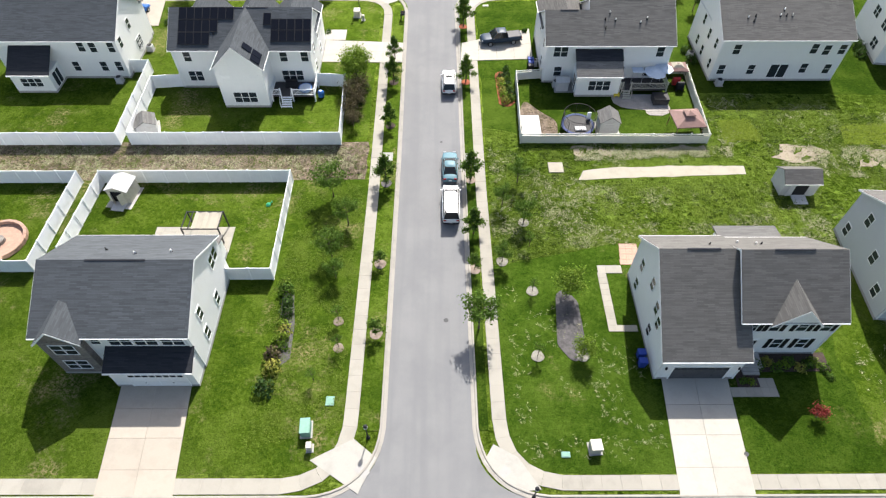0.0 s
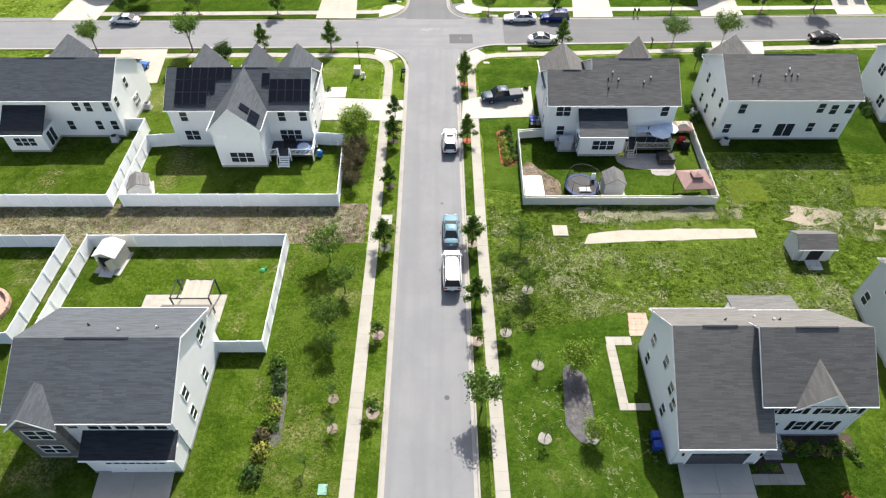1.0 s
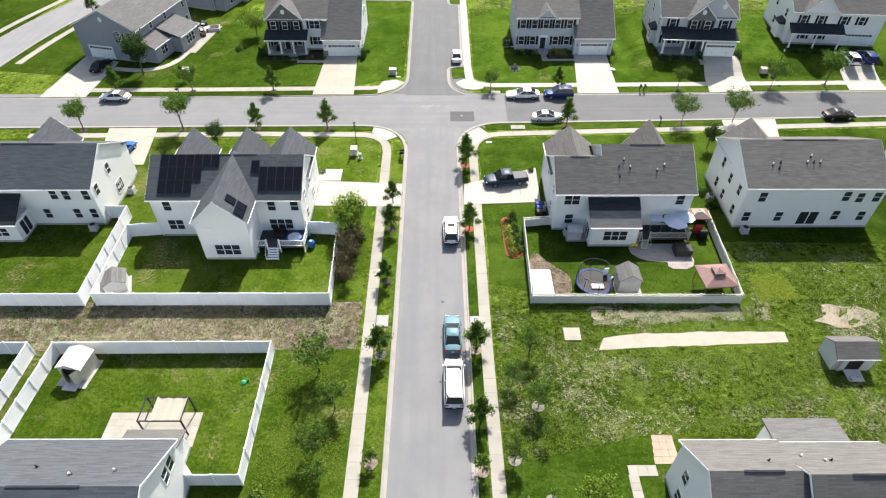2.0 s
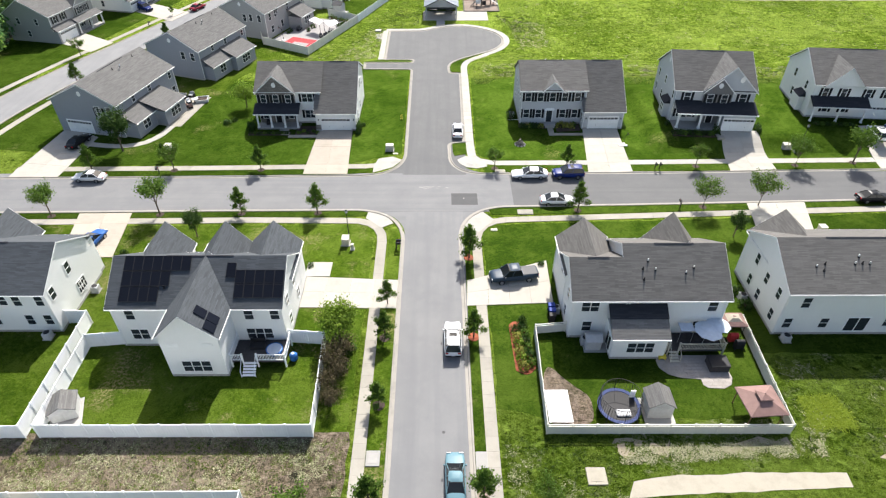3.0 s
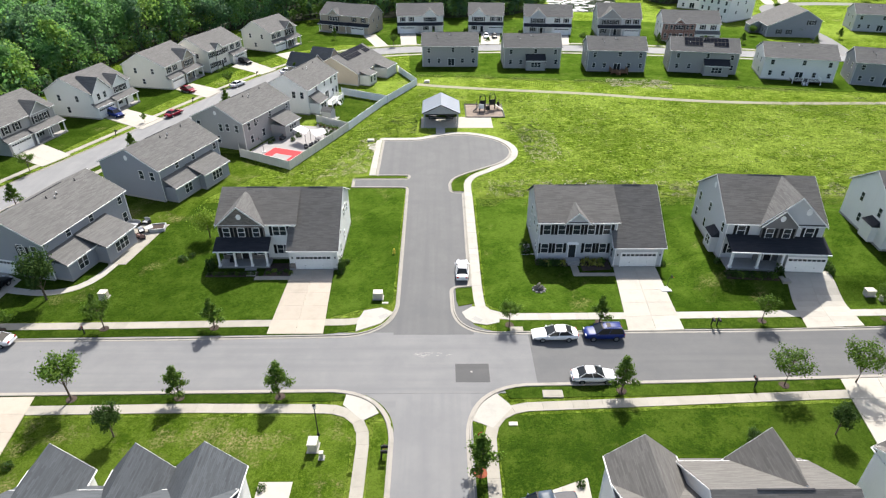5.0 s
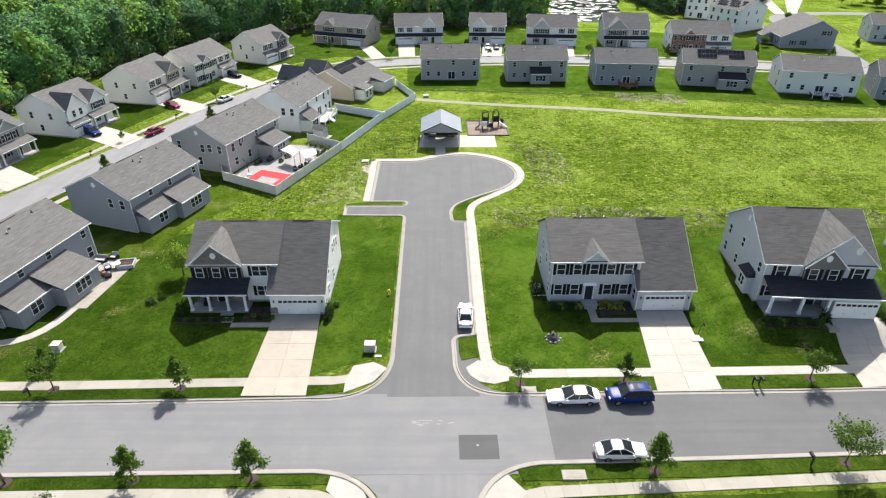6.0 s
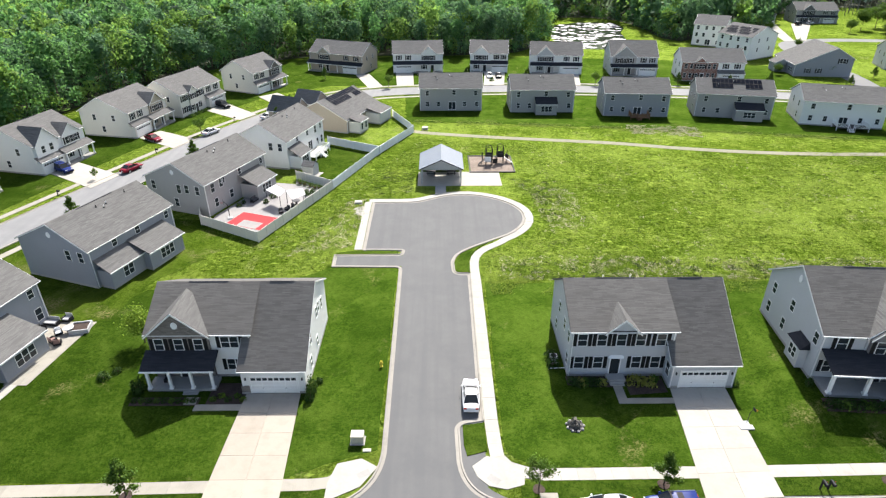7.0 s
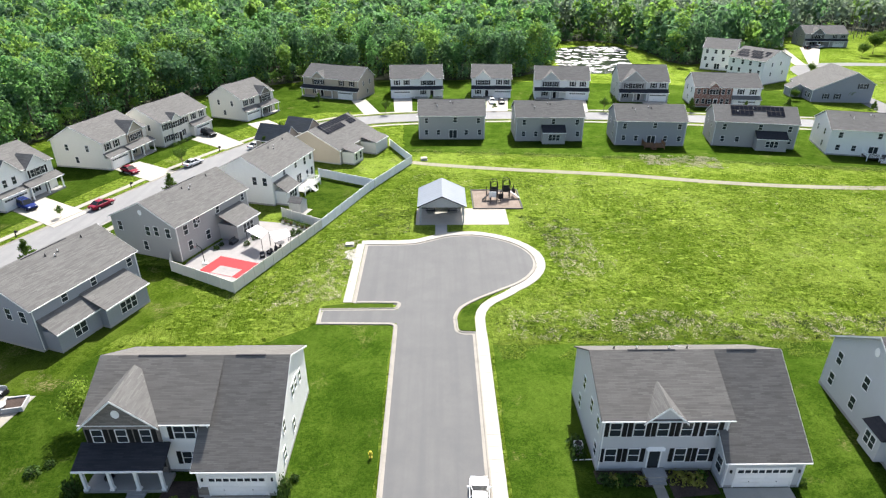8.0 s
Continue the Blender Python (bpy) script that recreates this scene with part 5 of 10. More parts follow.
h.windows("s", 0, [(2, 4.7), (6, 4.7), (2, 1.8), (6, 1.8)], w=0.9, h=1.4)

# the pale grey house east of the near plot
h = House("pale grey two-storey house side with white windows", 42.6, 31.5, -4, "pale", "slate")
h.block(0, 14, 0, 11.5, 5.9, 5.9, 5.8, 9.0)
h.windows("w", 0, [(2.2, 1.8), (5.0, 3.4), (8.4, 5.0), (10.0, 1.8)], w=0.9, h=1.4)
h.windows("s", 0, [(2.5, 4.7), (2.5, 1.8)], w=0.9, h=1.4, shutters=True)

# across the cross street, west of the court
h = House("light house with stone gable, black shutters and dark porch roof", -32.3, 117.4, 0, "white", "slate")
h.block(1.0, 12.0, 2.8, 13.6, 5.95, 5.9, 8.2, 8.9, rake=False)
h.block(11.3, 18.1, 0, 13.7, 3.3, 5.9, 8.2, 8.9)
h.dormer(4.4, 6.4, 2.4, 5.95, 8.75, 4.6, "stone", "weathered")
h.room(1.2, 7.6, 2.4, 2.9, 5.95, "stone")
h.louvre("s", 4.4, 7.2, 2.4)
h.windows("s", 2.4, [(2.3, 4.75), (4.4, 4.75), (6.5, 4.75)], w=0.9, h=1.4, shutters=True)
h.window("s", 9.7, 4.75, 2.8, 0.9, 1.4, True, 2)
h.window("s", 9.9, 1.75, 2.8, 0.85, 1.4, True, 2)
h.windows("s", 2.4, [(2.2, 1.8), (6.6, 1.8)], w=0.85, h=1.4, shutters=True)
h.door("s", 4.4, 2.4, 0.35)
h.porch_floor(0.9, 8.2, 0.4, 2.39, 0.33, "pad", (4.8, 6.4))
h.shed_roof(0.9, 8.3, 0.3, 2.4, 2.95, 3.9)
for x in (1.2, 3.5, 5.8, 8.0):
    h.post(x, 0.5, 0.33, 2.85, 0.13)
part("porch_chair", Geo().box(2.3, 2.9, 1.4, 2.0, 0.34, 0.75).box(2.3, 2.9, 1.9, 2.02, 0.75, 1.25), M["black"], h.root)
h.garage("s", 14.7, 0.0)
h.room(11.2, 12.1, -0.12, 0.1, 1.1, "stone")
h.windows("e", 18.1, [(4.0, 4.2), (8.0, 5.0), (9.2, 5.0), (10.9, 4.4), (3.2, 1.7), (7.0, 1.7)], w=0.8, h=1.35)
for x in (11.75, 17.75):
    part("porch_light", Geo().box(x - 0.08, x + 0.08, -0.16, -0.003, 1.9, 2.2, 0.03), M["black"], h.root)

# across the cross street, east of the court
h = House("pale grey two-storey house with white trim and black shutters", 14.2, 117.9, 0, "pale", "slate")
h.block(0, 11.2, 2.0, 12.9, 6.25, 5.85, 8.0, 9.0, rake=False)
h.block(10.6, 17.6, 0, 13.0, 3.35, 5.85, 8.0, 9.0)
h.dormer(5.4, 3.4, 1.8, 6.2, 7.75, 3.2, "pale", "weathered")
h.windows("s", 2.0, [(1.2, 5.0), (3.3, 5.0), (5.4, 5.0), (7.5, 5.0), (9.7, 5.0)], w=0.95, h=1.5, shutters=True)
h.windows("s", 2.0, [(1.1, 1.95), (3.2, 1.95), (7.4, 1.95), (9.5, 1.95)], w=0.95, h=1.5, shutters=True)
h.door("s", 5.1, 2.0, 0.4, "black", 1.0, True)
h.porch_floor(4.2, 6.2, 0.9, 1.99, 0.38, "pad", (4.4, 6.0))
h.garage("s", 14.2, 0.0)
h.windows("w", 0, [(3.2, 4.6), (5.6, 4.6), (3.0, 1.8), (8.6, 4.8), (9.5, 1.8)], w=0.8, h=1.4)
h.condenser(-1.1, 4.6)
h.window("w", 1.0, 1.9, 10.6, 0.9, 1.6)
part("awning", Geo().add([(4.2, 1.98, 2.75), (6.0, 1.98, 2.75), (5.9, 1.75, 2.62), (4.3, 1.75, 2.62), (4.5, 1.98, 2.95), (5.7, 1.98, 2.95)], [(3, 2, 1, 0), (0, 3, 4), (3, 2, 5, 4), (2, 1, 5), (0, 4, 5, 1)]), M["trim"], h.root)
for x in (11.15, 17.15):
    part("porch_light", Geo().box(x - 0.08, x + 0.08, -0.16, -0.003, 1.9, 2.2, 0.03), M["black"], h.root)
part("downpipe", Geo().tube([(-1.9, 3.2, 0.12), (0.05, 3.2, 0.2)], [0.05, 0.05], 6), M["trim"], h.root)
h.vents([(2.4, -0.9), (4.6, -1.0), (7.6, -0.7), (9.4, -0.9)], 8.0, 9.0, -0.64)

# farther east, on the rise
h = House("pale house with dark shingled gable and a full porch", 39.5, 117.6, -4, "pale", "slate")
h.block(0, 13.0, 0, 12.8, 5.9, 5.9, 6.7, 9.95)
# Gable roofs get a lighter shingle than the main roof, for sunlit slopes.
h.dormer(8.7, 8.6, -0.15, 5.9, 9.95, 6.9, "pale", "weathered")
h.room(4.4, 13.0, -0.15, 0.05, 5.9, "pale")
h.dormer(6.9, 4.6, -0.5, 5.9, 8.15, 2.6, "dgrey", "weathered")
h.room(4.6, 9.2, -0.5, 0.0, 5.9, "dgrey")
h.louvre("s", 10.2, 7.9, -0.15, 0.4)
h.louvre("s", 6.9, 6.95, -0.5, 0.36)
h.window("s", 2.1, 4.75, 0, 1.0, 1.4, True)
h.windows("s", -0.5, [(5.7, 4.7), (8.0, 4.7)], w=0.95, h=1.4, shutters=True)
h.window("s", 11.1, 4.75, -0.15, 1.1, 1.4, True)
h.shed_roof(0.4, 13.1, -2.9, -0.1, 3.05, 4.0)
h.room(7.9, 13.0, -2.8, 0.1, 2.95)
h.garage("s", 10.5, -2.8)
h.porch_floor(0.4, 7.6, -2.8, -0.01, 0.33, "pad", (5.8, 7.2))
for x in (0.7, 4.3, 7.4):
    h.post(x, -2.6, 0.33, 3.0, 0.15)
h.door("s", 6.4, -0.5, 0.35)
h.windows("s", 0, [(1.4, 1.8), (3.2, 1.8)], w=0.85, h=1.4, shutters=True)
h.windows("w", 0, [(1.0, 4.6), (6.6, 4.9), (7.4, 1.9), (11.0, 4.5), (11.2, 1.8)], w=0.8, h=1.35)
h.louvre("w", 6.7, 8.4, 0)
part("bay", Geo().box(-0.9, 0.1, 1.4, 4.0, 0.3, 2.8), M["pale"], h.root)
part("bay_roof", Geo().add([(-1.1, 1.2, 2.8), (0.1, 1.2, 2.8), (0.1, 4.2, 2.8), (-1.1, 4.2, 2.8), (0.1, 1.6, 3.6), (0.1, 3.8, 3.6)], [(3, 2, 1, 0), (0, 1, 4), (0, 4, 5, 3), (2, 3, 5), (1, 2, 5, 4)]), M["darkroof"], h.root)
h.windows("w", -0.9, [(2.7, 1.7)], w=0.7, h=1.3, twin=2)
h = House("white house with a bay and grey roof at the lawn's end", 63.8, 119.6, -5, "white", "slate")
h.block(0, 16, 0, 12, 5.95, 5.95, 6.5, 9.6)
h.dormer(4.5, 6, -0.4, 5.95, 9.0, 6, "white", "weathered")
h.windows("w", 0, [(3, 4.6), (8, 4.8), (3, 1.8), (7, 1.8)], w=0.8, h=1.35)
h.windows("s", 0, [(2, 4.6), (5, 4.6), (9, 4.6), (12, 4.6), (3, 1.8), (6, 1.8)], w=0.85, h=1.4, shutters=True)
h.shed_roof(0, 9, -2, 0, 2.85, 3.8)
for x in (0.3, 4.5, 8.7):
    h.post(x, -1.9, 0.1, 2.75)
h.garage("s", 12.6, 0)
part("bay", Geo().box(-0.9, 0.1, 2.0, 4.6, 0.3, 2.8), M["white"], h.root)
part("bay_roof", Geo().add([(-1.1, 1.8, 2.8), (0.1, 1.8, 2.8), (0.1, 4.8, 2.8), (-1.1, 4.8, 2.8), (0.1, 2.2, 3.6), (0.1, 4.4, 3.6)], [(3, 2, 1, 0), (0, 1, 4), (0, 4, 5, 3), (2, 3, 5), (1, 2, 5, 4)]), M["darkroof"], h.root)
h = House("pale two-storey house at the edge of the view", 90, 122, -5, "pale", "slate")
h.block(0, 15, 0, 12, 5.95, 5.95, 6.5, 9.6)
h.windows("w", 0, [(3, 4.6), (8, 4.8), (3, 1.8)], w=0.8, h=1.35)


def rear_house(label, x, y, turn, W, D, wall, addition, roof="weathered", vents=True, zf=5.85, zr=8.9):
    """A house of the diagonal row: its rear wall with a one-storey addition, its gable end towards the cross street."""
    h = House(label, x, y, turn, wall, roof)
    h.block(0, W, 0, D, zf, zf, D * 0.47, zr)
    a0, a1, d0, mid, d1 = addition
    if d0 > 0:
        if mid > a0:
            h.room(a0, mid, -d0, 0.1, 2.7)
            h.shed_roof(a0, mid, -d0, 0, 2.8, 4.1, roof, 0.3)
            h.window("s", (a0 + mid) / 2, 1.6, -d0, 0.85, 1.5, twin=2)
        h.room(max(mid - 0.1, a0), a1, -d1, 0.1, 2.7)
        h.shed_roof(mid, a1, -d1, 0, 2.85, 4.3, roof, 0.3)
        h.window("s", (mid + a1) / 2, 1.6, -d1, 0.85, 1.5, twin=3)
    h.windows("s", 0, [(W * 0.28, 5.1), (W * 0.55, 5.0), (W * 0.92, 4.8)], w=0.8, h=1.1)
    h.windows("s", 0, [(W * 0.93, 1.8)], w=0.9, h=1.6)
    h.windows("w", 0, [(D * 0.3, 4.6), (D * 0.12, 4.6)], w=0.85, h=1.5)
    h.louvre("w", D * 0.5, 7.3, 0)
    if vents:
        h.vents([(W * 0.45, 1.0), (W * 0.5, 1.6), (W * 0.55, 1.2), (W * 0.8, 0.8)], D * 0.47, zr, (zr - zf) / (D * 0.47))
    return h


h = rear_house("blue-grey house with pale roof, garage and rear addition", -53.0, 114.8, 77, 16.6, 12.2, "blue", (0.4, 11.5, 2.6, 5.6, 4.6))
h.garage("w", 8.2, 0, 4.6)
h.windows("w", 0, [(3.4, 4.3)], w=0.9, h=1.5, shutters=True)
h = rear_house("blue-grey house with pale roof and rear addition", -46.9, 138.4, 70.5, 15.8, 12.4, "blue", (0.6, 13.2, 2.3, 6.6, 3.5))
h = rear_house("grey house with pale roof beside a fenced red court", -39.2, 161.0, 69, 17.0, 12.4, "grey", (9.0, 14.6, 1.2, 9.0, 3.6))
h.windows("s", 0, [(2.0, 4.6), (4.2, 4.8), (2.4, 1.8), (6.4, 1.9)], w=0.9, h=1.5)
h.windows("w", 0, [(5.4, 4.4), (6.4, 1.8), (10.8, 4.5)], w=0.85, h=1.5)
h = rear_house("white house with pale roof and a white rear deck", -30.4, 183.0, 74, 16.6, 11.6, "white", (0.8, 5.2, 1.6, 0.8, 2.4))
h.windows("s", 0, [(7.6, 1.8), (13.4, 1.8), (12.8, 4.7)], w=0.9, h=1.5)
h.glass_door("s", 10.0, 0, 0.8, 1.8)
deck(pose(-30.4, 183.0, 0, 0, 0, 74) @ pose(6.4, -3.0, 0), 6.6, 2.95, 0.8, (2.2, 3.4), "white railed deck behind the white house", "vinyl", "cream")
h = House("tan brick single-storey house with solar panels on its roof", -21.6, 206.5, 68, "tan", "weathered")
h.block(0, 17, 0, 15, 3.2, 3.2, 7.5, 6.8)
h.room(1.0, 5.0, -3.0, 0.1, 2.7, "beige")
h.shed_roof(1.0, 5.0, -3.0, 0, 2.75, 3.6, "weathered")
h.room(9.5, 15.5, -4.0, 0.1, 2.7, "beige")
h.shed_roof(9.5, 15.5, -4.0, 0, 2.75, 3.8, "weathered")
h.windows("s", -3.0, [(2.0, 1.6), (3.9, 1.6)], w=0.9, h=1.5)
h.windows("s", 0, [(7.0, 1.7)], w=0.9, h=1.5, twin=2)
h.solar([(3.0 + i, 5.0 + 1.66 * j) for i in range(13) for j in range(2) if not (j == 0 and 8 <= i <= 9)], (0, 3.2), 0.48)
h.block(14.5, 22.5, 0.5, 6.5, 3.3, 3.3, 3.4, 6.2, roof="charcoal", along="y")
h.block(14.5, 21.0, 9.5, 15.5, 3.3, 3.3, 12.4, 5.8, roof="charcoal", along="y")


def front_house(label, x, y, turn, W, D, wall, gable, accent, garage_right=True, roof="weathered", porch=True, zr=9.0, low="darkroof"):
    """A house seen from its front: shuttered windows, a gable, a porch and a garage."""
    h = House(label, x, y, turn, wall, roof)
    gw = W * 0.42
    mx = W - gw if garage_right else gw
    h.block(0, W, 0, D, 5.85, 5.85, D * 0.55, zr)
    gx = (mx * 0.5) if garage_right else mx + (W - mx) * 0.5
    h.dormer(gx, gable, -0.35, 5.85, 5.85 + gable * 0.42, gable * 0.8, accent, roof)
    h.room(gx - gable / 2, gx + gable / 2, -0.35, 0.05, 5.85, accent)
    c = W - gw / 2 if garage_right else gw / 2
    h.garage("s", c, -1.21)
    h.room(c - gw / 2, c + gw / 2, -1.2, 0.05, 2.6)
    h.shed_roof(c - gw / 2, c + gw / 2, -1.2, 0, 2.7, 3.5, low)
    p0, p1 = (0.1, mx - 0.1) if garage_right else (mx + 0.1, W - 0.1)
    if porch:
        h.porch_floor(p0, p1, -1.9, -0.36, 0.3)
        h.shed_roof(p0, p1, -1.8, -0.35, 2.75, 3.5, low)
        for i in range(3):
            h.post(p0 + 0.2 + i * (p1 - p0 - 0.4) / 2, -1.65, 0.3, 2.7)
    for u in (gx - gable * 0.27, gx, gx + gable * 0.27):
        h.window("s", u, 4.6, -0.35, 0.8, 1.35, True)
    h.windows("s", 0, [(c - gw * 0.22, 4.7), (c + gw * 0.22, 4.7)], w=0.85, h=1.35, shutters=True)
    h.windows("s", -0.35, [(gx - gable * 0.3, 1.75)], w=0.8, h=1.35, shutters=True)
    h.door("s", gx + gable * 0.25, -0.35, 0.3)
    for f, pl in (("w", 0), ("e", W)):
        h.windows(f, pl, [(D * 0.3, 4.5), (D * 0.7, 4.5), (D * 0.55, 1.8)], w=0.8, h=1.35)
    return h


front_house("grey house with porch on the far side of the curving street", -86.4, 158.8, 78, 14.5, 11.5, "grey", 5.0, "grey", False, low="weathered")
h = front_house("white house with dark gable roofs beside a blue car", -79.2, 180.4, 77, 13.5, 12, "white", 4.6, "white", False, low="weathered")
h.dormer(3.2, 5.6, -0.4, 5.85, 8.7, 5.4, "white", "weathered")
h.room(0.4, 6.0, -0.4, 0.05, 5.85, "white")
h.windows("s", -0.4, [(2.2, 4.7), (4.2, 4.7)], w=0.85, h=1.35)
front_house("beige house with shuttered windows and brown gable", -71.2, 203.4, 78, 14.5, 12.5, "beige", 5.2, "tan", False, low="weathered")
h = front_house("beige long house with a row of shuttered windows", -65.4, 219.5, 73, 17, 11.5, "beige", 3.0, "beige", True, porch=False, low="weathered")
h.windows("s", 0, [(1.3, 4.6), (2.9, 4.6), (7.2, 4.6), (8.9, 4.6), (1.3, 1.8), (2.9, 1.8), (7.2, 1.8)], w=0.8, h=1.35, shutters=True)
front_house("cream house with stone gable and dark porch", -53.4, 243.6, 66, 13.5, 11.5, "beige", 4.4, "stone", False, low="weathered")
front_house("grey-brown house with two gables before the woods", -43.2, 276.5, -22, 20, 10.5, "tan", 4.5, "tan", True)
front_house("white house with wide garage facing the far street", -14.8, 272.0, 4, 16.5, 11, "white", 5.0, "white", False)
front_house("white narrow house with black shutters facing the far street", 10.8, 273.5, -4, 12.5, 11.5, "white", 5.0, "white", True)
front_house("white house with steep gable facing the far street", 30.6, 271.0, -6, 16.8, 10.5, "white", 5.6, "pale", True)
front_house("pale house with dark gable facing the far street", 56.4, 268.0, -4, 15.0, 12, "pale", 7.4, "grey", True, zr=9.8)
h = front_house("brick-fronted white house with grey roof facing the far street", 76.6, 259.5, -6, 19, 11, "white", 3.2, "brick", True, porch=False, low="weathered")
h.room(0.02, 10.9, -0.12, 0.05, 5.85, "brick")
h.room(0.03, 18.95, -0.07, 0.04, 2.6, "brick")
h.windows("s", -0.12, [(1.2, 4.6), (2.9, 4.6), (8.2, 4.6), (9.8, 4.6), (1.2, 1.8), (2.9, 1.8), (8.2, 1.8), (9.8, 1.8)], w=0.8, h=1.4)
front_house("grey house with dark gable far off beyond the trees", 177, 381, -4, 20, 12, "grey", 6, "dgrey", True)
h = House("far house with rows of dark solar panels on its roof", 160.5, 386, 0, "pale", "weathered")
h.block(0, 9.5, 0, 22, 3.0, 4.2, 19, 11.0)
h.solar([(1.0 + 1.25 * i, 3.0 + 2.9 * j) for i in range(6) for j in range(6)], (0, 3.0), 8.0 / 19, 1.1, 2.4)


def back_house(label, x, y, turn, W, D, wall, add, solar=False, white=False):
    """A house of the far row, seen from its plain rear."""
    h = House(label, x, y, turn, wall, "weathered")
    h.block(0, W, 0, D, 5.95, 5.95, D * 0.5, 8.7)
    h.windows("s", 0, [(W * 0.12, 4.7), (W * 0.55, 4.9), (W * 0.9, 4.7), (W * 0.12, 1.8), (W * 0.3, 1.8), (W * 0.72, 1.8), (W * 0.92, 1.8)], w=0.85, h=1.25)
    if add:
        a, b, d = add
        h.room(a, b, -d, 0.1, 2.7)
        h.shed_roof(a, b, -d, 0, 2.8, 4.0, "darkroof")
        h.window("s", (a + b) / 2, 1.6, -d, 0.9, 1.4, twin=3)
    else:
        h.glass_door("s", W * 0.52, 0, 0.3, 1.9)
    h.windows("w", 0, [(D * 0.3, 4.5), (D * 0.7, 4.5), (D * 0.3, 1.8)], w=0.8, h=1.35)
    h.vents([(W * 0.25, 1.5), (W * 0.28, 2.4), (W * 0.48, 1.2), (W * 0.52, 1.4)], D * 0.5, 8.7, 0.5)
    if solar:
        h.solar([(W * 0.2 + i, 2.2 + 1.7 * j) for i in range(12) for j in range(2) if not (j == 0 and 5 <= i <= 7)], (0, 5.95), 5.5 / D)
    return h


back_house("plain grey house rear with pale roof", -4.8, 225.9, 0, 16.4, 10.4, "grey", None)
back_house("grey house rear with a small dark-roofed addition", 19.1, 224.3, -0.5, 16.6, 10.4, "grey", (6.4, 11.8, 2.6))
back_house("blue-grey house rear with a brown deck", 42.8, 220.9, -4, 16.5, 10.4, "blue", None)
back_house("grey house rear with solar panels and an addition", 66.3, 220.5, -11, 18.6, 10.4, "grey", (9.4, 16.0, 2.6), True)
back_house("white house rear with a deck", 89.8, 213.2, -14, 18.5, 12, "white", None)
back_house("blue-grey house rear at the row's end", 111.6, 207.5, -18, 16.5, 10.5, "blue", None)
def walkout_house(label, x, y, turn, W, D, solar):
    """A tall white house whose rear shows three rows of windows."""
    h = House(label, x, y, turn, "white", "weathered")
    h.block(0, W, 0, D, 8.0, 8.0, D * 0.5, 11.0)
    for z, us in ((6.9, (0.14, 0.4, 0.62, 0.88)), (4.2, (0.12, 0.34, 0.66, 0.88)), (1.6, (0.2, 0.8))):
        h.windows("s", 0, [(W * u, z) for u in us], w=0.9, h=1.4)
    h.glass_door("s", W * 0.5, 0, 0.4, 1.9)
    h.windows("e", W, [(D * 0.3, 6.6), (D * 0.62, 6.6), (D * 0.3, 3.4), (D * 0.75, 3.4)], w=0.8, h=1.3)
    h.vents([(W * 0.35, 1.4), (W * 0.6, 1.8)], D * 0.5, 11.0, 6.0 / D)
    if solar:
        h.solar([(1.0 + i * 1.02, 1.2 + 1.7 * j) for i in range(int(W) - 2) for j in range(3) if (i + j) % 5], (0, 8.0), 6.0 / D)
    return h


walkout_house("tall white house with pale roof beyond the far street", 103.6, 322.0, -30, 12, 13, False)
walkout_house("tall white house with solar panels beyond the far street", 104.6, 301.0, -58, 13.5, 16, True)
h = House("blue-grey house with a broad gable end and low wings", 116.0, 265.6, -6, "blue", "weathered")
h.block(0, 17, 0, 17.5, 3.6, 5.6, 11.6, 8.9, along="y")
h.room(-3.4, 0.1, 6.5, 11.5, 2.7)
h.block(6.5, 11.5, -3.6, 0.4, 2.8, 2.8, -1.4, 4.0, along="y")
h.windows("s", 0, [(4.0, 1.8), (7.4, 1.8), (13.6, 5.0), (14.6, 5.0)], w=0.9, h=1.4, shutters=True)
h.windows("w", -3.4, [(7.6, 1.6), (9.2, 1.6)], w=0.9, h=1.4)
h.windows("w", 0, [(2.0, 1.7), (4.2, 1.7)], w=0.9, h=1.4)
back_house("grey house far to the east", 152, 275, -15, 17, 11, "pale", None)
deck(pose(42.8, 220.9, 0, 0, 0, -4) @ pose(6.6, -3.0, 0), 4.6, 2.95, 0.6, (1.5, 2.6), "small brown wooden deck behind the blue-grey house", "brownwood", "brownwood")
deck(pose(89.8, 213.2, 0, 0, 0, -14) @ pose(7.5, -3.4, 0), 7.0, 3.35, 0.8, (2.5, 3.7), "white railed deck behind the white house")

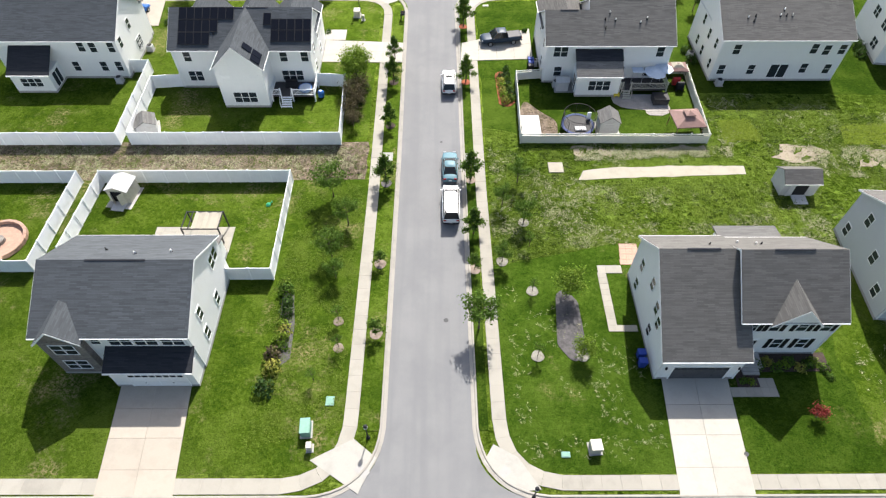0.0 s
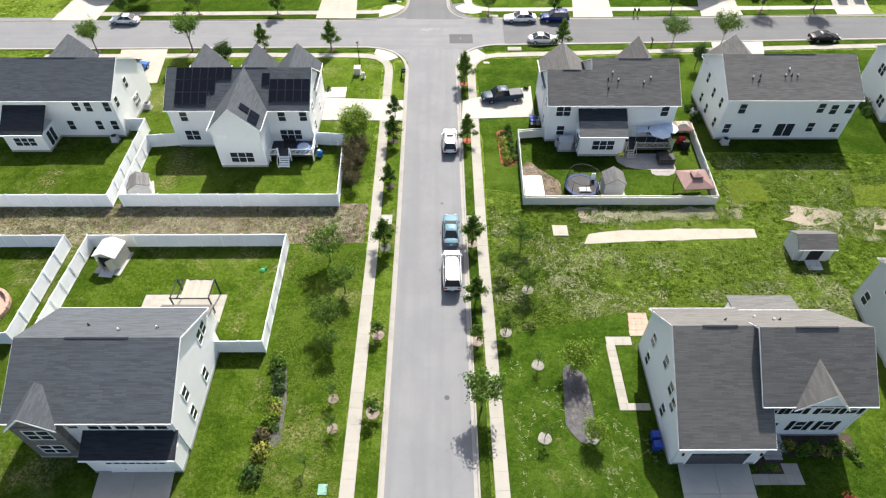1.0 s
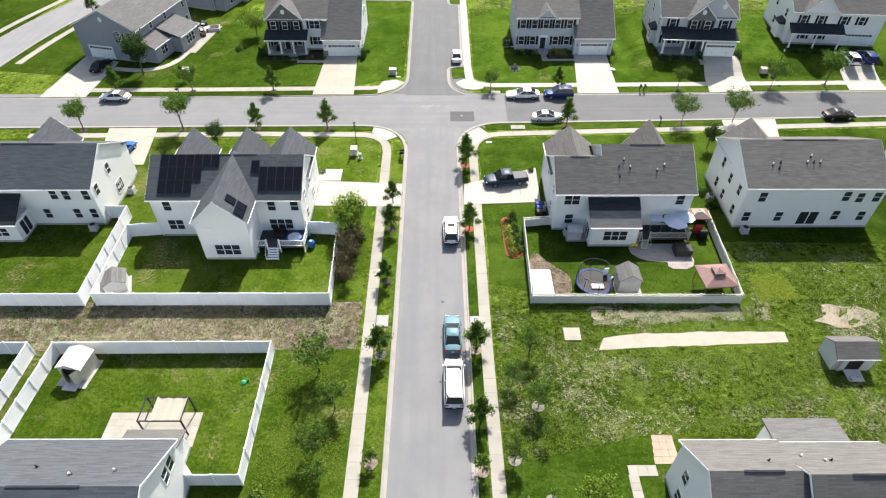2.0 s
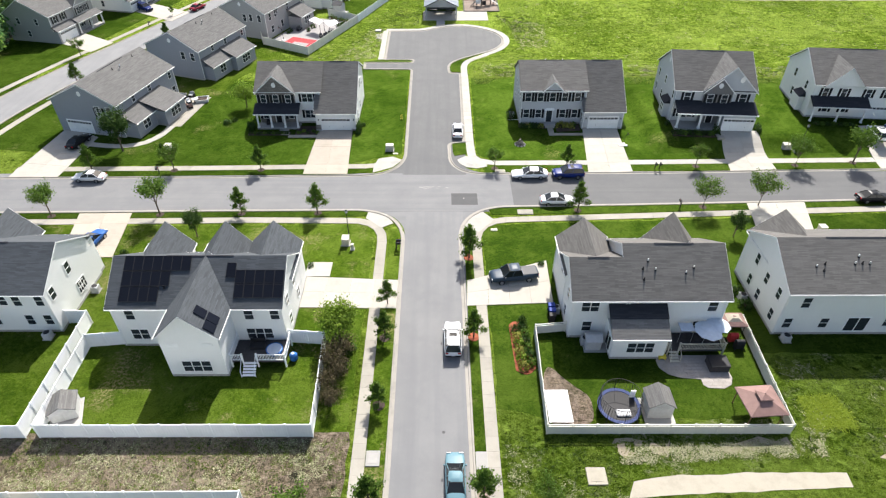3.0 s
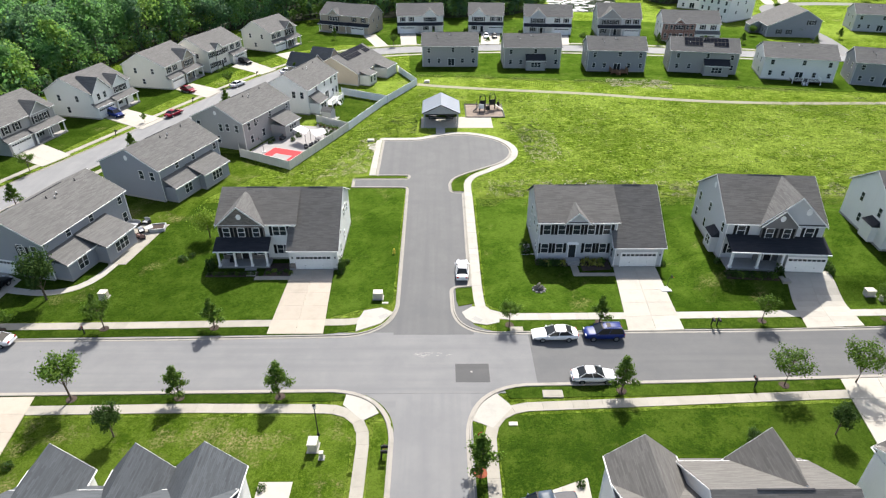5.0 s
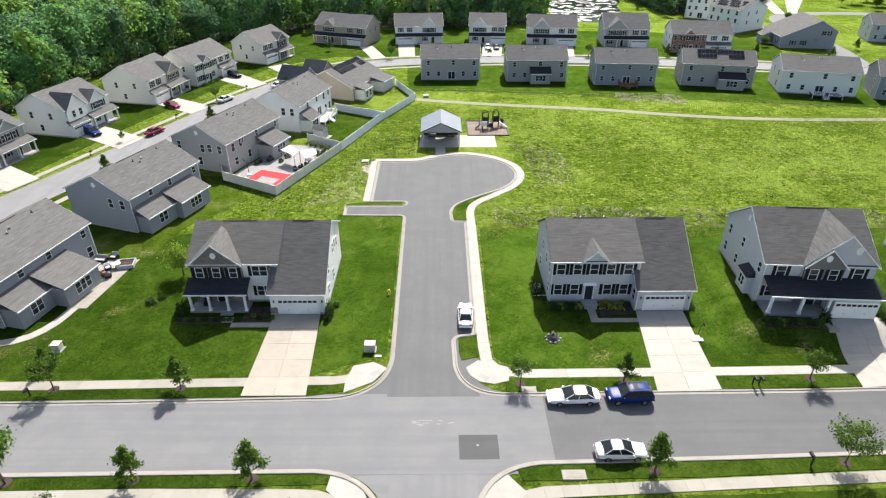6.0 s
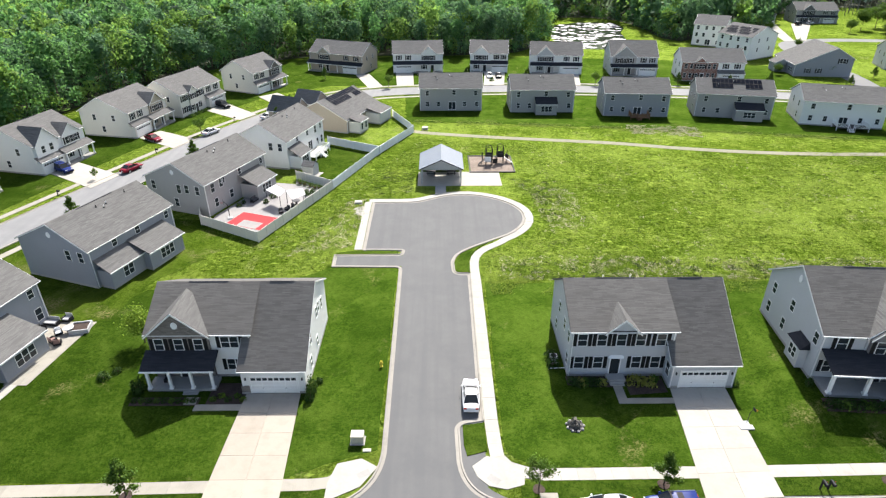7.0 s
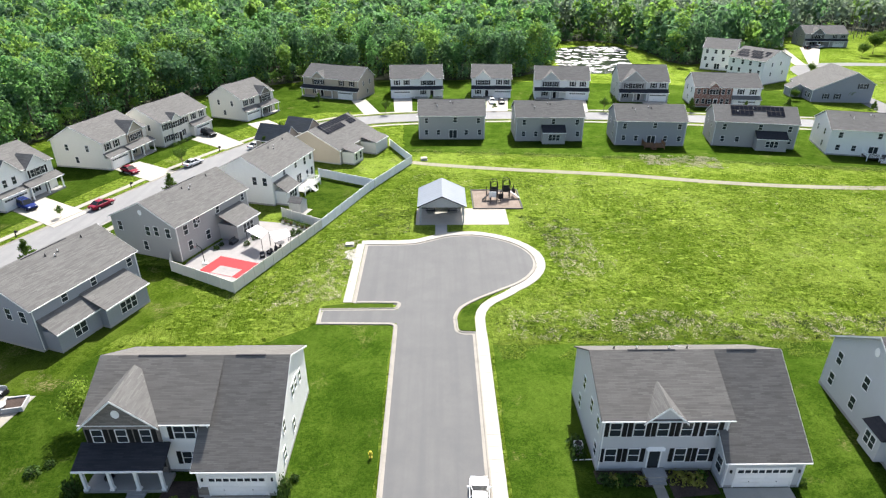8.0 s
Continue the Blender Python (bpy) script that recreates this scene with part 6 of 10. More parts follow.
# ---- fences ----
def fence(label, runs, height, mat="vinyl", panel=2.4, band=0.0):
    """A privacy fence of posts and boarded panels along lines."""
    o = thing("fence", label, "fence")

    def post():
        return Geo().box(-0.065, 0.065, -0.065, 0.065, -0.1, height + 0.06).add([(-0.085, -0.085, height + 0.06), (0.085, -0.085, height + 0.06), (0.085, 0.085, height + 0.06), (-0.085, 0.085, height + 0.06), (0, 0, height + 0.15)], [(3, 2, 1, 0), (0, 1, 4), (1, 2, 4), (2, 3, 4), (3, 0, 4)])

    def board(length):
        n = max(2, round(length / 0.29))
        front, back = [], []
        for i in range(n):
            a, b = i * length / n, (i + 1) * length / n
            front += [(a + 0.008, -0.016), (b - 0.008, -0.016), (b, -0.006)]
            back += [(a + 0.008, 0.016), (b - 0.008, 0.016), (b, 0.006)]
        return Geo().extrude(front + back[::-1], 0.1, height - 0.04 - band)
    for line in runs:
        for a, b in zip(line, line[1:]):
            ln = math.dist(a, b)
            n = max(1, round(ln / panel))
            ang = math.degrees(math.atan2(b[1] - a[1], b[0] - a[0]))
            for i in range(n):
                x, y = a[0] + (b[0] - a[0]) * i / n, a[1] + (b[1] - a[1]) * i / n
                part("post", post, M[mat], o, key=("fpost", height, mat), at=pose(x, y, rng.uniform(-0.02, 0.02), 0, 0, ang))
                w = round(ln / n - 0.13, 2)
                p = part("panel", lambda: board(w), M[mat], o, key=("fpanel", w, height, mat, band), at=pose(x, y, 0, rng.uniform(-0.5, 0.5), 0, ang) @ pose(0.065, 0, 0))
                for z in (0.05, height - 0.14) + ((height - 0.14 - band,) if band else ()):
                    part("rail", lambda: Geo().box(0, w, -0.032, 0.032, 0, 0.14), M[mat], p, key=("frail", w, mat), at=pose(0, 0, z))
        part("post", post, M[mat], o, key=("fpost", height, mat), at=pose(*line[-1], 0))
    return o


fence("white vinyl privacy fence round the solar house's yard", [[(-16.1, 68.6), (-12.2, 68.3), (-11.75, 56.75), (-37.4, 56.75), (-37.8, 68.0), (-34.1, 68.4)]], 2.0)
fence("white vinyl privacy fence of the western yard", [[(-74, 56.7), (-38.75, 56.7), (-39.2, 71.6), (-41.7, 71.6)]], 2.0)
fence("white vinyl privacy fence behind the near house", [[(-21.0, 36.4), (-16.5, 36.4), (-16.65, 50.3), (-38.45, 50.2), (-38.85, 37.0), (-34.1, 37.0)]], 1.95)
fence("white vinyl privacy fence round the yard with a fire pit", [[(-62, 50.2), (-41.0, 50.2), (-41.15, 37.4), (-58, 37.4)]], 1.95)
fence("cream vinyl fence round a yard full of toys", [[(14.2, 70.2), (10.75, 69.8), (10.35, 57.0), (33.4, 56.95), (34.2, 71.2), (30.8, 71.2)]], 1.5, "cream", band=0.28)
# Cream instead of white vinyl: the shade on its face is in the colour.
fence("vinyl fence round a red sports court, toned cream for its shaded face", [[(-41.0, 162.0), (-39.6, 158.2), (-28.4, 151.8), (-19.9, 173.0)], [(-27.8, 178.0), (-19.9, 173.0)]], 1.8, "cream")
fence("white vinyl fence along the field behind the white house", [[(-19.9, 173.0), (-13.4, 191.0), (-5.9, 207.2), (-11.8, 220.6)], [(-25.0, 199.0), (-12.6, 192.2)]], 1.8)


# ---- vehicles ----
def vehicle(style, paint, x, y, heading, label, category="car"):
    """A parked vehicle, its nose along its own +x. heading: degrees from +x."""
    dims = {"sedan": (4.75, 1.82, 1.45), "saloon": (5.4, 1.95, 1.45), "suv": (4.75, 1.92, 1.75), "van": (5.4, 2.0, 1.95), "pickup": (5.9, 2.0, 1.9)}
    L, W, H = dims[style]
    style = "sedan" if style == "saloon" else style
    o = thing(style if style in ("van", "pickup") else "car", label, category, pose(x, y, 0.03, 0, 0, heading))
    hl, hw = L / 2, W / 2
    zb, belt = 0.32, {"sedan": 0.92, "suv": 1.05, "van": 1.12, "pickup": 1.12}[style]
    if style == "sedan":
        prof = [(-hl, 0.45), (-hl + 0.05, 0.88), (-hl + 0.75, belt + 0.06), (0.9, belt), (hl - 0.35, 0.76), (hl, 0.62), (hl, 0.42), (hl - 0.15, zb), (-hl + 0.15, zb)]
        cab = [(-hl + 0.55, belt + 0.02), (-hl + 1.35, H - 0.02), (0.15, H), (1.15, belt - 0.02)]
    elif style == "suv":
        prof = [(-hl, 0.5), (-hl + 0.03, belt), (1.0, belt), (hl - 0.25, 0.95), (hl, 0.75), (hl, 0.45), (hl - 0.15, zb), (-hl + 0.15, zb)]
        cab = [(-hl + 0.06, belt), (-hl + 0.4, H - 0.03), (0.35, H), (1.15, belt - 0.02)]
    elif style == "van":
        prof = [(-hl, 0.5), (-hl + 0.02, belt), (1.5, belt), (hl - 0.2, 0.95), (hl, 0.72), (hl, 0.45), (hl - 0.15, zb), (-hl + 0.15, zb)]
        cab = [(-hl + 0.05, belt), (-hl + 0.22, H - 0.03), (1.0, H), (1.9, belt - 0.02)]
    else:
        prof = [(-hl, 0.6), (-hl, belt), (1.2, belt), (hl - 0.25, 1.05), (hl, 0.85), (hl, 0.5), (hl - 0.15, 0.42), (-hl + 0.15, 0.42)]
        cab = [(-0.95, belt), (-0.7, H - 0.03), (0.75, H), (1.55, belt - 0.02)]

    def height(x):
        """Height of the bonnet, belt line and boot along the body."""
        top = [p for p in prof if p[1] > 0.55]
        for p, q in zip(top, top[1:]):
            if p[0] <= x <= q[0]:
                return p[1] + (q[1] - p[1]) * (x - p[0]) / max(q[0] - p[0], 1e-6)
        return top[0][1] if x < 0 else top[-1][1]

    def body():
        """Sections from tail to nose, narrower towards both ends, with rounded shoulders and a tucked sill."""
        g = Geo()
        m = 17
        for i in range(m):
            u = 2 * i / (m - 1) - 1
            u = math.copysign(1 - (1 - abs(u)) ** 1.5, u)
            x, w, top = u * hl, hw * (1 - 0.05 * u * u - 0.13 * abs(u) ** 9), height(u * hl * 0.985) - 0.05 * abs(u) ** 12
            low = prof[-1][1] + 0.10 * abs(u) ** 10
            half = [(w - 0.10, low), (w - 0.02, low + 0.14), (w, low + 0.5 * (top - low)), (w - 0.035, top - 0.10), (w - 0.10, top - 0.025), (w - 0.24, top), (w * 0.4, top + 0.025)]
            g.v += [(x, -y, z) for y, z in half] + [(x, y, z) for y, z in reversed(half)]
        k = 14
        g.f = [(i * k + j, i * k + (j + 1) % k, (i + 1) * k + (j + 1) % k, (i + 1) * k + j) for i in range(m - 1) for j in range(k)]
        g.f += [tuple(range(k - 1, -1, -1)), tuple(range((m - 1) * k, m * k))]
        return g
    b = part("body", body(), M[paint], o)
    for f in b.data.polygons:
        f.use_smooth = len(f.vertices) == 4

    def cabin(shrink, lift):
        pts, m = [], len(cab)
        for s in (-1, 1):
            for p in cab:
                t = (p[1] - belt) / (H - belt)
                pts.append((p[0], s * (hw - 0.1 - 0.2 * max(t, 0) - shrink), p[1] - lift))
        return Geo().add(pts, [tuple(range(m)), tuple(range(2 * m - 1, m - 1, -1))] + [(i, (i + 1) % m, m + (i + 1) % m, m + i) for i in range(m)])
    part("glazing", cabin(0, 0.012), M["carglass"], b, "dark tinted glass")
    x0, x1 = cab[1][0] + 0.02, cab[2][0] - 0.02
    dome = Geo()
    for i in range(7):
        for j in range(7):
            u, w_ = i / 3 - 1, j / 3 - 1
            dome.v.append(((x0 + x1) / 2 + u * (x1 - x0) / 2, w_ * (hw - 0.27), H - 0.05 + 0.10 * (1 - u ** 4) ** 0.5 * (1 - w_ ** 4) ** 0.5 + 0.02 * (1 - u * u)))
    dome.f = [(i * 7 + j, (i + 1) * 7 + j, (i + 1) * 7 + j + 1, i * 7 + j + 1) for i in range(6) for j in range(6)]
    r = part("roof", dome, M[paint], b)
    for f in r.data.polygons:
        f.use_smooth = True
    for s in (-1, 1):
        for (px, pz), (qx, qz) in ((cab[0], cab[1]), (cab[3], cab[2]), ((cab[0][0] * 0.45 + cab[3][0] * 0.55, belt), (cab[1][0] * 0.45 + cab[2][0] * 0.55, H - 0.02))):
            part("pillar", Geo().tube([(px, s * (hw - 0.095), pz), (qx, s * (hw - 0.3), qz)], [0.035, 0.032], 5), M[paint], b)
    if style == "suv":
        part("sunroof", Geo().box((x0 + x1) / 2 + 0.1, (x0 + x1) / 2 + 0.6, -0.42, 0.42, H + 0.055, H + 0.085), M["carglass"], r)
    if style == "suv":
        for s in (-1, 1):
            part("roof_rail", Geo().tube([(x0 + 0.1, s * (hw - 0.36), H + 0.07), (x1 - 0.1, s * (hw - 0.36), H + 0.07)], [0.022, 0.022], 5), M["rim"], r)
    if style == "van":
        part("hatch", Geo().box(-0.1, 0.35, -0.22, 0.22, H + 0.05, H + 0.09), M["greyplastic"], r)
    if style == "pickup":
        part("bed_cover", Geo().box(-hl + 0.12, -1.05, -hw + 0.2, hw - 0.2, belt + 0.002, belt + 0.04, 0.02), M["darkgrey"], b)
    wb, wr = L * 0.29, 0.34 if style == "sedan" else 0.38
    for sx in (-1, 1):
        for s in (-1, 1):
            w = part("wheel", lambda: Geo().wheel(0, 0, 0, wr, 0.22), M["rubber"], o, key=("tyre", wr), at=pose(sx * wb, s * (hw - 0.1), wr - 0.03))
            part("rim", lambda: Geo().wheel(0, 0, 0, wr * 0.62, 0.235, 10), M["rim"], w, key=("rim", wr))
    for s in (-1, 1):
        part("headlight", lambda: Geo().box(-0.06, 0.03, -0.2, 0.2, -0.07, 0.07, 0.02), M["clearlamp"], o, key=("hlamp",), at=pose(hl - 0.08, s * (hw - 0.35), 0.68 if style == "sedan" else 0.84))
        part("taillight", lambda: Geo().box(-0.03, 0.05, -0.16, 0.16, -0.09, 0.09, 0.02), M["redlamp"], o, key=("tlamp",), at=pose(-hl + 0.01, s * (hw - 0.3), 0.8 if style == "sedan" else 0.92))
        part("mirror", lambda: Geo().box(-0.08, 0.08, -0.09, 0.09, -0.07, 0.07, 0.03), M[paint], o, key=("mirror", paint), at=pose(cab[3][0] - 0.25, s * (hw + 0.06), belt + 0.05))
    for e, z in ((1, 0.5), (-1, 0.52)):
        part("bumper", Geo().box(e * hl - 0.07, e * hl + 0.05, -hw + 0.14, hw - 0.14, z - 0.1, z + 0.08, 0.03), M["black" if style in ("van", "suv") else paint], o)
    part("number_plate", Geo().box(-hl - 0.075, -hl - 0.055, -0.16, 0.16, 0.56, 0.7), M["clearlamp"], o)
    return o


vehicle("van", "whitepaint", 1.65, 46.2, 90, "white panel van parked at the kerb", "van")
vehicle("sedan", "tealpaint", 1.6, 52.3, 90, "pale teal saloon car parked at the kerb")
vehicle("suv", "whitepaint", 1.65, 68.5, 90, "white sports utility car parked at the kerb")
vehicle("pickup", "steel", 9.3, 79.0, 189, "dark steel blue pickup truck with a covered bed on a driveway", "pickup")
vehicle("sedan", "whitepaint", 3.3, 116.4, 88, "white saloon car parked beside the court kerb")
vehicle("saloon", "whitepaint", 14.0, 102.4, 181, "white saloon car parked on the cross street")
vehicle("suv", "navy", 19.9, 102.5, 181, "dark navy sports utility car parked on the cross street")
vehicle("sedan", "silver", 17.1, 95.3, 1, "silver saloon car parked on the cross street")
vehicle("sedan", "silver", -53.0, 101.6, 178, "silver saloon car parked on the cross street")
vehicle("sedan", "blackpaint", -59.8, 112.6, 79, "black saloon car on the driveway of the blue-grey house")
vehicle("sedan", "bluepaint", -45.6, 86.0, 80, "blue saloon car on a driveway")
vehicle("sedan", "blackpaint", 63.2, 95.9, 2, "black saloon car parked on the cross street")
vehicle("suv", "whitepaint", 72.7, 112.6, 85, "white car on a driveway")
vehicle("suv", "navy", 75.8, 112.8, 85, "dark blue car on a driveway")
vehicle("suv", "navy", -75.6, 182.4, 328, "dark blue car on the driveway of the white house")
vehicle("sedan", "redpaint", -62.2, 183.0, 70, "red car parked on the curving street")
vehicle("sedan", "redpaint", -65.6, 201.8, 327, "dark red car on a driveway")
vehicle("sedan", "silver", -53.9, 206.6, 66, "silver car parked on the curving street")
vehicle("sedan", "silver", -43.4, 219.4, 60, "silver car parked on the curving street")
vehicle("suv", "blackpaint", -58.3, 229.6, 322, "black car on a driveway")
vehicle("sedan", "whitepaint", 16.7, 264.5, 268, "white car on a far driveway")
vehicle("sedan", "blackpaint", 19.6, 264.6, 268, "dark car on a far driveway")
vehicle("sedan", "blackpaint", 161.5, 380.5, 75, "dark car on a far drive")
vehicle("sedan", "whitepaint", 166.2, 381.5, 75, "white car on a far drive")
vehicle("suv", "blackpaint", 175.0, 373.0, 40, "dark car before the far grey house")
vehicle("suv", "silver", 182.0, 375.5, 35, "pale car before the far grey house")
driveway([(146, 330), (150.5, 330), (168, 384), (160, 384)], 1, 3, "pale concrete driveway of a far house")
driveway([(152, 331), (156, 331), (184, 378), (174, 378)], 1, 3, "pale concrete driveway of a far house")
for q in ([(-79.0, 182.0), (-65.8, 173.6), (-63.4, 180.3), (-76.6, 188.3)], [(-70.4, 204.0), (-58.6, 196.0), (-56.0, 202.3), (-67.0, 209.0)], [(-62.5, 226.8), (-50.4, 217.6), (-47.4, 222.6), (-58.5, 233.5)], [(-51.7, 240.6), (-42.4, 229.0), (-38.2, 234.4), (-47.2, 245)], [(-88.5, 160.5), (-76.4, 153.4), (-74.0, 159.2), (-86.0, 167)],
          [(-27, 268), (-20.8, 250), (-16.5, 251.5), (-22.7, 269.6)], [(-14, 271), (-12.6, 253.6), (-7.4, 253.6), (-8.2, 271)], [(15.5, 272), (14.2, 254), (20.4, 254), (22.4, 271.5)], [(39.5, 269), (38.2, 253), (43.8, 252.6), (46.4, 268)], [(63.5, 266), (61.5, 250.6), (67.4, 250), (71, 265.5)]):
    driveway(q, 1, 3, "pale concrete driveway of a far house")


# ---- trees and shrubs ----
def tree_mesh(seed, height, spread, leaves, size, mat, trunk_h, lobes=9, gap=0.35, cone=False):
    """Trunk with limbs, and a crown of leaf clumps gathered round the limbs' ends."""
    gen = np.random.default_rng(seed)
    r = random.Random(seed)
    t = Geo()
    r0 = max(0.04, height * 0.016)
    t.tube([(0, 0, -0.1), (0.02 * height * r.uniform(-1, 1), 0.02 * height * r.uniform(-1, 1), height * 0.4), (0, 0, height * 0.85)], [r0 * 1.25, r0 * 0.85, r0 * 0.2], 7)
    ends = []
    for i in range(lobes):
        a = i * 2.4 + r.uniform(-0.4, 0.4)
        z0 = trunk_h + (height * 0.8 - trunk_h) * (i / lobes) * 0.8
        f = 1 - abs((z0 - trunk_h) / (height - trunk_h) - 0.3) * 0.9
        ln = spread * max(0.35, f) * r.uniform(0.7, 1.1)
        if cone:
            f = i / lobes
            z0 = trunk_h + (height - trunk_h) * 0.8 * f
            ln = spread * (1.15 - 0.95 * f) * r.uniform(0.8, 1.1)
        e = (ln * math.cos(a), ln * math.sin(a), z0 + (0.5 * ln if cone else (height - z0) * r.uniform(0.3, 0.6)))
        t.tube([(0, 0, z0 * 0.92), (e[0] * 0.5, e[1] * 0.5, z0 * 0.6 + e[2] * 0.4), e], [r0 * 0.45, r0 * 0.3, r0 * 0.1], 5)
        ends.append(e)
    ends.append((0, 0, height * 0.9))
    pts, out = [], []
    for i in range(leaves):
        e = ends[r.randrange(len(ends))]
        s = spread * gap * (0.8 if e[0] or e[1] else 1.0)
        if cone:
            s *= 1.15 - 0.75 * (e[2] - trunk_h) / (height - trunk_h)
        back = r.uniform(0, 0.55)
        d = gen.normal(size=3) * (s * 0.62, s * 0.62, s * 0.55)
        pts.append((e[0] * (1 - back) + d[0], e[1] * (1 - back) + d[1], max(trunk_h * 0.8, e[2] * (1 - back * 0.25) + d[2])))
        out.append(tuple(d / (np.linalg.norm(d) + 1e-6)))
    return t, leaf_quads(pts, size, gen, 0.25, np.array(out) * 0.8)


TREES = {}


def plant(style, x, y, scale=1.0, turn=0.0, label="", category="tree", name="street_tree", group=""):
    """A tree of one of the styles; trees of one style share their meshes."""
    spec = {
        "street_a": (1, 4.7, 1.2, 1700, 0.125, "leaf", 0.9, 12, 0.36), "street_b": (2, 4.3, 1.1, 1500, 0.125, "leaf", 0.8, 11, 0.36), "street_c": (3, 5.0, 1.7, 1360, 0.137, "leaf", 1.6, 11, 0.34),
        "airy": (4, 4.6, 1.8, 1500, 0.114, "leaf", 1.2, 13, 0.32), "airy_b": (5, 4.0, 1.5, 1250, 0.106, "leaf", 1.2, 11, 0.30), "round": (6, 3.6, 1.5, 1360, 0.122, "leaf2", 0.9, 11, 0.42), "lime": (13, 5.4, 1.75, 3300, 0.15, "leaf2", 1.2, 14, 0.46), "big": (7, 5.2, 2.1, 2890, 0.144, "leaf", 1.2, 13, 0.42),
        "brown": (8, 3.6, 1.6, 714, 0.129, "brownleaf", 0.6, 11, 0.38), "small": (9, 2.4, 0.8, 544, 0.099, "leaf", 0.8, 8, 0.4), "thin": (10, 3.0, 0.7, 187, 0.091, "airy", 1.0, 8, 0.35),
        "pear": (11, 5.6, 1.5, 2380, 0.137, "darkleaf", 1.2, 12, 0.45), "red": (12, 1.6, 0.8, 510, 0.084, "redleaf", 0.4, 9, 0.4),
    }[style]
    if style not in TREES:
        sd, hh, sp, n, sz, mt, th, lb, gp = spec
        mt = "leaf" if mt == "airy" else mt
        t, q = tree_mesh(sd, hh, sp, int(n * 1.5), sz * 0.84, mt, th, lb, gp, style in ("street_a", "street_b", "small"))
        TREES[style] = (t.mesh("trunk", M["bark"]), cloud("crown", q, 4, M[mt]))
    o = thing(name, label, category, pose(x, y, 0, 0, 0, turn) @ Matrix.Scale(scale, 4), group)
    for nm, me in zip(("trunk", "crown"), TREES[style]):
        new(nm, me).parent = o
    return o


def bush(x, y, r, mat, label, n=170, h=0.85, name="shrub", seed=0):
    """A low shrub: a few stems and a rounded, uneven mass of small leaves."""
    key = ("bush", mat, seed % 4, n)
    if key not in SHARED:
        gen = np.random.default_rng(40 + seed % 4)
        d = gen.normal(size=(n, 3))
        d /= np.linalg.norm(d, axis=1)[:, None]
        d *= (gen.uniform(0.55, 1.0, n) * (1 + 0.22 * np.sin(d[:, 0] * 5 + seed) * np.cos(d[:, 1] * 4)))[:, None]
        d[:, 2] = np.abs(d[:, 2])
        st = Geo()
        for i in range(4):
            a = i * 1.6
            st.tube([(0, 0, -0.05), (0.5 * math.cos(a), 0.5 * math.sin(a), 0.6)], [0.05, 0.02], 5)
        SHARED[key] = (cloud("foliage", leaf_quads(d, 0.17, gen, 0.2, d), 4, M[mat]), st.mesh("stem", M["bark"]))
    o = thing(name, label, "shrub", pose(x, y, 0, 0, 0, rng.uniform(0, 360)) @ Matrix.Diagonal((r, r, r * h * 1.25, 1)))
    for nm, me in zip(("foliage", "stem"), SHARED[key]):
        new(nm, me).parent = o
    return o


def ring(x, y, r, mat, label):
    """A round bed of mulch at the foot of a tree."""
    pts = [(x + r * (1 + 0.08 * math.sin(3 * a + x)) * math.cos(a), y + r * math.sin(a)) for a in (i * math.pi / 9 for i in range(18))]
    g = Geo().extrude(pts, -0.05, 0.075)
    tagged(part("mulch_bed", g, M[mat]), label, "mulch bed", "", "structure")


WEST = "young leafy street tree standing in the grass verge"
for st, x, y, s, mm in (("street_b", -5.9, 74.6, 0.85, "mulch"), ("street_b", -5.85, 69.2, 0.95, "mulch"), ("street_b", -5.85, 60.2, 0.85, "mulch"), ("street_a", -5.8, 50.0, 0.95, "greymulch"), ("small", -5.8, 38.3, 0.9, "bark_mat"), ("small", -5.7, 30.0, 1.0, "bark_mat"),
                     ("street_a", 3.95, 83.0, 1.1, "redmulch"), ("street_a", 3.95, 69.3, 0.9, "redmulch"), ("street_a", 4.0, 50.6, 0.95, "bark_mat"), ("street_b", 4.05, 42.4, 0.95, "lawn2"), ("small", 4.0, 37.6, 1.0, "bark_mat"), ("street_c", 4.15, 30.6, 0.95, "lawn2")):
    plant(st, x, y, s * 1.12, rng.uniform(0, 360), WEST, group="street trees")
    if mm != "lawn2":
        ring(x, y, 0.62, mm, "round mulch bed under a street tree")
for st, x, y, s in (("street_c", -54.2, 92.2, 0.95), ("street_c", -39.1, 92.5, 1.1), ("street_b", -27.7, 92.7, 1.0), ("street_a", -17.0, 92.8, 1.0), ("street_a", 19.8, 93.4, 1.0), ("airy", 37.9, 94.2, 1.0), ("airy", 46.0, 94.6, 1.1), ("street_a", -53.7, 104.0, 0.95), ("airy_b", -41.2, 104.3, 1.0), ("street_b", -27.7, 104.4, 1.0),
                ("airy_b", 8.8, 104.8, 0.8), ("street_b", 20.1, 105.2, 0.9), ("airy_b", 40.6, 105.4, 0.9), ("airy", 56.4, 105.6, 1.0), ("street_c", 66.0, 106.4, 1.15)):
    plant(st, x, y, s * 1.15, rng.uniform(0, 360), "young street tree on the verge of the cross street", group="cross street trees")
    ring(x, y, 0.55, "mulch", "dark mulch ring under a street tree")
for st, x, y, s in (("airy", -11.7, 48.0, 1.15), ("airy_b", -9.6, 43.8, 1.0), ("airy", -10.9, 39.4, 0.9), ("airy_b", -10.2, 36.6, 0.75), ("thin", -9.4, 31.6, 0.9), ("thin", -9.1, 28.6, 0.8), ("thin", -11.0, 25.2, 0.8)):
    plant(st, x, y, s, rng.uniform(0, 360), "thin airy young tree in the side lawn", name="young_tree")
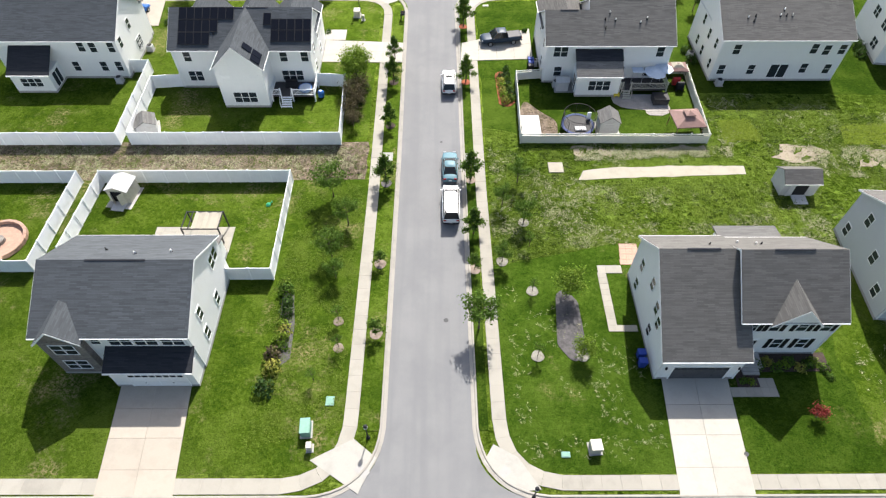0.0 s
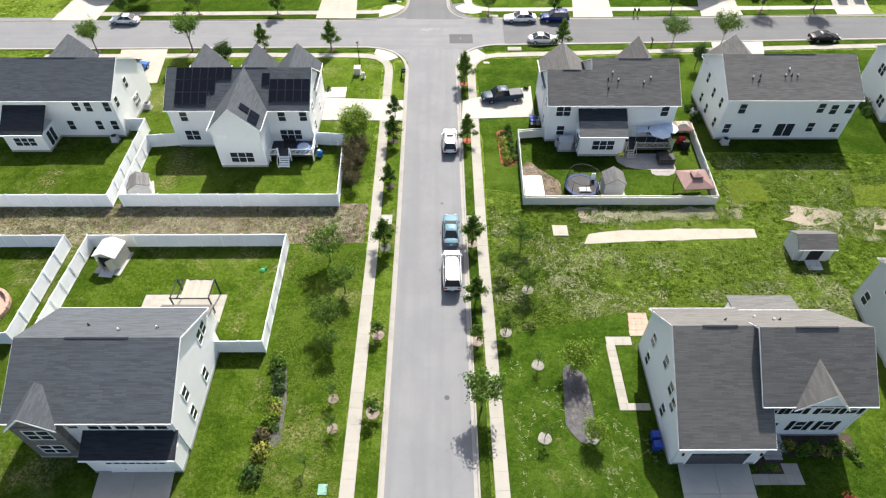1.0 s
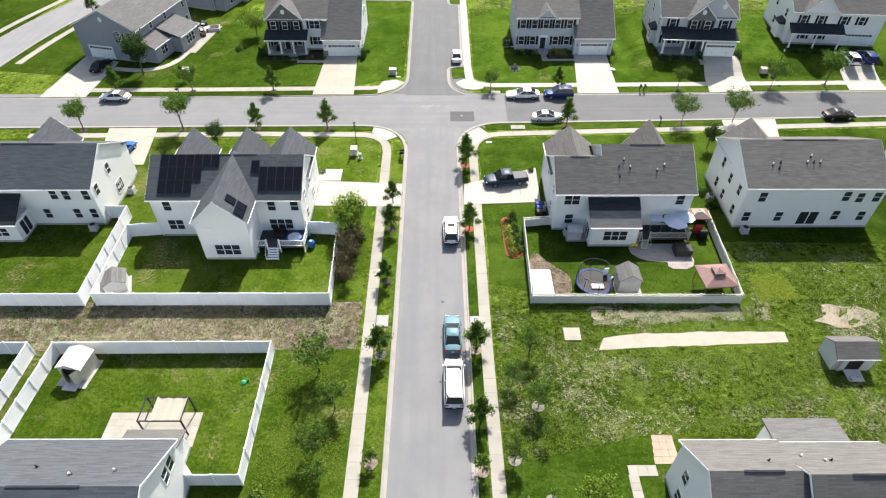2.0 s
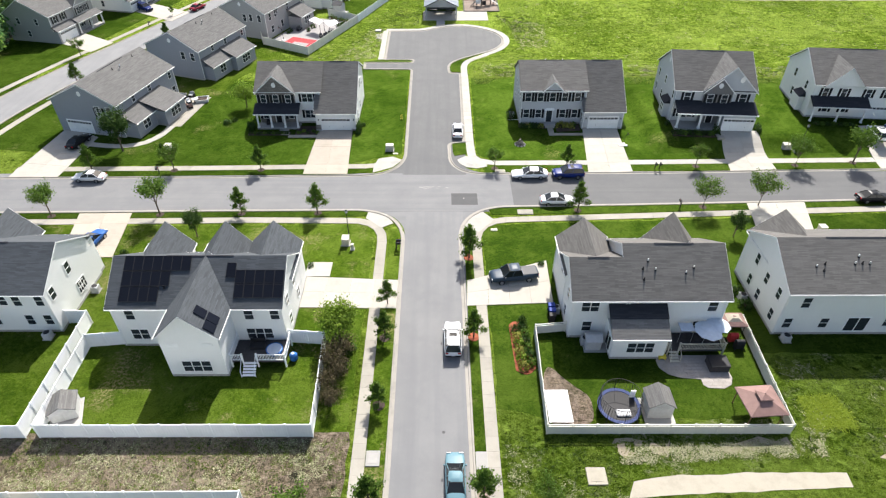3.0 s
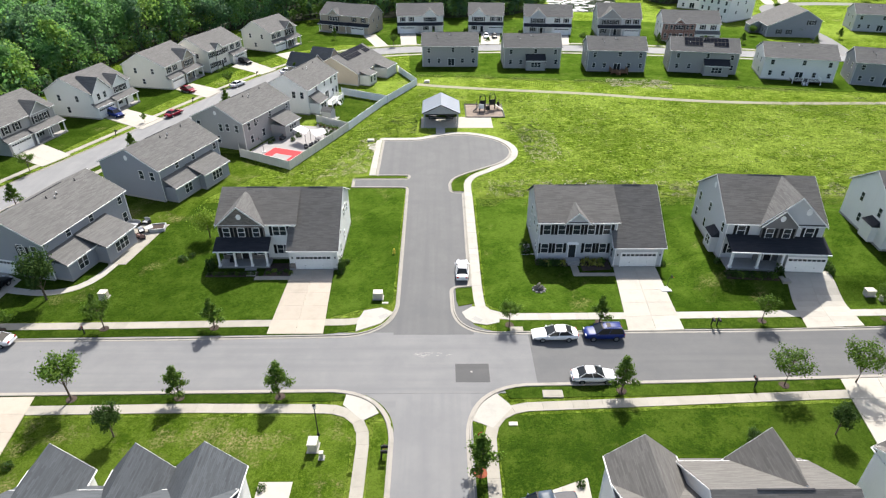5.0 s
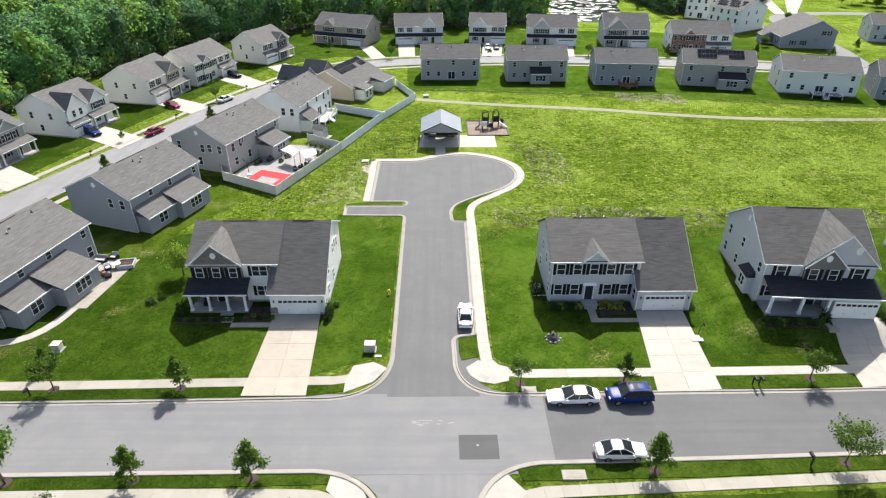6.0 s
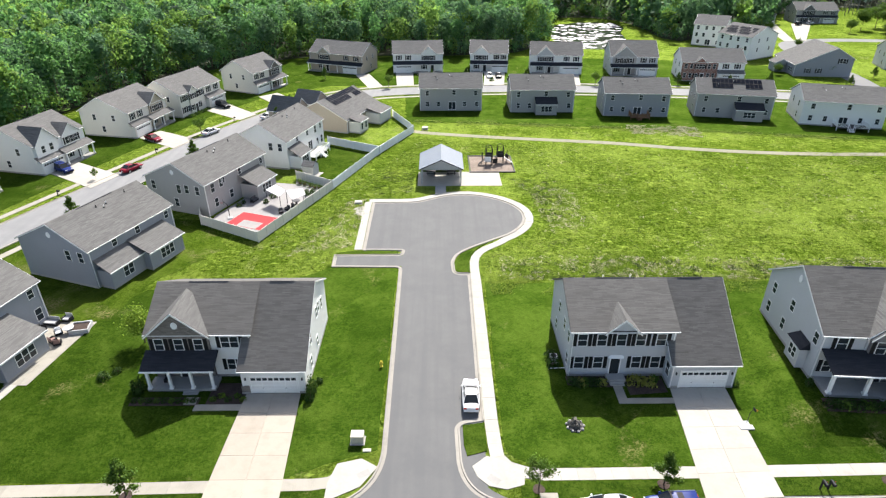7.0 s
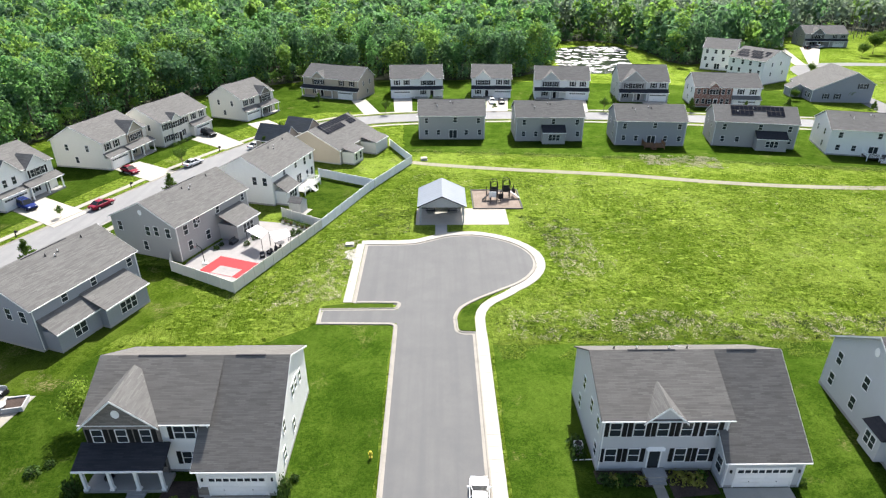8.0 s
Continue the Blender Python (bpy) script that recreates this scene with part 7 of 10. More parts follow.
for x, y in ((-9.4, 31.4), (-9.1, 28.5)):
    ring(x, y, 0.5, "bark_mat", "pale bare ring round a sapling")
for st, x, y, s, mm in (("airy_b", 9.4, 50.2, 0.9, ""), ("airy_b", 7.4, 46.6, 0.8, ""), ("airy_b", 9.6, 44.0, 0.9, "palemulch"), ("thin", 9.9, 40.6, 0.9, ""), ("airy_b", 6.9, 38.6, 0.75, "palemulch"), ("round", 13.1, 34.6, 1.05, ""), ("round", 13.7, 27.6, 0.75, "palemulch"), ("thin", 9.5, 27.6, 0.85, "palemulch"), ("thin", 9.7, 34.9, 0.75, "palemulch")):
    plant(st, x, y, s, rng.uniform(0, 360), "young tree planted in the side lawn", name="young_tree")
    if mm:
        ring(x, y, 0.6, mm, "pale gravel ring round a young tree")
flat("mulch_bed", fillet([(11.5, 29), (12.0, 34.6), (13.0, 35.2), (14.1, 33.6), (14.2, 28.2), (12.9, 26.6), (11.6, 28.6)], 0.8, 5), 0.06, "greymulch", "long bed of grey mulch in the lawn", "mulch bed")
plant("lime", -10.7, 68.9, 1.05, 20, "broad bright green tree beside the white fence", name="garden_tree")
for x, y, s_ in ((-10.2, 66.6, 1.0), (-11.0, 65.2, 1.05), (-10.3, 63.8, 0.85), (-11.1, 62.4, 0.8), (-10.5, 60.2, 0.75)):
    plant("brown", x, y, s_, x * 70, "brown half-bare shrub beside the fence", name="garden_tree")
for x, y, r_ in ((-9.6, 67.5, 0.9), (-10.2, 65.0, 0.8), (-10.9, 61.2, 0.75)):
    bush(x, y, r_, "darkleaf", "dark leafy shrub beside the fence", h=1.2, seed=int(y))
plant("pear", -51.7, 110.4, 1.35, 0, "dense dark green tree before the blue-grey house", name="garden_tree")
plant("round", -35.4, 126.4, 1.35, 0, "leafy young tree between two houses", name="garden_tree")
plant("street_a", -43.8, 107.6, 0.7, 0, "young tree beside a utility box", name="garden_tree")
plant("pear", 39.7, 87.4, 0.75, 0, "dark young tree in the corner lawn", name="garden_tree")
plant("pear", 30.1, 85.2, 0.55, 40, "dark young tree in the corner lawn", name="garden_tree")
plant("pear", -32.3, 87.5, 0.8, 0, "dark green young tree before the solar house", name="garden_tree")
plant("red", 33.1, 21.6, 1.0, 0, "small red-leaved shrub in the front lawn", name="garden_tree")
for i in range(16):
    t_ = i / 15
    for side in (-6.6,):
        k = int(t_ * (len(DIAG) - 60)) + 14
        p = offset_line(DIAG, 5.4 if i % 2 else -5.4)[k]
        plant(("street_a", "airy_b", "street_b", "small")[i % 4], p[0], p[1], 1.05, i * 50, "small street tree along the curving street", group="curving street trees")
for x, y in ((-36, 262), (-2, 258), (27.5, 258), (52, 257), (74, 254), (103, 255), (125, 250), (140, 262), (88, 250), (9, 261)):
    plant("street_a", x, y, 0.9, x * 7, "small tree in a far front lawn", name="garden_tree")

# planted beds at the houses
BED = "low clipped shrub in a mulch bed at the house"
flat("mulch_bed", [(20.4 + 8.2, 25.9), (20.4 + 15.8, 26.0), (36.2, 27.9), (28.6, 27.9)], 0.05, "mulch", "dark mulch bed along the front wall", "mulch bed")
flat("mulch_bed", [(27.2, 24.2), (29.6, 24.2), (29.4, 25.8), (27.3, 26.4)], 0.052, "mulch", "dark mulch bed beside the entry walk", "mulch bed")
for i in range(9):
    bush(29.8 + i * 0.72, 26.6 + 0.35 * math.sin(i * 2.1), 0.62, "yellowleaf" if i % 4 == 1 else "leaf2" if i % 2 else "leaf", BED, seed=i)
for x, y, m_ in ((27.8, 25.0, "leaf"), (28.5, 24.9, "leaf2"), (35.9, 25.4, "leaf")):
    bush(x, y, 0.45, m_, BED, seed=int(x))
flat("mulch_bed", [(14.0, 118.4), (19.0, 118.0), (19.0, 119.8), (14.0, 119.9)], 0.05, "mulch", "dark mulch bed along the front wall", "mulch bed")
flat("mulch_bed", [(20.4, 116.8), (24.6, 117.2), (24.6, 119.8), (20.4, 119.8)], 0.05, "mulch", "dark mulch bed along the front wall", "mulch bed")
for i in range(10):
    x = 14.6 + i * 0.45 if i < 8 else 21.4 + (i - 8) * 1.4
    bush(x, 118.8 - 0.25 * (i % 2), 0.72 if i < 8 else 0.95, ("darkleaf", "darkleaf", "yellowleaf", "leaf", "darkleaf")[i % 5] if i < 8 else "yellowleaf", BED, seed=i)
for x, y, r_, m_ in ((12.9, 121.8, 0.9, "darkleaf"), (13.0, 123.2, 0.9, "darkleaf"), (32.2, 118.4, 0.55, "darkleaf"), (32.2, 119.4, 0.6, "darkleaf"), (23.6, 119.0, 0.6, "leaf"), (-13.2, 119.2, 0.5, "darkleaf")):
    bush(x, y, r_, m_, "dark evergreen shrub beside the house wall", h=1.1, seed=int(x))
flat("mulch_bed", [(-32.6, 115.6), (-25.4, 115.6), (-25.4, 116.8), (-32.6, 116.8)], 0.05, "mulch", "dark mulch bed before the porch", "mulch bed")
flat("mulch_bed", [(-24.6, 115.4), (-20.6, 115.4), (-20.6, 119.0), (-24.6, 119.0)], 0.05, "mulch", "dark mulch bed beside the garage", "mulch bed")
for i in range(9):
    bush(-32.2 + i * 0.78, 116.2, 0.45, ("darkleaf", "leaf")[i % 2], BED, seed=i)
for i in range(5):
    bush(-24.0 + i * 0.8, 116.4 + 0.5 * (i % 2), 0.45, ("leaf", "leaf2", "darkleaf")[i % 3], BED, seed=i)
bush(-32.4, 117.9, 0.9, "darkleaf", "tall dark shrub at the porch corner", h=1.6, seed=2)
for y, r_ in ((116.5, 0.55), (117.2, 0.6), (118.0, 0.6)):
    bush(-13.75, y, r_, "darkleaf", "dark upright evergreen beside the garage", h=2.6, seed=int(y))
flat("mulch_bed", [(39.0, 112.9), (46.0, 112.5), (46.0, 114.2), (39.2, 114.6)], 0.05, "mulch", "dark mulch bed before the porch", "mulch bed")
for i in range(9):
    bush(39.6 + i * 0.72, 113.5 - 0.05 * i, 0.75, ("darkleaf", "leaf")[i % 3 == 2], BED, seed=i)
for x, y, r_ in ((46.4, 113.9, 0.75), (53.6, 114.0, 0.6), (53.7, 114.9, 0.65), (39.0, 116.6, 0.5)):
    bush(x, y, r_, "darkleaf", "dark upright shrub beside the house wall", h=1.6, seed=int(x))
for i in range(7):
    bush(64.6 + i * 0.95, 116.6 - 0.08 * i, 0.6, ("darkleaf", "leaf")[i % 2], BED, seed=i)
for x, y, r_ in ((-37.2, 120.0, 0.8), (-36.2, 121.0, 0.6)):
    bush(x, y, r_, "darkleaf", "dark round shrub in the side lawn", seed=int(x))
for i in range(7):
    q_ = pose(-65.4, 219.5, 0, 0, 0, 73) @ Vector((1.0 + i * 1.3, -1.3, 0))
    bush(q_.x, q_.y, 0.75, ("darkleaf", "leaf")[i % 2], "low shrub along the beige house front", seed=i)
# shrubs in the west side bed
flat("mulch_bed", [(-15.3, 34.6), (-14.2, 34.8), (-13.6, 31), (-13.5, 27.4), (-14.3, 26.6), (-15.0, 29)], 0.05, "greymulch", "narrow bed of grey mulch with shrubs", "mulch bed")
for i, (x, y, r_, m_) in enumerate(((-14.9, 34.9, 0.75, "leaf"), (-14.7, 33.4, 0.6, "darkleaf"), (-14.5, 32.2, 0.6, "darkleaf"), (-14.6, 31.0, 0.5, "leaf2"), (-14.5, 30.2, 0.6, "yellowleaf"), (-14.6, 29.4, 0.6, "leaf2"), (-14.3, 28.6, 0.45, "leaf"), (-15.1, 27.8, 0.7, "brownleaf"), (-15.0, 26.4, 0.7, "yellowleaf"), (-15.3, 24.4, 0.8, "darkleaf"), (-15.2, 35.8, 0.5, "leaf2"))):
    bush(x, y, r_ * 1.3, m_, "garden shrub in a narrow bed beside the lawn", h=1.0, seed=i)
# shrubs in red mulch beside the corner house
flat("mulch_bed", fillet([(8.2, 64.6), (9.4, 63.9), (10.4, 64.9), (9.9, 68.4), (9.7, 71.0), (8.9, 71.9), (8.0, 71.2), (8.1, 68)], 0.7, 5), 0.05, "redmulch", "curved bed of red mulch with shrubs", "mulch bed")
for i in range(12):
    bush(8.7 + 0.8 * (i % 2) + 0.03 * (11 - i), 65.0 + i * 0.52, 0.72, ("yellowleaf", "leaf", "leaf2", "darkleaf")[i % 4] if i < 10 else "darkleaf", "rounded shrub in a bed of red mulch", h=1.0, seed=i)
bush(9.6, 71.4, 0.6, "darkleaf", "upright dark shrub in a bed of red mulch", h=1.8, seed=3)
for x, y, r_ in ((36.0, 74.0, 0.9), (35.7, 76.4, 0.8), (61.0, 77.5, 1.0), (60.6, 75.6, 0.9), (13.0, 81.6, 0.5), (-16.1, 81.4, 0.5), (-40.6, 83.8, 0.6), (-40.8, 72.6, 0.6)):
    bush(x, y, r_, "darkleaf", "dark shrub against the house wall", h=1.1, seed=int(x))

# ---- yards, street furniture, small things ----
def shed(x, y, turn, w, d, h, zr, wall, roof, label, open_door=False):
    o = thing("shed", label, "shed", pose(x, y, 0, 0, 0, turn))
    part("wall", Geo().extrude([(-w / 2, 0), (-w / 2, h), (0, zr), (w / 2, h), (w / 2, 0)], 0, d, "y"), M[wall], o)
    s, e = (zr - h) / (w / 2), 0.14
    part("roof", Geo().extrude([(-w / 2 - e, h - s * e + 0.01), (-w / 2 - e, h - s * e + 0.09), (0, zr + 0.1), (w / 2 + e, h - s * e + 0.09), (w / 2 + e, h - s * e + 0.01), (0, zr + 0.01)], -0.12, d + 0.12, "y"), M[roof], o)
    part("floor_slab", Geo().box(-w / 2 - 0.3, w / 2 + 0.3, -0.9, d + 0.2, -0.05, 0.04), M["pad"], o)
    dw = w * 0.3
    if open_door:
        # A black plate on the solid wall stands in for the unlit opening.
        part("doorway", Geo().box(-dw, dw, -0.02, -0.003, 0.05, h * 0.92), M["black"], o, "black plate for the unlit open doorway")
        part("ramp", Geo().add([(-dw, -1.3, 0.05), (dw, -1.3, 0.05), (dw, -0.03, 0.16), (-dw, -0.03, 0.16), (-dw, -1.3, 0), (dw, -1.3, 0), (dw, -0.03, 0), (-dw, -0.03, 0)], [(0, 1, 2, 3), (7, 6, 5, 4), (0, 4, 5, 1), (1, 5, 6, 2), (2, 6, 7, 3), (3, 7, 4, 0)]), M["greyplastic"], o)
        for s_ in (-1, 1):
            part("door", Geo().box(-0.02, 0.02, -dw, 0, 0.06, h * 0.9), M[wall], o, at=pose(s_ * (dw + 0.03), -0.02, 0, 0, 0, s_ * -35))
    else:
        for s_ in (-1, 1):
            part("door", Geo().box(min(0.01 * s_, dw * s_), max(0.01 * s_, dw * s_), -0.03, -0.003, 0.05, h * 0.9), M["greyplastic"], o)
    return o


shed(-35.5, 47.1, -7, 2.4, 2.3, 1.85, 2.35, "beigebox", "greyplastic", "beige plastic garden shed inside the fence", True)
shed(21.5, 58.7, 0, 2.35, 2.2, 1.75, 2.55, "greyplastic", "weathered", "small grey plastic shed against the fence")
shed(17.6, 68.0, 90, 1.3, 1.6, 1.4, 1.7, "greyplastic", "greyplastic", "low grey storage shed against the house")
shed(-35.9, 58.6, 20, 2.3, 2.2, 1.35, 1.95, "greyplastic", "weathered", "grey shed with pitched roof in the fence corner")
shed(-24.4, 180.4, 70, 2.2, 2.4, 2.0, 2.7, "greyplastic", "weathered", "grey garden shed beside the fence")

# trampoline
tr = thing("trampoline", "round trampoline with blue padding and dark safety net", "trampoline", pose(17.7, 59.6, 0))
part("mat", Geo().tube([(0, 0, 0.78), (0, 0, 0.8)], [1.75, 1.75], 28), M["black"], tr)
n_ = 28
rg = Geo()
for i in range(n_):
    a, b = 2 * math.pi * i / n_, 2 * math.pi * (i + 1) / n_
    q = [(r * math.cos(t), r * math.sin(t)) for r, t in ((1.76, a), (2.1, a), (2.1, b), (1.76, b))]
    rg.extrude(q, 0.78, 0.84)
part("padding", rg, M["navypad"], tr)
for i in range(8):
    a = 2 * math.pi * i / 8
    part("pole", lambda: Geo().tube([(2.1, 0, 0.0), (2.1, 0, 1.9), (1.95, 0, 2.55)], [0.035, 0.035, 0.03], 6), M["black"], tr, key=("trpole",), at=pose(0, 0, 0, 0, 0, 45 * i))
part("top_hoop", Geo().tube([(1.95 * math.cos(2 * math.pi * i / 24), 1.95 * math.sin(2 * math.pi * i / 24), 2.5) for i in range(25)], [0.03] * 25, 6), M["black"], tr)
net = Geo()
for i in range(48):
    a = 2 * math.pi * i / 48
    net.tube([(2.05 * math.cos(a), 2.05 * math.sin(a), 0.85), (1.95 * math.cos(a), 1.95 * math.sin(a), 2.5)], [0.012, 0.012], 4)
for z in (1.25, 1.7, 2.1):
    net.tube([(2.02 * math.cos(2 * math.pi * i / 24), 2.02 * math.sin(2 * math.pi * i / 24), z) for i in range(25)], [0.01] * 25, 4)
tagged(part("net", net, M["black"], tr), "dark mesh safety net", kind="stuff")
part("cover", Geo().box(-0.5, 0.9, -1.3, -0.5, 0.86, 0.98, 0.05), M["greyplastic"], tr, "grey folded cover")
part("doorway_flap", Geo().box(1.2, 1.7, 0.9, 1.0, 0.9, 1.9), M["fabric"], tr, "white net door")

# gazebo
gz = thing("gazebo", "square gazebo with dusty red two-tier roof", "gazebo", pose(31.0, 59.2, 0, 0, 0, 4))
for sx in (-1, 1):
    for sy in (-1, 1):
        part("post", lambda: Geo().tube([(0, 0, 0), (0, 0, 2.1)], [0.05, 0.05], 8), M["brownwood"], gz, key=("gzpost",), at=pose(sx * 1.55, sy * 1.45, 0))
def hip(w, d, z0, z1, t=0.0):
    return Geo().add([(-w, -d, z0), (w, -d, z0), (w, d, z0), (-w, d, z0), (-t, -t, z1), (t, -t, z1), (t, t, z1), (-t, t, z1), (-w, -d, z0 - 0.12), (w, -d, z0 - 0.12), (w, d, z0 - 0.12), (-w, d, z0 - 0.12)],
                     [(0, 1, 5, 4), (1, 2, 6, 5), (2, 3, 7, 6), (3, 0, 4, 7), (4, 5, 6, 7), (8, 9, 1, 0), (9, 10, 2, 1), (10, 11, 3, 2), (11, 8, 0, 3), (11, 10, 9, 8)])
part("roof", hip(1.85, 1.75, 2.1, 2.75, 0.45), M["pinkroof"], gz)
part("roof_top", hip(0.62, 0.6, 2.95, 3.2, 0.02), M["pinkroof"], gz)
part("vent_gap", Geo().box(-0.4, 0.4, -0.4, 0.4, 2.75, 2.93), M["black"], gz)
part("finial", Geo().tube([(0, 0, 3.18), (0, 0, 3.35)], [0.04, 0.015], 6), M["black"], gz)
gz2 = thing("gazebo", "small square canopy with pale red roof beside the deck", "gazebo", pose(32.4, 70.0, 0))
for sx in (-1, 1):
    for sy in (-1, 1):
        part("post", lambda: Geo().tube([(0, 0, 0), (0, 0, 2.0)], [0.04, 0.04], 8), M["black"], gz2, key=("gz2post",), at=pose(sx * 1.1, sy * 0.8, 0))
part("roof", hip(1.35, 1.05, 2.0, 2.6, 0.05), M["pinkroof"], gz2)
part("panel", hip(1.0, 0.75, 2.13, 2.55, 0.3), M["sand"], gz2)

# white sheet, sand pit, ring of stone
sh = thing("tarpaulin", "white sheet stretched flat over a low frame", "tarpaulin", pose(11.9, 59.9, 0))
tg = Geo()
for i in range(7):
    for j in range(11):
        tg.v.append((-1.15 + 2.3 * i / 6 + 0.05 * noise.noise((i, j, 1)), -1.9 + 3.8 * j / 10, 0.42 + 0.08 * noise.noise((i * 0.7, j * 0.7, 5))))
tg.f += [(i * 11 + j, (i + 1) * 11 + j, (i + 1) * 11 + j + 1, i * 11 + j + 1) for i in range(6) for j in range(10)]
part("sheet", tg, M["fabric"], sh)
for x in (-1.0, 1.0):
    for y in (-1.7, 1.7):
        part("leg", lambda: Geo().box(-0.04, 0.04, -0.04, 0.04, 0, 0.4), M["greyplastic"], sh, key=("tleg",), at=pose(x, y, 0))
flat("bare_patch", fillet([(11.2, 58.0), (15.2, 58.0), (15.4, 61.2), (13.2, 63.4), (11.3, 65.8), (10.8, 62)], 1.2, 5), 0.03, "dirt", "bare sandy patch in the fenced yard", "bare ground", 0.3)
flat("soil_heap", fillet([(13.1, 58.4), (15.0, 58.5), (15.2, 61.0), (13.9, 61.8), (13.0, 60.6)], 0.8, 5), 0.09, "dirt", "low heap of bare brown soil in the yard", "bare ground", 0.25)

def pavers(name, poly_rows, mat, label, z=0.06):
    """A patio of separate paving pieces that fill a stepped outline: rows of (y0, y1, x0, x1)."""
    o = thing(name, label, "patio", kind="structure")
    for y0, y1, x0, x1 in poly_rows:
        n = max(1, round((x1 - x0) / 0.75))
        for i in range(n):
            w = (x1 - x0) / n
            part("paver", lambda: Geo().box(0.008, w - 0.008, 0.008, y1 - y0 - 0.008, -0.05, z), M[mat], o, key=("paver", round(w, 3), round(y1 - y0, 3), mat, z), at=pose(x0 + i * w, y0, rng.uniform(-0.004, 0.004)))
    return o


def clipped(poly, box):
    """A convex box cut by a convex outline that runs anticlockwise."""
    out = list(box)
    for i, a in enumerate(poly):
        b = poly[(i + 1) % len(poly)]
        side = [(b[0] - a[0]) * (p[1] - a[1]) - (b[1] - a[1]) * (p[0] - a[0]) for p in out]
        cut = []
        for k, p in enumerate(out):
            q, m = out[(k + 1) % len(out)], (k + 1) % len(out)
            if side[k] >= 0:
                cut.append(p)
            if side[k] * side[m] < 0:
                t = side[k] / (side[k] - side[m])
                cut.append((p[0] + (q[0] - p[0]) * t, p[1] + (q[1] - p[1]) * t))
        out = cut
        if len(out) < 3:
            return []
    return out


def curved_patio(name, outlines, mat, label, size=0.62, z=0.06):
    """A patio of paving pieces in offset rows, cut along convex outlines."""
    o = thing(name, label, "patio", kind="structure")
    for poly in outlines:
        y, k = min(p[1] for p in poly), 0
        while y < max(p[1] for p in poly):
            x = min(p[0] for p in poly) - (size / 2 if k % 2 else 0)
            while x < max(p[0] for p in poly):
                q = clipped(poly, rect(x + 0.008, x + size - 0.008, y + 0.008, y + size * 0.66 - 0.008))
                if q:
                    part("paver", Geo().extrude(q, -0.05, z + rng.uniform(-0.004, 0.004)), M[mat], o)
                x += size
            y, k = y + size * 0.66, k + 1


curved_patio("patio", [[(23.2, 65.9), (23.3, 64.9), (24.1, 64.0), (25.2, 63.6), (27.2, 63.4), (27.2, 66.6), (23.6, 66.6)], [(27.205, 66.6), (27.205, 62.7), (27.6, 62.3), (29.2, 62.2), (30.1, 62.7), (30.5, 63.6), (30.4, 65.0), (30.2, 66.6)]], "pavers", "curved patio of brown-grey pavers behind the deck")
pavers("patio", [(39.9 + 0.7 * i, 40.6 + 0.7 * i, -30.4, -21.9) for i in range(5)], "walkway", "pale patio slabs behind the near house")
pavers("patio", [(38.2 + 0.7 * i, 38.9 + 0.7 * i, 19.2 + 0.1 * i, 21.4) for i in range(4)], "pinkpavers", "square patio of pinkish pavers beside the house")
pavers("garden_path", [(37.1, 38.1, 16.7, 19.2)] + [(30.9 + 0.7 * i, 31.6 + 0.7 * i, 16.6, 17.5) for i in range(9)] + [(30.2, 30.9, 16.6, 19.4)], "walkway", "narrow garden path of pale pavers")
pavers("garden_path", [(114.8, 115.7, -25.6, -20.4)] + [(115.7, 116.8, -26.9, -25.6)], "walkway", "concrete entry walk to the porch", 0.07)
pavers("garden_path", [(115.5, 116.3, 18.9, 25.0)] + [(116.3 + 0.75 * i, 117.05 + 0.75 * i, 18.9, 19.9) for i in range(3)], "walkway", "concrete entry walk to the front door", 0.07)
pavers("garden_path", [(23.5, 24.4, 26.4, 30.6), (24.4, 25.3, 29.2, 30.6)], "walkway", "concrete entry walk to the front step", 0.07)
pavers("garden_path", [(112.0, 112.9, 46.2, 47.3), (112.9, 113.7, 45.6, 46.8), (113.7, 114.4, 45.2, 46.5)], "walkway", "concrete entry walk", hgt(46, 113) + 0.06)
slabs("garden_path", smooth_line([(-46.7, 118.9), (-47.4, 115.6), (-49.2, 113.0), (-52.2, 111.9), (-55.4, 112.1), (-58.0, 112.6)], 1.0), 0, 1.25, 1.5, "bright curved concrete path to the driveway", "newwalk")
hp = thing("patio", "bright concrete patio behind the blue-grey house", "patio", kind="structure")
for i in range(5):
    for j in range(3):
        x0, y0 = -47.6 - 0.55 * i * (1 - j / 3) + 0.85 * j + 0.36 * i * j / 3, 118.8 + 2.36 * i
        x1 = -47.6 - 0.55 * i * (1 - (j + 1) / 3) + 0.85 * (j + 1) + 0.36 * i * (j + 1) / 3
        x2 = -47.6 - 0.55 * (i + 1) * (1 - (j + 1) / 3) + 0.85 * (j + 1) + 0.36 * (i + 1) * (j + 1) / 3
        x3 = -47.6 - 0.55 * (i + 1) * (1 - j / 3) + 0.85 * j + 0.36 * (i + 1) * j / 3
        part("slab", Geo().extrude([(x0 + 0.01, y0 + 0.01), (x1 - 0.01, y0 + 0.01), (x2 - 0.01, y0 + 2.35), (x3 + 0.01, y0 + 2.35)], -0.05, 0.06), M["walkway"], hp)


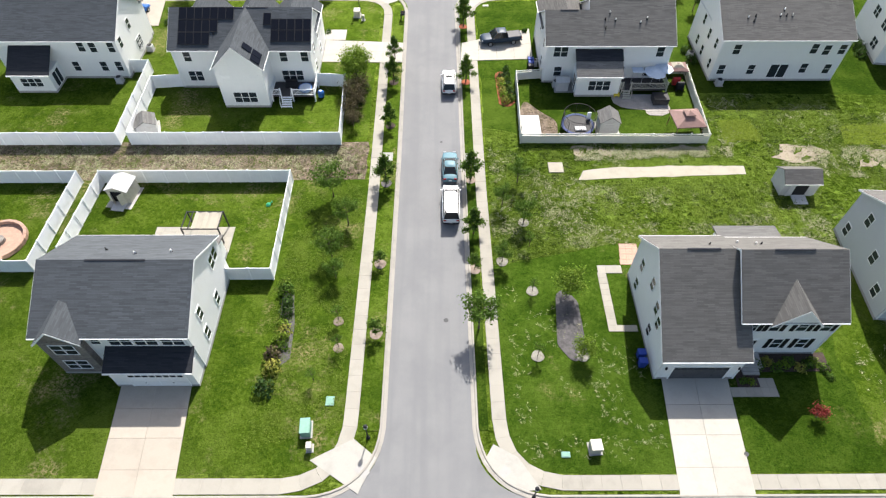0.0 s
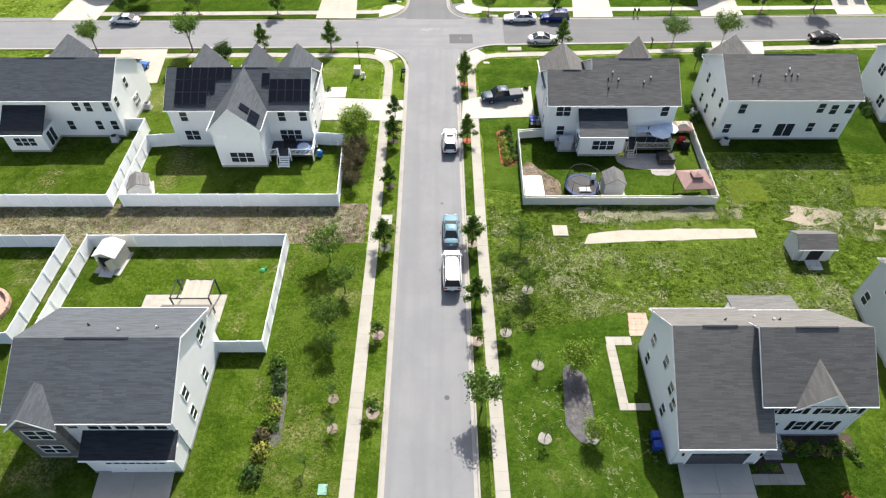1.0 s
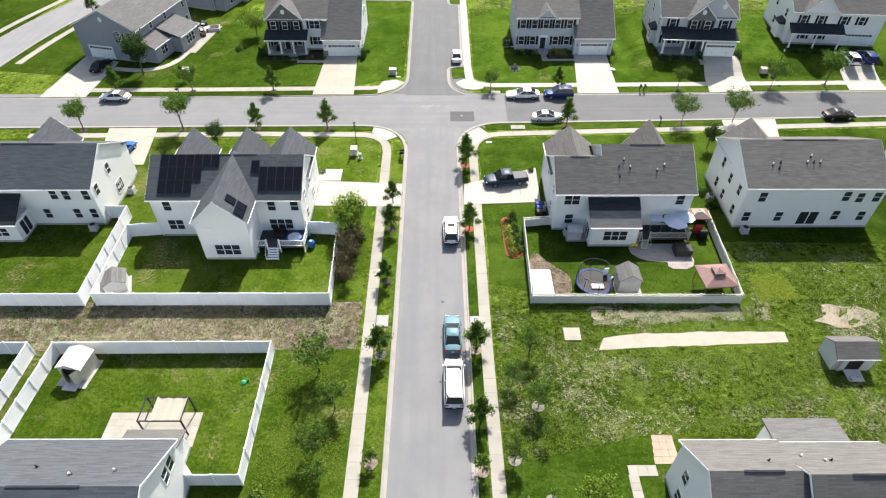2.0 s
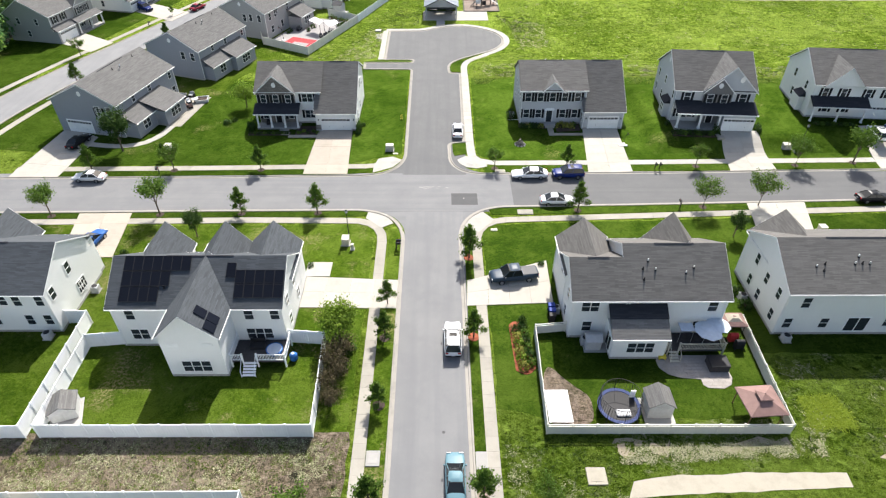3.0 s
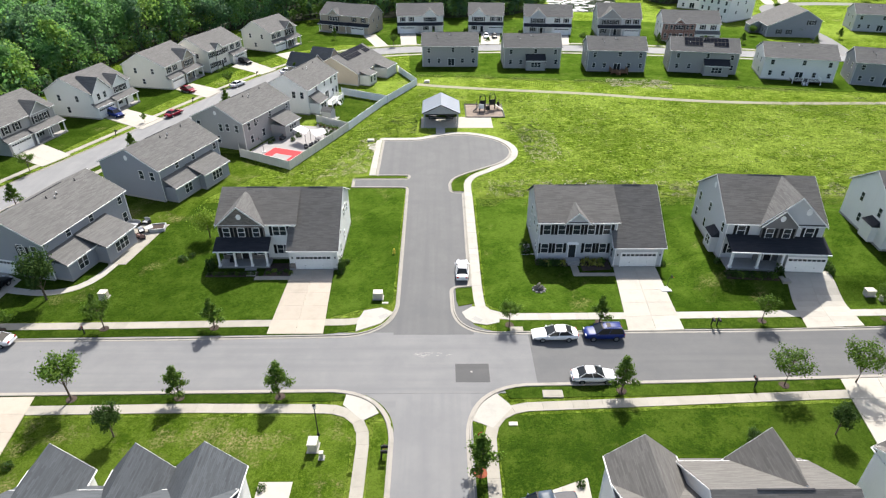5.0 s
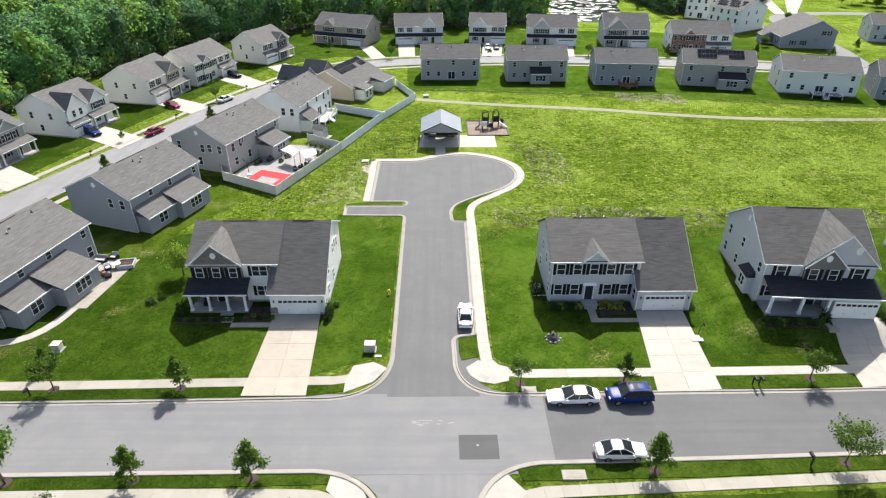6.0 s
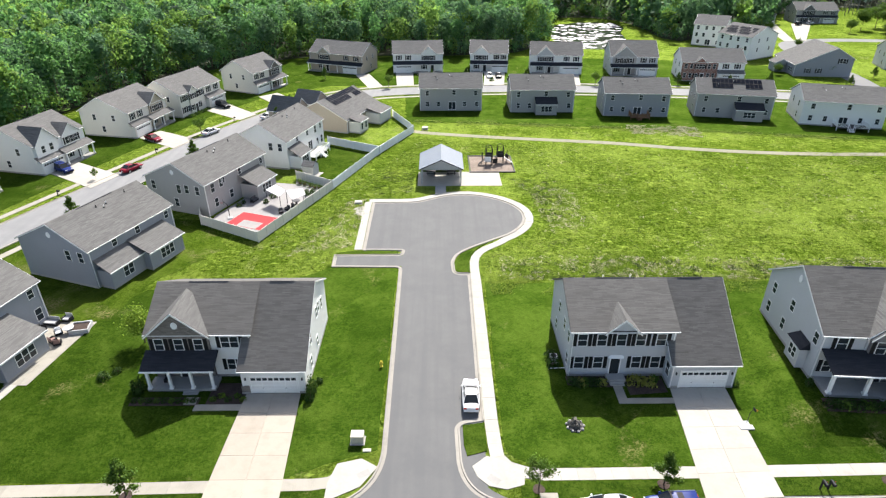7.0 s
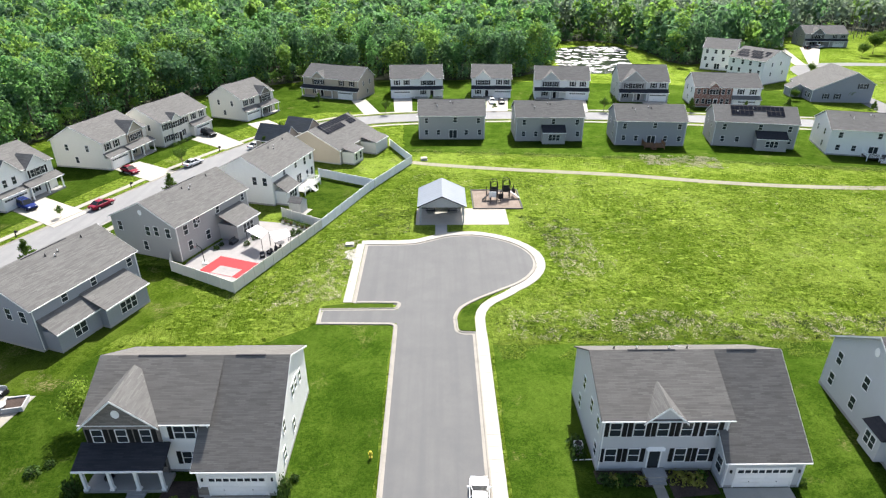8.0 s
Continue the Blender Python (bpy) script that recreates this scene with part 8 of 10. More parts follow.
def seat(x, y, turn, w, mat, label, name="garden_chair", deep=0.75, z=0.06):
    """An outdoor chair or sofa: base, cushion, backrest and two arms."""
    o = thing(name, label, "garden chair" if w < 1.2 else "garden sofa", pose(x, y, z, 0, 0, turn))
    part("base", Geo().box(-w / 2, w / 2, -deep / 2, deep / 2, 0.08, 0.34, 0.03), M["black"], o)
    part("cushion", Geo().box(-w / 2 + 0.1, w / 2 - 0.1, -deep / 2, deep / 2 - 0.14, 0.343, 0.46, 0.04), M[mat], o)
    part("backrest", Geo().box(-w / 2 + 0.08, w / 2 - 0.08, deep / 2 - 0.137, deep / 2, 0.343, 0.9, 0.05), M[mat], o)
    for s_ in (-1, 1):
        part("arm", Geo().box(min(s_ * (w / 2 - 0.097), s_ * w / 2), max(s_ * (w / 2 - 0.097), s_ * w / 2), -deep / 2, deep / 2 - 0.14, 0.343, 0.62, 0.02), M["black"], o)
    for sx in (-1, 1):
        for sy in (-1, 1):
            part("foot", lambda: Geo().box(-0.03, 0.03, -0.03, 0.03, 0, 0.08), M["black"], o, key=("sfoot",), at=pose(sx * (w / 2 - 0.06), sy * (deep / 2 - 0.06), 0))
    return o


seat(-48.9, 130.2, -8, 2.6, "greyplastic", "long grey outdoor sofa with a dark frame", "garden_sofa", 0.95)
seat(-47.0, 130.9, -8, 1.1, "greyplastic", "grey outdoor chair with a dark frame", deep=0.9)
seat(-49.2, 128.2, 78, 1.9, "darkgrey", "dark outdoor sofa against the wall", "garden_sofa", 0.9)
seat(-46.4, 126.4, 150, 0.9, "pinkroof", "dusty red outdoor chair on the patio")
seat(-45.6, 126.0, 200, 0.85, "pinkroof", "dusty red outdoor chair on the patio")
seat(-46.6, 128.0, 40, 0.85, "fabric", "pale outdoor chair on the patio")
seat(-47.2, 125.2, 120, 0.85, "pinkroof", "dusty red outdoor chair on the patio")
tb = thing("garden_table", "round grey table on the patio", "garden table", pose(-45.5, 128.4, 0.06))
part("tabletop", Geo().tube([(0, 0, 0.66), (0, 0, 0.72)], [0.62, 0.62], 18), M["greyplastic"], tb)
part("stem", Geo().tube([(0, 0, 0), (0, 0, 0.66)], [0.3, 0.12], 10), M["darkgrey"], tb)
pb = thing("raised_bed", "square timber planter filled with dark soil", "planter", pose(-44.4, 129.0, 0.06, 0, 0, 12))
for q in ((-1.1, 1.1, -1.0, -0.88), (-1.1, 1.1, 0.88, 1.0), (-1.1, -0.98, -0.878, 0.878), (0.98, 1.1, -0.878, 0.878)):
    part("board", Geo().box(*q, 0, 0.55), M["greyplastic"], pb)
part("soil", Geo().box(-0.977, 0.977, -0.877, 0.877, 0, 0.4), M["mulch"], pb)
for x, y, r_, h_ in ((-48.3, 120.4, 0.55, 1.0), (-47.9, 123.3, 0.6, 1.1), (-48.6, 126.0, 0.4, 0.9), (-48.2, 124.4, 0.4, 0.8)):
    o = thing("covered_grill", "dark covered grill against the house wall", "grill", pose(x, y, 0.06, 0, 0, 77))
    part("cover", Geo().add([(-r_, -r_ * 0.8, 0.05), (r_, -r_ * 0.8, 0.05), (r_, r_ * 0.8, 0.05), (-r_, r_ * 0.8, 0.05), (-r_ * 0.8, -r_ * 0.5, h_), (r_ * 0.8, -r_ * 0.5, h_), (r_ * 0.8, r_ * 0.5, h_), (-r_ * 0.8, r_ * 0.5, h_)], [(3, 2, 1, 0), (4, 5, 6, 7), (0, 1, 5, 4), (1, 2, 6, 5), (2, 3, 7, 6), (3, 0, 4, 7)]), M["black"], o)
    part("base", Geo().box(-r_ * 0.9, r_ * 0.9, -r_ * 0.6, r_ * 0.6, 0, 0.048), M["black"], o)

# the open shed on the rough grass: its ridge runs along its front
sd = thing("shed", "grey garden shed with open dark doorway on rough grass", "shed", pose(41.3, 48.1, 0, 0, 0, 0))
part("wall", Geo().extrude([(0, 0), (0, 2.0), (1.25, 2.85), (2.5, 2.0), (2.5, 0)], -2.1, 1.9, "x"), M["pale"], sd)
part("roof", Geo().extrude([(-0.22, 1.86), (-0.22, 1.95), (1.25, 2.96), (2.72, 1.95), (2.72, 1.86), (1.25, 2.87)], -2.25, 2.05, "x"), M["slate"], sd)
part("fascia", Geo().box(-2.25, 2.05, -0.25, -0.222, 1.84, 1.95), M["trim"], sd)
# The opening's darkness is a black plate on the closed wall.
part("doorway", Geo().box(-0.75, 0.75, -0.02, -0.003, 0.05, 1.82), M["black"], sd, "black plate for the unlit open doorway")
for s_ in (-1, 1):
    part("door", Geo().box(min(0, s_ * 0.74), max(0, s_ * 0.74), -0.04, 0.0, 0.06, 1.8), M["pale"], sd, at=pose(s_ * 0.78, -0.03, 0, 0, 0, s_ * -8))
part("ramp", Geo().add([(-0.8, -1.4, 0.04), (0.8, -1.4, 0.04), (0.8, -0.08, 0.18), (-0.8, -0.08, 0.18), (-0.8, -1.4, 0), (0.8, -1.4, 0), (0.8, -0.08, 0), (-0.8, -0.08, 0)], [(0, 1, 2, 3), (7, 6, 5, 4), (0, 4, 5, 1), (1, 5, 6, 2), (2, 6, 7, 3), (3, 7, 4, 0)]), M["greyplastic"], sd)


def parasol(x, y, z, r, label, mat="greyfabric", turn=0):
    o = thing("parasol", label, "parasol", pose(x, y, z, 0, 4, turn))
    part("pole", Geo().tube([(0, 0, 0), (0, 0, 2.3)], [0.03, 0.03], 6), M["metal"], o)
    g = Geo()
    for i in range(8):
        a, b = math.pi * i / 4, math.pi * (i + 1) / 4
        m_ = (a + b) / 2
        g.add([(0, 0, 2.45), (r * math.cos(a), r * math.sin(a), 2.0), (r * 0.93 * math.cos(m_), r * 0.93 * math.sin(m_), 2.03), (r * math.cos(b), r * math.sin(b), 2.0)], [(0, 1, 2), (0, 2, 3)])
    part("canopy", g, M[mat], o)
    part("base", Geo().tube([(0, 0, 0), (0, 0, 0.08)], [0.28, 0.22], 12), M["black"], o)


parasol(28.5, 67.6, 0.8, 1.5, "grey-blue garden parasol open over a deck")
parasol(29.9, 68.4, 0.8, 1.3, "pale blue garden parasol open over a deck", "greyfabric", 25)
tb = thing("awning", "pale grey fabric awning over the deck", "awning", pose(26.6, 68.6, 0))
part("fabric", Geo().box(-0.75, 0.75, -0.9, 0.3, 2.65, 2.72, 0.02), M["greyfabric"], tb)
for x in (-0.7, 0.7):
    part("post", lambda: Geo().tube([(0, 0, 0.8), (0, 0, 2.65)], [0.035, 0.035], 6), M["metal"], tb, key=("awpost",), at=pose(x, -0.8, 0))
sp = thing("hot_tub", "dark covered hot tub below the deck", "hot tub", pose(29.4, 65.1, 0.05))
part("cabinet", Geo().box(-1.0, 1.0, -0.8, 0.8, 0.0, 0.8, 0.06), M["darkdeck"], sp)
part("cover", Geo().box(-1.03, 1.03, -0.83, 0.83, 0.803, 0.9, 0.04), M["black"], sp)
for x, y, lb, m_ in ((32.3, 68.6, "red covered barbecue beside the fence", "red"), (32.6, 67.6, "dark covered barbecue beside the fence", "black")):
    o = thing("grill", lb, "grill", pose(x, y, 0))
    part("body", Geo().box(-0.5, 0.5, -0.35, 0.35, 0.3, 1.0, 0.1), M[m_], o)
    part("lid", Geo().tube([(-0.45, 0, 1.0), (0.45, 0, 1.0)], [0.3, 0.3], 12), M[m_], o)
    for sx in (-1, 1):
        part("leg", Geo().box(-0.04, 0.04, -0.3, 0.3, 0, 0.31), M["black"], o, at=pose(sx * 0.4, 0, 0))
o = thing("toy_slide", "small yellow plastic toy beside the deck stair", "toy", pose(23.9, 66.2, 0.06))
part("seat", Geo().box(-0.4, 0.4, -0.3, 0.3, 0.25, 0.42, 0.05), M["yellow"], o)
for x in (-0.3, 0.3):
    part("leg", lambda: Geo().box(-0.05, 0.05, -0.25, 0.25, 0, 0.26), M["yellow"], o, key=("toyleg",), at=pose(x, 0, 0))
bn = thing("patio_set", "dark wicker seat on the solar house deck", "garden seat", pose(-19.2, 67.1, 0.95))
part("seat", Geo().box(-0.8, 0.8, -0.4, 0.4, 0.0, 0.42, 0.05), M["black"], bn)
part("backrest", Geo().box(-0.8, 0.8, 0.42, 0.6, 0.0, 0.85, 0.05), M["black"], bn)
bl = thing("paddling_pool", "blue plastic paddling pool on a deck", "paddling pool", pose(-17.3, 66.6, 0.952))
part("rim", Geo().tube([(0, 0, 0.0), (0, 0, 0.3)], [0.85, 0.9], 18), M["tarpblue"], bl)
part("bottom", Geo().tube([(0, 0, 0.302), (0, 0, 0.31)], [0.78, 0.78], 18), M["greyfabric"], bl)
bl = thing("plastic_barrel", "bright blue plastic barrel beside the deck", "barrel", pose(-15.3, 66.2, 0))
part("drum", Geo().tube([(0, 0, 0), (0, 0, 0.15), (0, 0, 0.75), (0, 0, 0.95)], [0.3, 0.42, 0.42, 0.25], 12), M["tarpblue"], bl)
part("lid", Geo().tube([(0, 0, 0.95), (0, 0, 1.0)], [0.18, 0.16], 10), M["greyfabric"], bl)


def bin_(x, y, turn, mat, label):
    o = thing("wheelie_bin", label, "bin", pose(x, y, 0, 0, 0, turn))
    part("tub", lambda: Geo().add([(-0.24, -0.26, 0.06), (0.24, -0.26, 0.06), (0.24, 0.26, 0.06), (-0.24, 0.26, 0.06), (-0.3, -0.36, 1.0), (0.3, -0.36, 1.0), (0.3, 0.34, 1.0), (-0.3, 0.34, 1.0)], [(3, 2, 1, 0), (4, 5, 6, 7), (0, 1, 5, 4), (1, 2, 6, 5), (2, 3, 7, 6), (3, 0, 4, 7)]), M[mat], o, key=("tub", mat))
    part("lid", lambda: Geo().box(-0.32, 0.32, -0.39, 0.38, 1.003, 1.08, 0.03), M[mat], o, key=("blid", mat))
    for s in (-1, 1):
        part("wheel", lambda: Geo().wheel(0, 0, 0, 0.11, 0.06, 12), M["rubber"], o, key=("bwheel",), at=pose(s * 0.27, 0.3, 0.11, 0, 0, 90))


for x, y, m_ in ((18.9, 26.6, "binblue"), (18.95, 27.5, "binblue"), (13.1, 72.6, "binblue"), (13.1, 73.4, "binblue"), (13.0, 71.8, "black")):
    bin_(x, y, 90, m_, "blue wheeled bin beside the house wall" if m_ == "binblue" else "black wheeled bin beside the house wall")


def cabinet(x, y, turn, w, d, h, mat, label, name="utility_box"):
    o = thing(name, label, "utility box", pose(x, y, 0, 0, 0, turn))
    part("case", Geo().box(-w / 2, w / 2, -d / 2, d / 2, 0.08, h, 0.05), M[mat], o)
    part("lid", Geo().box(-w / 2 - 0.03, w / 2 + 0.03, -d / 2 - 0.03, d / 2 + 0.03, h + 0.003, h + 0.07, 0.02), M[mat], o)
    part("base", Geo().box(-w / 2 - 0.12, w / 2 + 0.12, -d / 2 - 0.12, d / 2 + 0.12, -0.03, 0.078), M["pad"], o)


cabinet(-11.0, 20.6, 4, 0.8, 1.3, 0.95, "greenbox", "green metal transformer box in the grass")
cabinet(-10.5, 19.0, 4, 0.4, 0.5, 0.8, "beigebox", "small pale utility box in the grass")
cabinet(13.4, 18.9, 4, 0.9, 0.9, 0.9, "beigebox", "beige metal transformer box in the lawn")
cabinet(-12.2, 86.0, 0, 0.9, 1.1, 1.0, "beigebox", "pale green transformer box in the corner lawn")
cabinet(-11.2, 84.8, 0, 0.35, 0.35, 0.8, "beigebox", "small pale utility box in the corner lawn")
cabinet(-8.0, 110.6, 0, 1.2, 0.9, 0.95, "beigebox", "beige transformer box beside the court")
cabinet(-44.3, 110.8, 0, 1.0, 0.9, 0.95, "beigebox", "beige transformer box in the front lawn")
cabinet(58.3, 109.6, 0, 0.5, 0.5, 0.6, "beigebox", "small beige utility box in the front lawn")
cabinet(57.0, 110.4, 0, 1.2, 0.9, 0.75, "beigebox", "beige transformer box in the front lawn")
cabinet(52.0, 88.4, 0, 0.9, 0.9, 0.95, "beigebox", "beige transformer box in the lawn")
cabinet(-14.4, 166.6, 5, 1.2, 0.9, 0.3, "beigebox", "pale utility box beside the court")
cabinet(-3.2, 209.8, 5, 1.3, 1.0, 0.5, "beigebox", "low pale concrete box at the footpath")
for x, y, w, d, m_, lb in ((14.2, 52.6, 1.75, 1.7, "sand", "square concrete inlet box in the rough grass"), (-9.3, 23.2, 0.75, 0.9, "greenbox", "green plastic valve lid flush with the lawn"), (10.9, 18.4, 0.75, 0.5, "greenbox", "pale green valve lid in the lawn"), (7.6, 88.9, 0.9, 0.5, "beigebox", "pale valve lid in the corner lawn"), (-5.9, 54.4, 1.3, 1.6, "pad", "concrete drain inlet cover at the kerb"), (4.05, 54.2, 1.1, 1.8, "pad", "concrete drain inlet cover at the kerb"), (12.3, 93.0, 2.2, 1.1, "walkway", "concrete drain inlet cover at the kerb"), (-7.0, 109.4, 0.8, 0.4, "beigebox", "small pale valve lid in the lawn"), (9.6, 103.9, 1.6, 0.9, "walkway", "concrete drain inlet cover at the kerb")):
    o = thing("access_cover", lb, "cover", pose(x, y, 0))
    part("frame", Geo().box(-w / 2, w / 2, -d / 2, d / 2, -0.05, 0.15 if w > 1.2 else 0.10, 0.03), M[m_], o)
    part("lid", Geo().box(-w * 0.32, w * 0.32, -d * 0.32, d * 0.32, 0.155 if w > 1.2 else 0.103, 0.17 if w > 1.2 else 0.118), M[m_], o)
for x, y, r in ((1.0, 31.5, 0.24), (0.6, 57.2, 0.16), (3.7, 96.5, 0.12), (-0.5, 140.2, 0.3), (26.0, 18.4, 0.2)):
    z = 0.045 if y > 94 and y < 98 else 0.03
    o = thing("manhole_cover", "dark iron cover set into the paving", "manhole cover", pose(x, y, 0.055 if x > 20 else z - 0.012))
    part("plate", Geo().tube([(0, 0, -0.02), (0, 0, 0.014 if x < 20 else 0.04)], [r, r], 16), M["pad" if y > 94 and y < 98 else "patch"], o)


def lamp(x, y, label, h=4.3):
    o = thing("street_lamp", label, "street lamp", pose(x, y, 0))
    part("pole", lambda: Geo().tube([(0, 0, 0), (0, 0, 0.5), (0, 0, h - 0.6)], [0.1, 0.06, 0.045], 8), M["black"], o, key=("lpole", h))
    part("lantern", lambda: Geo().tube([(0, 0, h - 0.6), (0, 0, h - 0.5), (0, 0, h - 0.1), (0, 0, h)], [0.06, 0.13, 0.19, 0.05], 8), M["black"], o, key=("lhead", h))
    part("globe", lambda: Geo().tube([(0, 0, h - 0.47), (0, 0, h - 0.14)], [0.145, 0.2], 6), M["clearlamp"], o, key=("lglobe", h))
    part("base", lambda: Geo().tube([(0, 0, 0), (0, 0, 0.3)], [0.18, 0.12], 8), M["black"], o, key=("lbase",))


lamp(-12.0, 87.6, "black post lamp with lantern in the corner lawn")
lamp(59.2, 110.4, "black post lamp with lantern in a front lawn")
lamp(-5.7, 19.9, "black post lamp with lantern in the verge", 2.6)
lamp(7.9, 15.0, "black post lamp at the near corner", 2.4)


def sign(x, y, turn, kind, label):
    o = thing("road_sign", label, "road sign", pose(x, y, 0, 0, 0, turn))
    part("post", lambda: Geo().box(-0.03, 0.03, -0.03, 0.03, 0, 2.5), M["metal"], o, key=("spost",))
    if kind == "stop":
        pts = [(0.36 * math.cos(a), 2.3 + 0.36 * math.sin(a)) for a in (math.pi / 8 + i * math.pi / 4 for i in range(8))]
        part("plate", Geo().extrude(pts, -0.055, -0.035, "y"), M["red"], o)
        part("back", Geo().extrude(pts, -0.033, -0.031, "y"), M["metal"], o)
        c = bpy.data.curves.new("word", "FONT")
        c.body, c.size, c.align_x, c.align_y, c.extrude = "STOP", 0.24, "CENTER", "CENTER", 0.002
        tx = new("word", c)
        c.materials.append(M["trim"])
        tx.parent, tx.matrix_basis = o, pose(0, -0.058, 2.3, 90, 0, 0)
    else:
        part("plate", Geo().box(-0.45, 0.45, -0.045, -0.03, 2.15, 2.4), M["black"], o)


sign(4.1, 85.6, 0, "stop", "red octagonal stop sign beside a young tree")


def mailbox(x, y, turn, label):
    o = thing("mailbox", label, "mailbox", pose(x, y, 0, 0, 0, turn))
    part("post", lambda: Geo().box(-0.06, 0.06, -0.06, 0.06, 0, 1.25).box(-0.05, 0.05, -0.5, -0.06, 0.92, 1.02), M["black"], o, key=("mpost",))
    part("box", lambda: Geo().extrude([(-0.13 + 0.0, 1.03), (0.13, 1.03), (0.13, 1.2), (0.09, 1.29), (0, 1.32), (-0.09, 1.29), (-0.13, 1.2)], -0.62, -0.08, "y"), M["black"], o, key=("mbox",))
    part("flag", lambda: Geo().box(0.135, 0.15, -0.3, -0.25, 1.1, 1.36), M["red"], o, key=("mflag",))


for x, y, t in ((33.9, 104.6, 0), (34.6, 104.6, 0), (-43.2, 103.4, 0), (34.5, 93.9, 180), (-5.45, 84.6, 90), (-5.45, 85.2, 90), (-61.2, 192.6, 70), (-69.9, 170, 70), (-51.4, 216.4, 60), (-43.0, 227.4, 50)):
    mailbox(x, y, t, "black post-mounted mailbox at the kerb")
hy = thing("fire_hydrant", "yellow fire hydrant in the lawn", "fire hydrant", pose(-6.6, 121.7, 0))
part("barrel", Geo().tube([(0, 0, 0), (0, 0, 0.08), (0, 0, 0.09), (0, 0, 0.6), (0, 0, 0.75), (0, 0, 0.82)], [0.17, 0.17, 0.11, 0.11, 0.13, 0.03], 12), M["yellow"], hy)
part("nozzle", Geo().tube([(-0.22, 0, 0.5), (0.22, 0, 0.5)], [0.06, 0.06], 8), M["yellow"], hy)


def hoop(x, y, turn, label, size=1.0):
    o = thing("basketball_hoop", label, "basketball hoop", pose(x, y, 0, 0, 0, turn) @ Matrix.Scale(size, 4))
    part("base", Geo().box(-0.5, 0.5, 0.0, 0.8, 0, 0.2, 0.06), M["greyplastic"], o)
    part("pole", Geo().tube([(0, 0.4, 0.15), (0, 0.3, 2.6), (0, -0.2, 3.2)], [0.05, 0.05, 0.045], 8), M["black"], o)
    part("backboard", Geo().box(-0.42, 0.42, -0.28, -0.23, 2.85, 3.4), M["black"], o)
    part("rim", Geo().tube([(0.22 * math.cos(i * math.pi / 8), -0.52 + 0.22 * math.sin(i * math.pi / 8), 3.0) for i in range(17)], [0.015] * 17, 5), M["red"], o)


hoop(31.2, 112.6, 90, "small portable black basketball hoop beside a driveway", 0.6)
hoop(-35.9, 160.4, -70, "black basketball hoop beside the red court")
gb = thing("sign_board", "low pale sign board lying in the grass", "sign", pose(30.7, 112.0, 0.03))
part("board", Geo().box(-0.7, 0.7, -0.3, 0.3, 0, 0.12, 0.02), M["greyplastic"], gb)
ring(13.6, 112.4, 0.85, "greymulch", "ragged ring of dark mulch in the front lawn")
bush(13.6, 112.5, 0.75, "greytwig", "grey half-bare shrub in the front lawn", n=260, seed=1)
for i in range(9):
    a = i * 0.7
    o = thing("edging_stone", "grey stone at the edge of a mulch ring", "stone", pose(13.6 + 0.85 * math.cos(a), 112.4 + 0.8 * math.sin(a), 0.05, 0, 0, i * 40), "stones round a shrub")
    part("block", lambda: Geo().tube([(0, 0, -0.04), (0, 0, 0.08), (0, 0, 0.13)], [0.16, 0.14, 0.05], 6), M["pad"], o, key=("stone",))

# red sports court and canopies behind the grey house
ct = thing("sports_court", "red painted sports court with grey key", "sports court", pose(-31.5, 159.4, 0, 0, 0, -20.7), kind="structure")
part("surface", Geo().box(-3.5, 3.5, -2.45, 2.45, -0.05, 0.06), M["courtred"], ct)
part("key", Geo().box(-1.5, 2.3, -2.4, -0.1, 0.061, 0.068), M["courtgrey"], ct)
flat("patio", [(-38.5, 159.0), (-28.5, 153.0), (-21.1, 171.3), (-27.6, 175.4), (-32.6, 176.4), (-38.3, 161.6)], 0.03, "courtgrey", "pale grey concrete patio behind the grey house", "patio")
cp = thing("canopy", "white sail canopy stretched from the house", "canopy", pose(-28.7, 166.3, 0))
part("fabric", Geo().add([(-1.9, 0.1, 2.75), (-0.7, 2.4, 2.75), (1.5, 0.2, 2.6), (1.1, -2.4, 2.55), (0.0, 0.1, 2.4)], [(0, 4, 1), (1, 4, 2), (2, 4, 3), (3, 4, 0)]), M["fabric"], cp)
for x, y in ((-1.9, 0.1), (-0.7, 2.4), (1.1, -2.4)):
    part("post", lambda: Geo().tube([(0, 0, 0), (0, 0, 2.6)], [0.05, 0.05], 6), M["black"], cp, key=("cpost",), at=pose(x, y, 0))
cp = thing("canopy", "white fabric canopy on posts over a patio", "canopy", pose(-25.0, 165.5, 0))
part("fabric", Geo().add([(-2.1, 1.1, 2.45), (0.6, 2.1, 2.45), (1.7, -0.4, 2.45), (-0.2, -2.6, 2.45), (0.0, 0.0, 2.65)], [(0, 4, 1), (1, 4, 2), (2, 4, 3), (3, 4, 0)]), M["fabric"], cp)
for x, y in ((-2.1, 1.1), (0.6, 2.1), (1.6, -0.4), (-0.2, -2.6)):
    part("post", lambda: Geo().tube([(0, 0, 0), (0, 0, 2.6)], [0.05, 0.05], 6), M["black"], cp, key=("cpost",), at=pose(x, y, -0.12))
flat("gravel_bed", [(-27.5, 175.6), (-21.0, 171.5), (-20.5, 172.9), (-27.7, 177.4)], 0.032, "pad", "pale gravel corner with pots inside the fence", "gravel")
for x, y, t_ in ((-27.3, 162.5, 20), (-26.4, 163.6, -30), (-25.6, 164.9, 160)):
    seat(x, y, t_, 0.8, "darkgrey", "dark outdoor chair beside the white canopy", z=0.03)
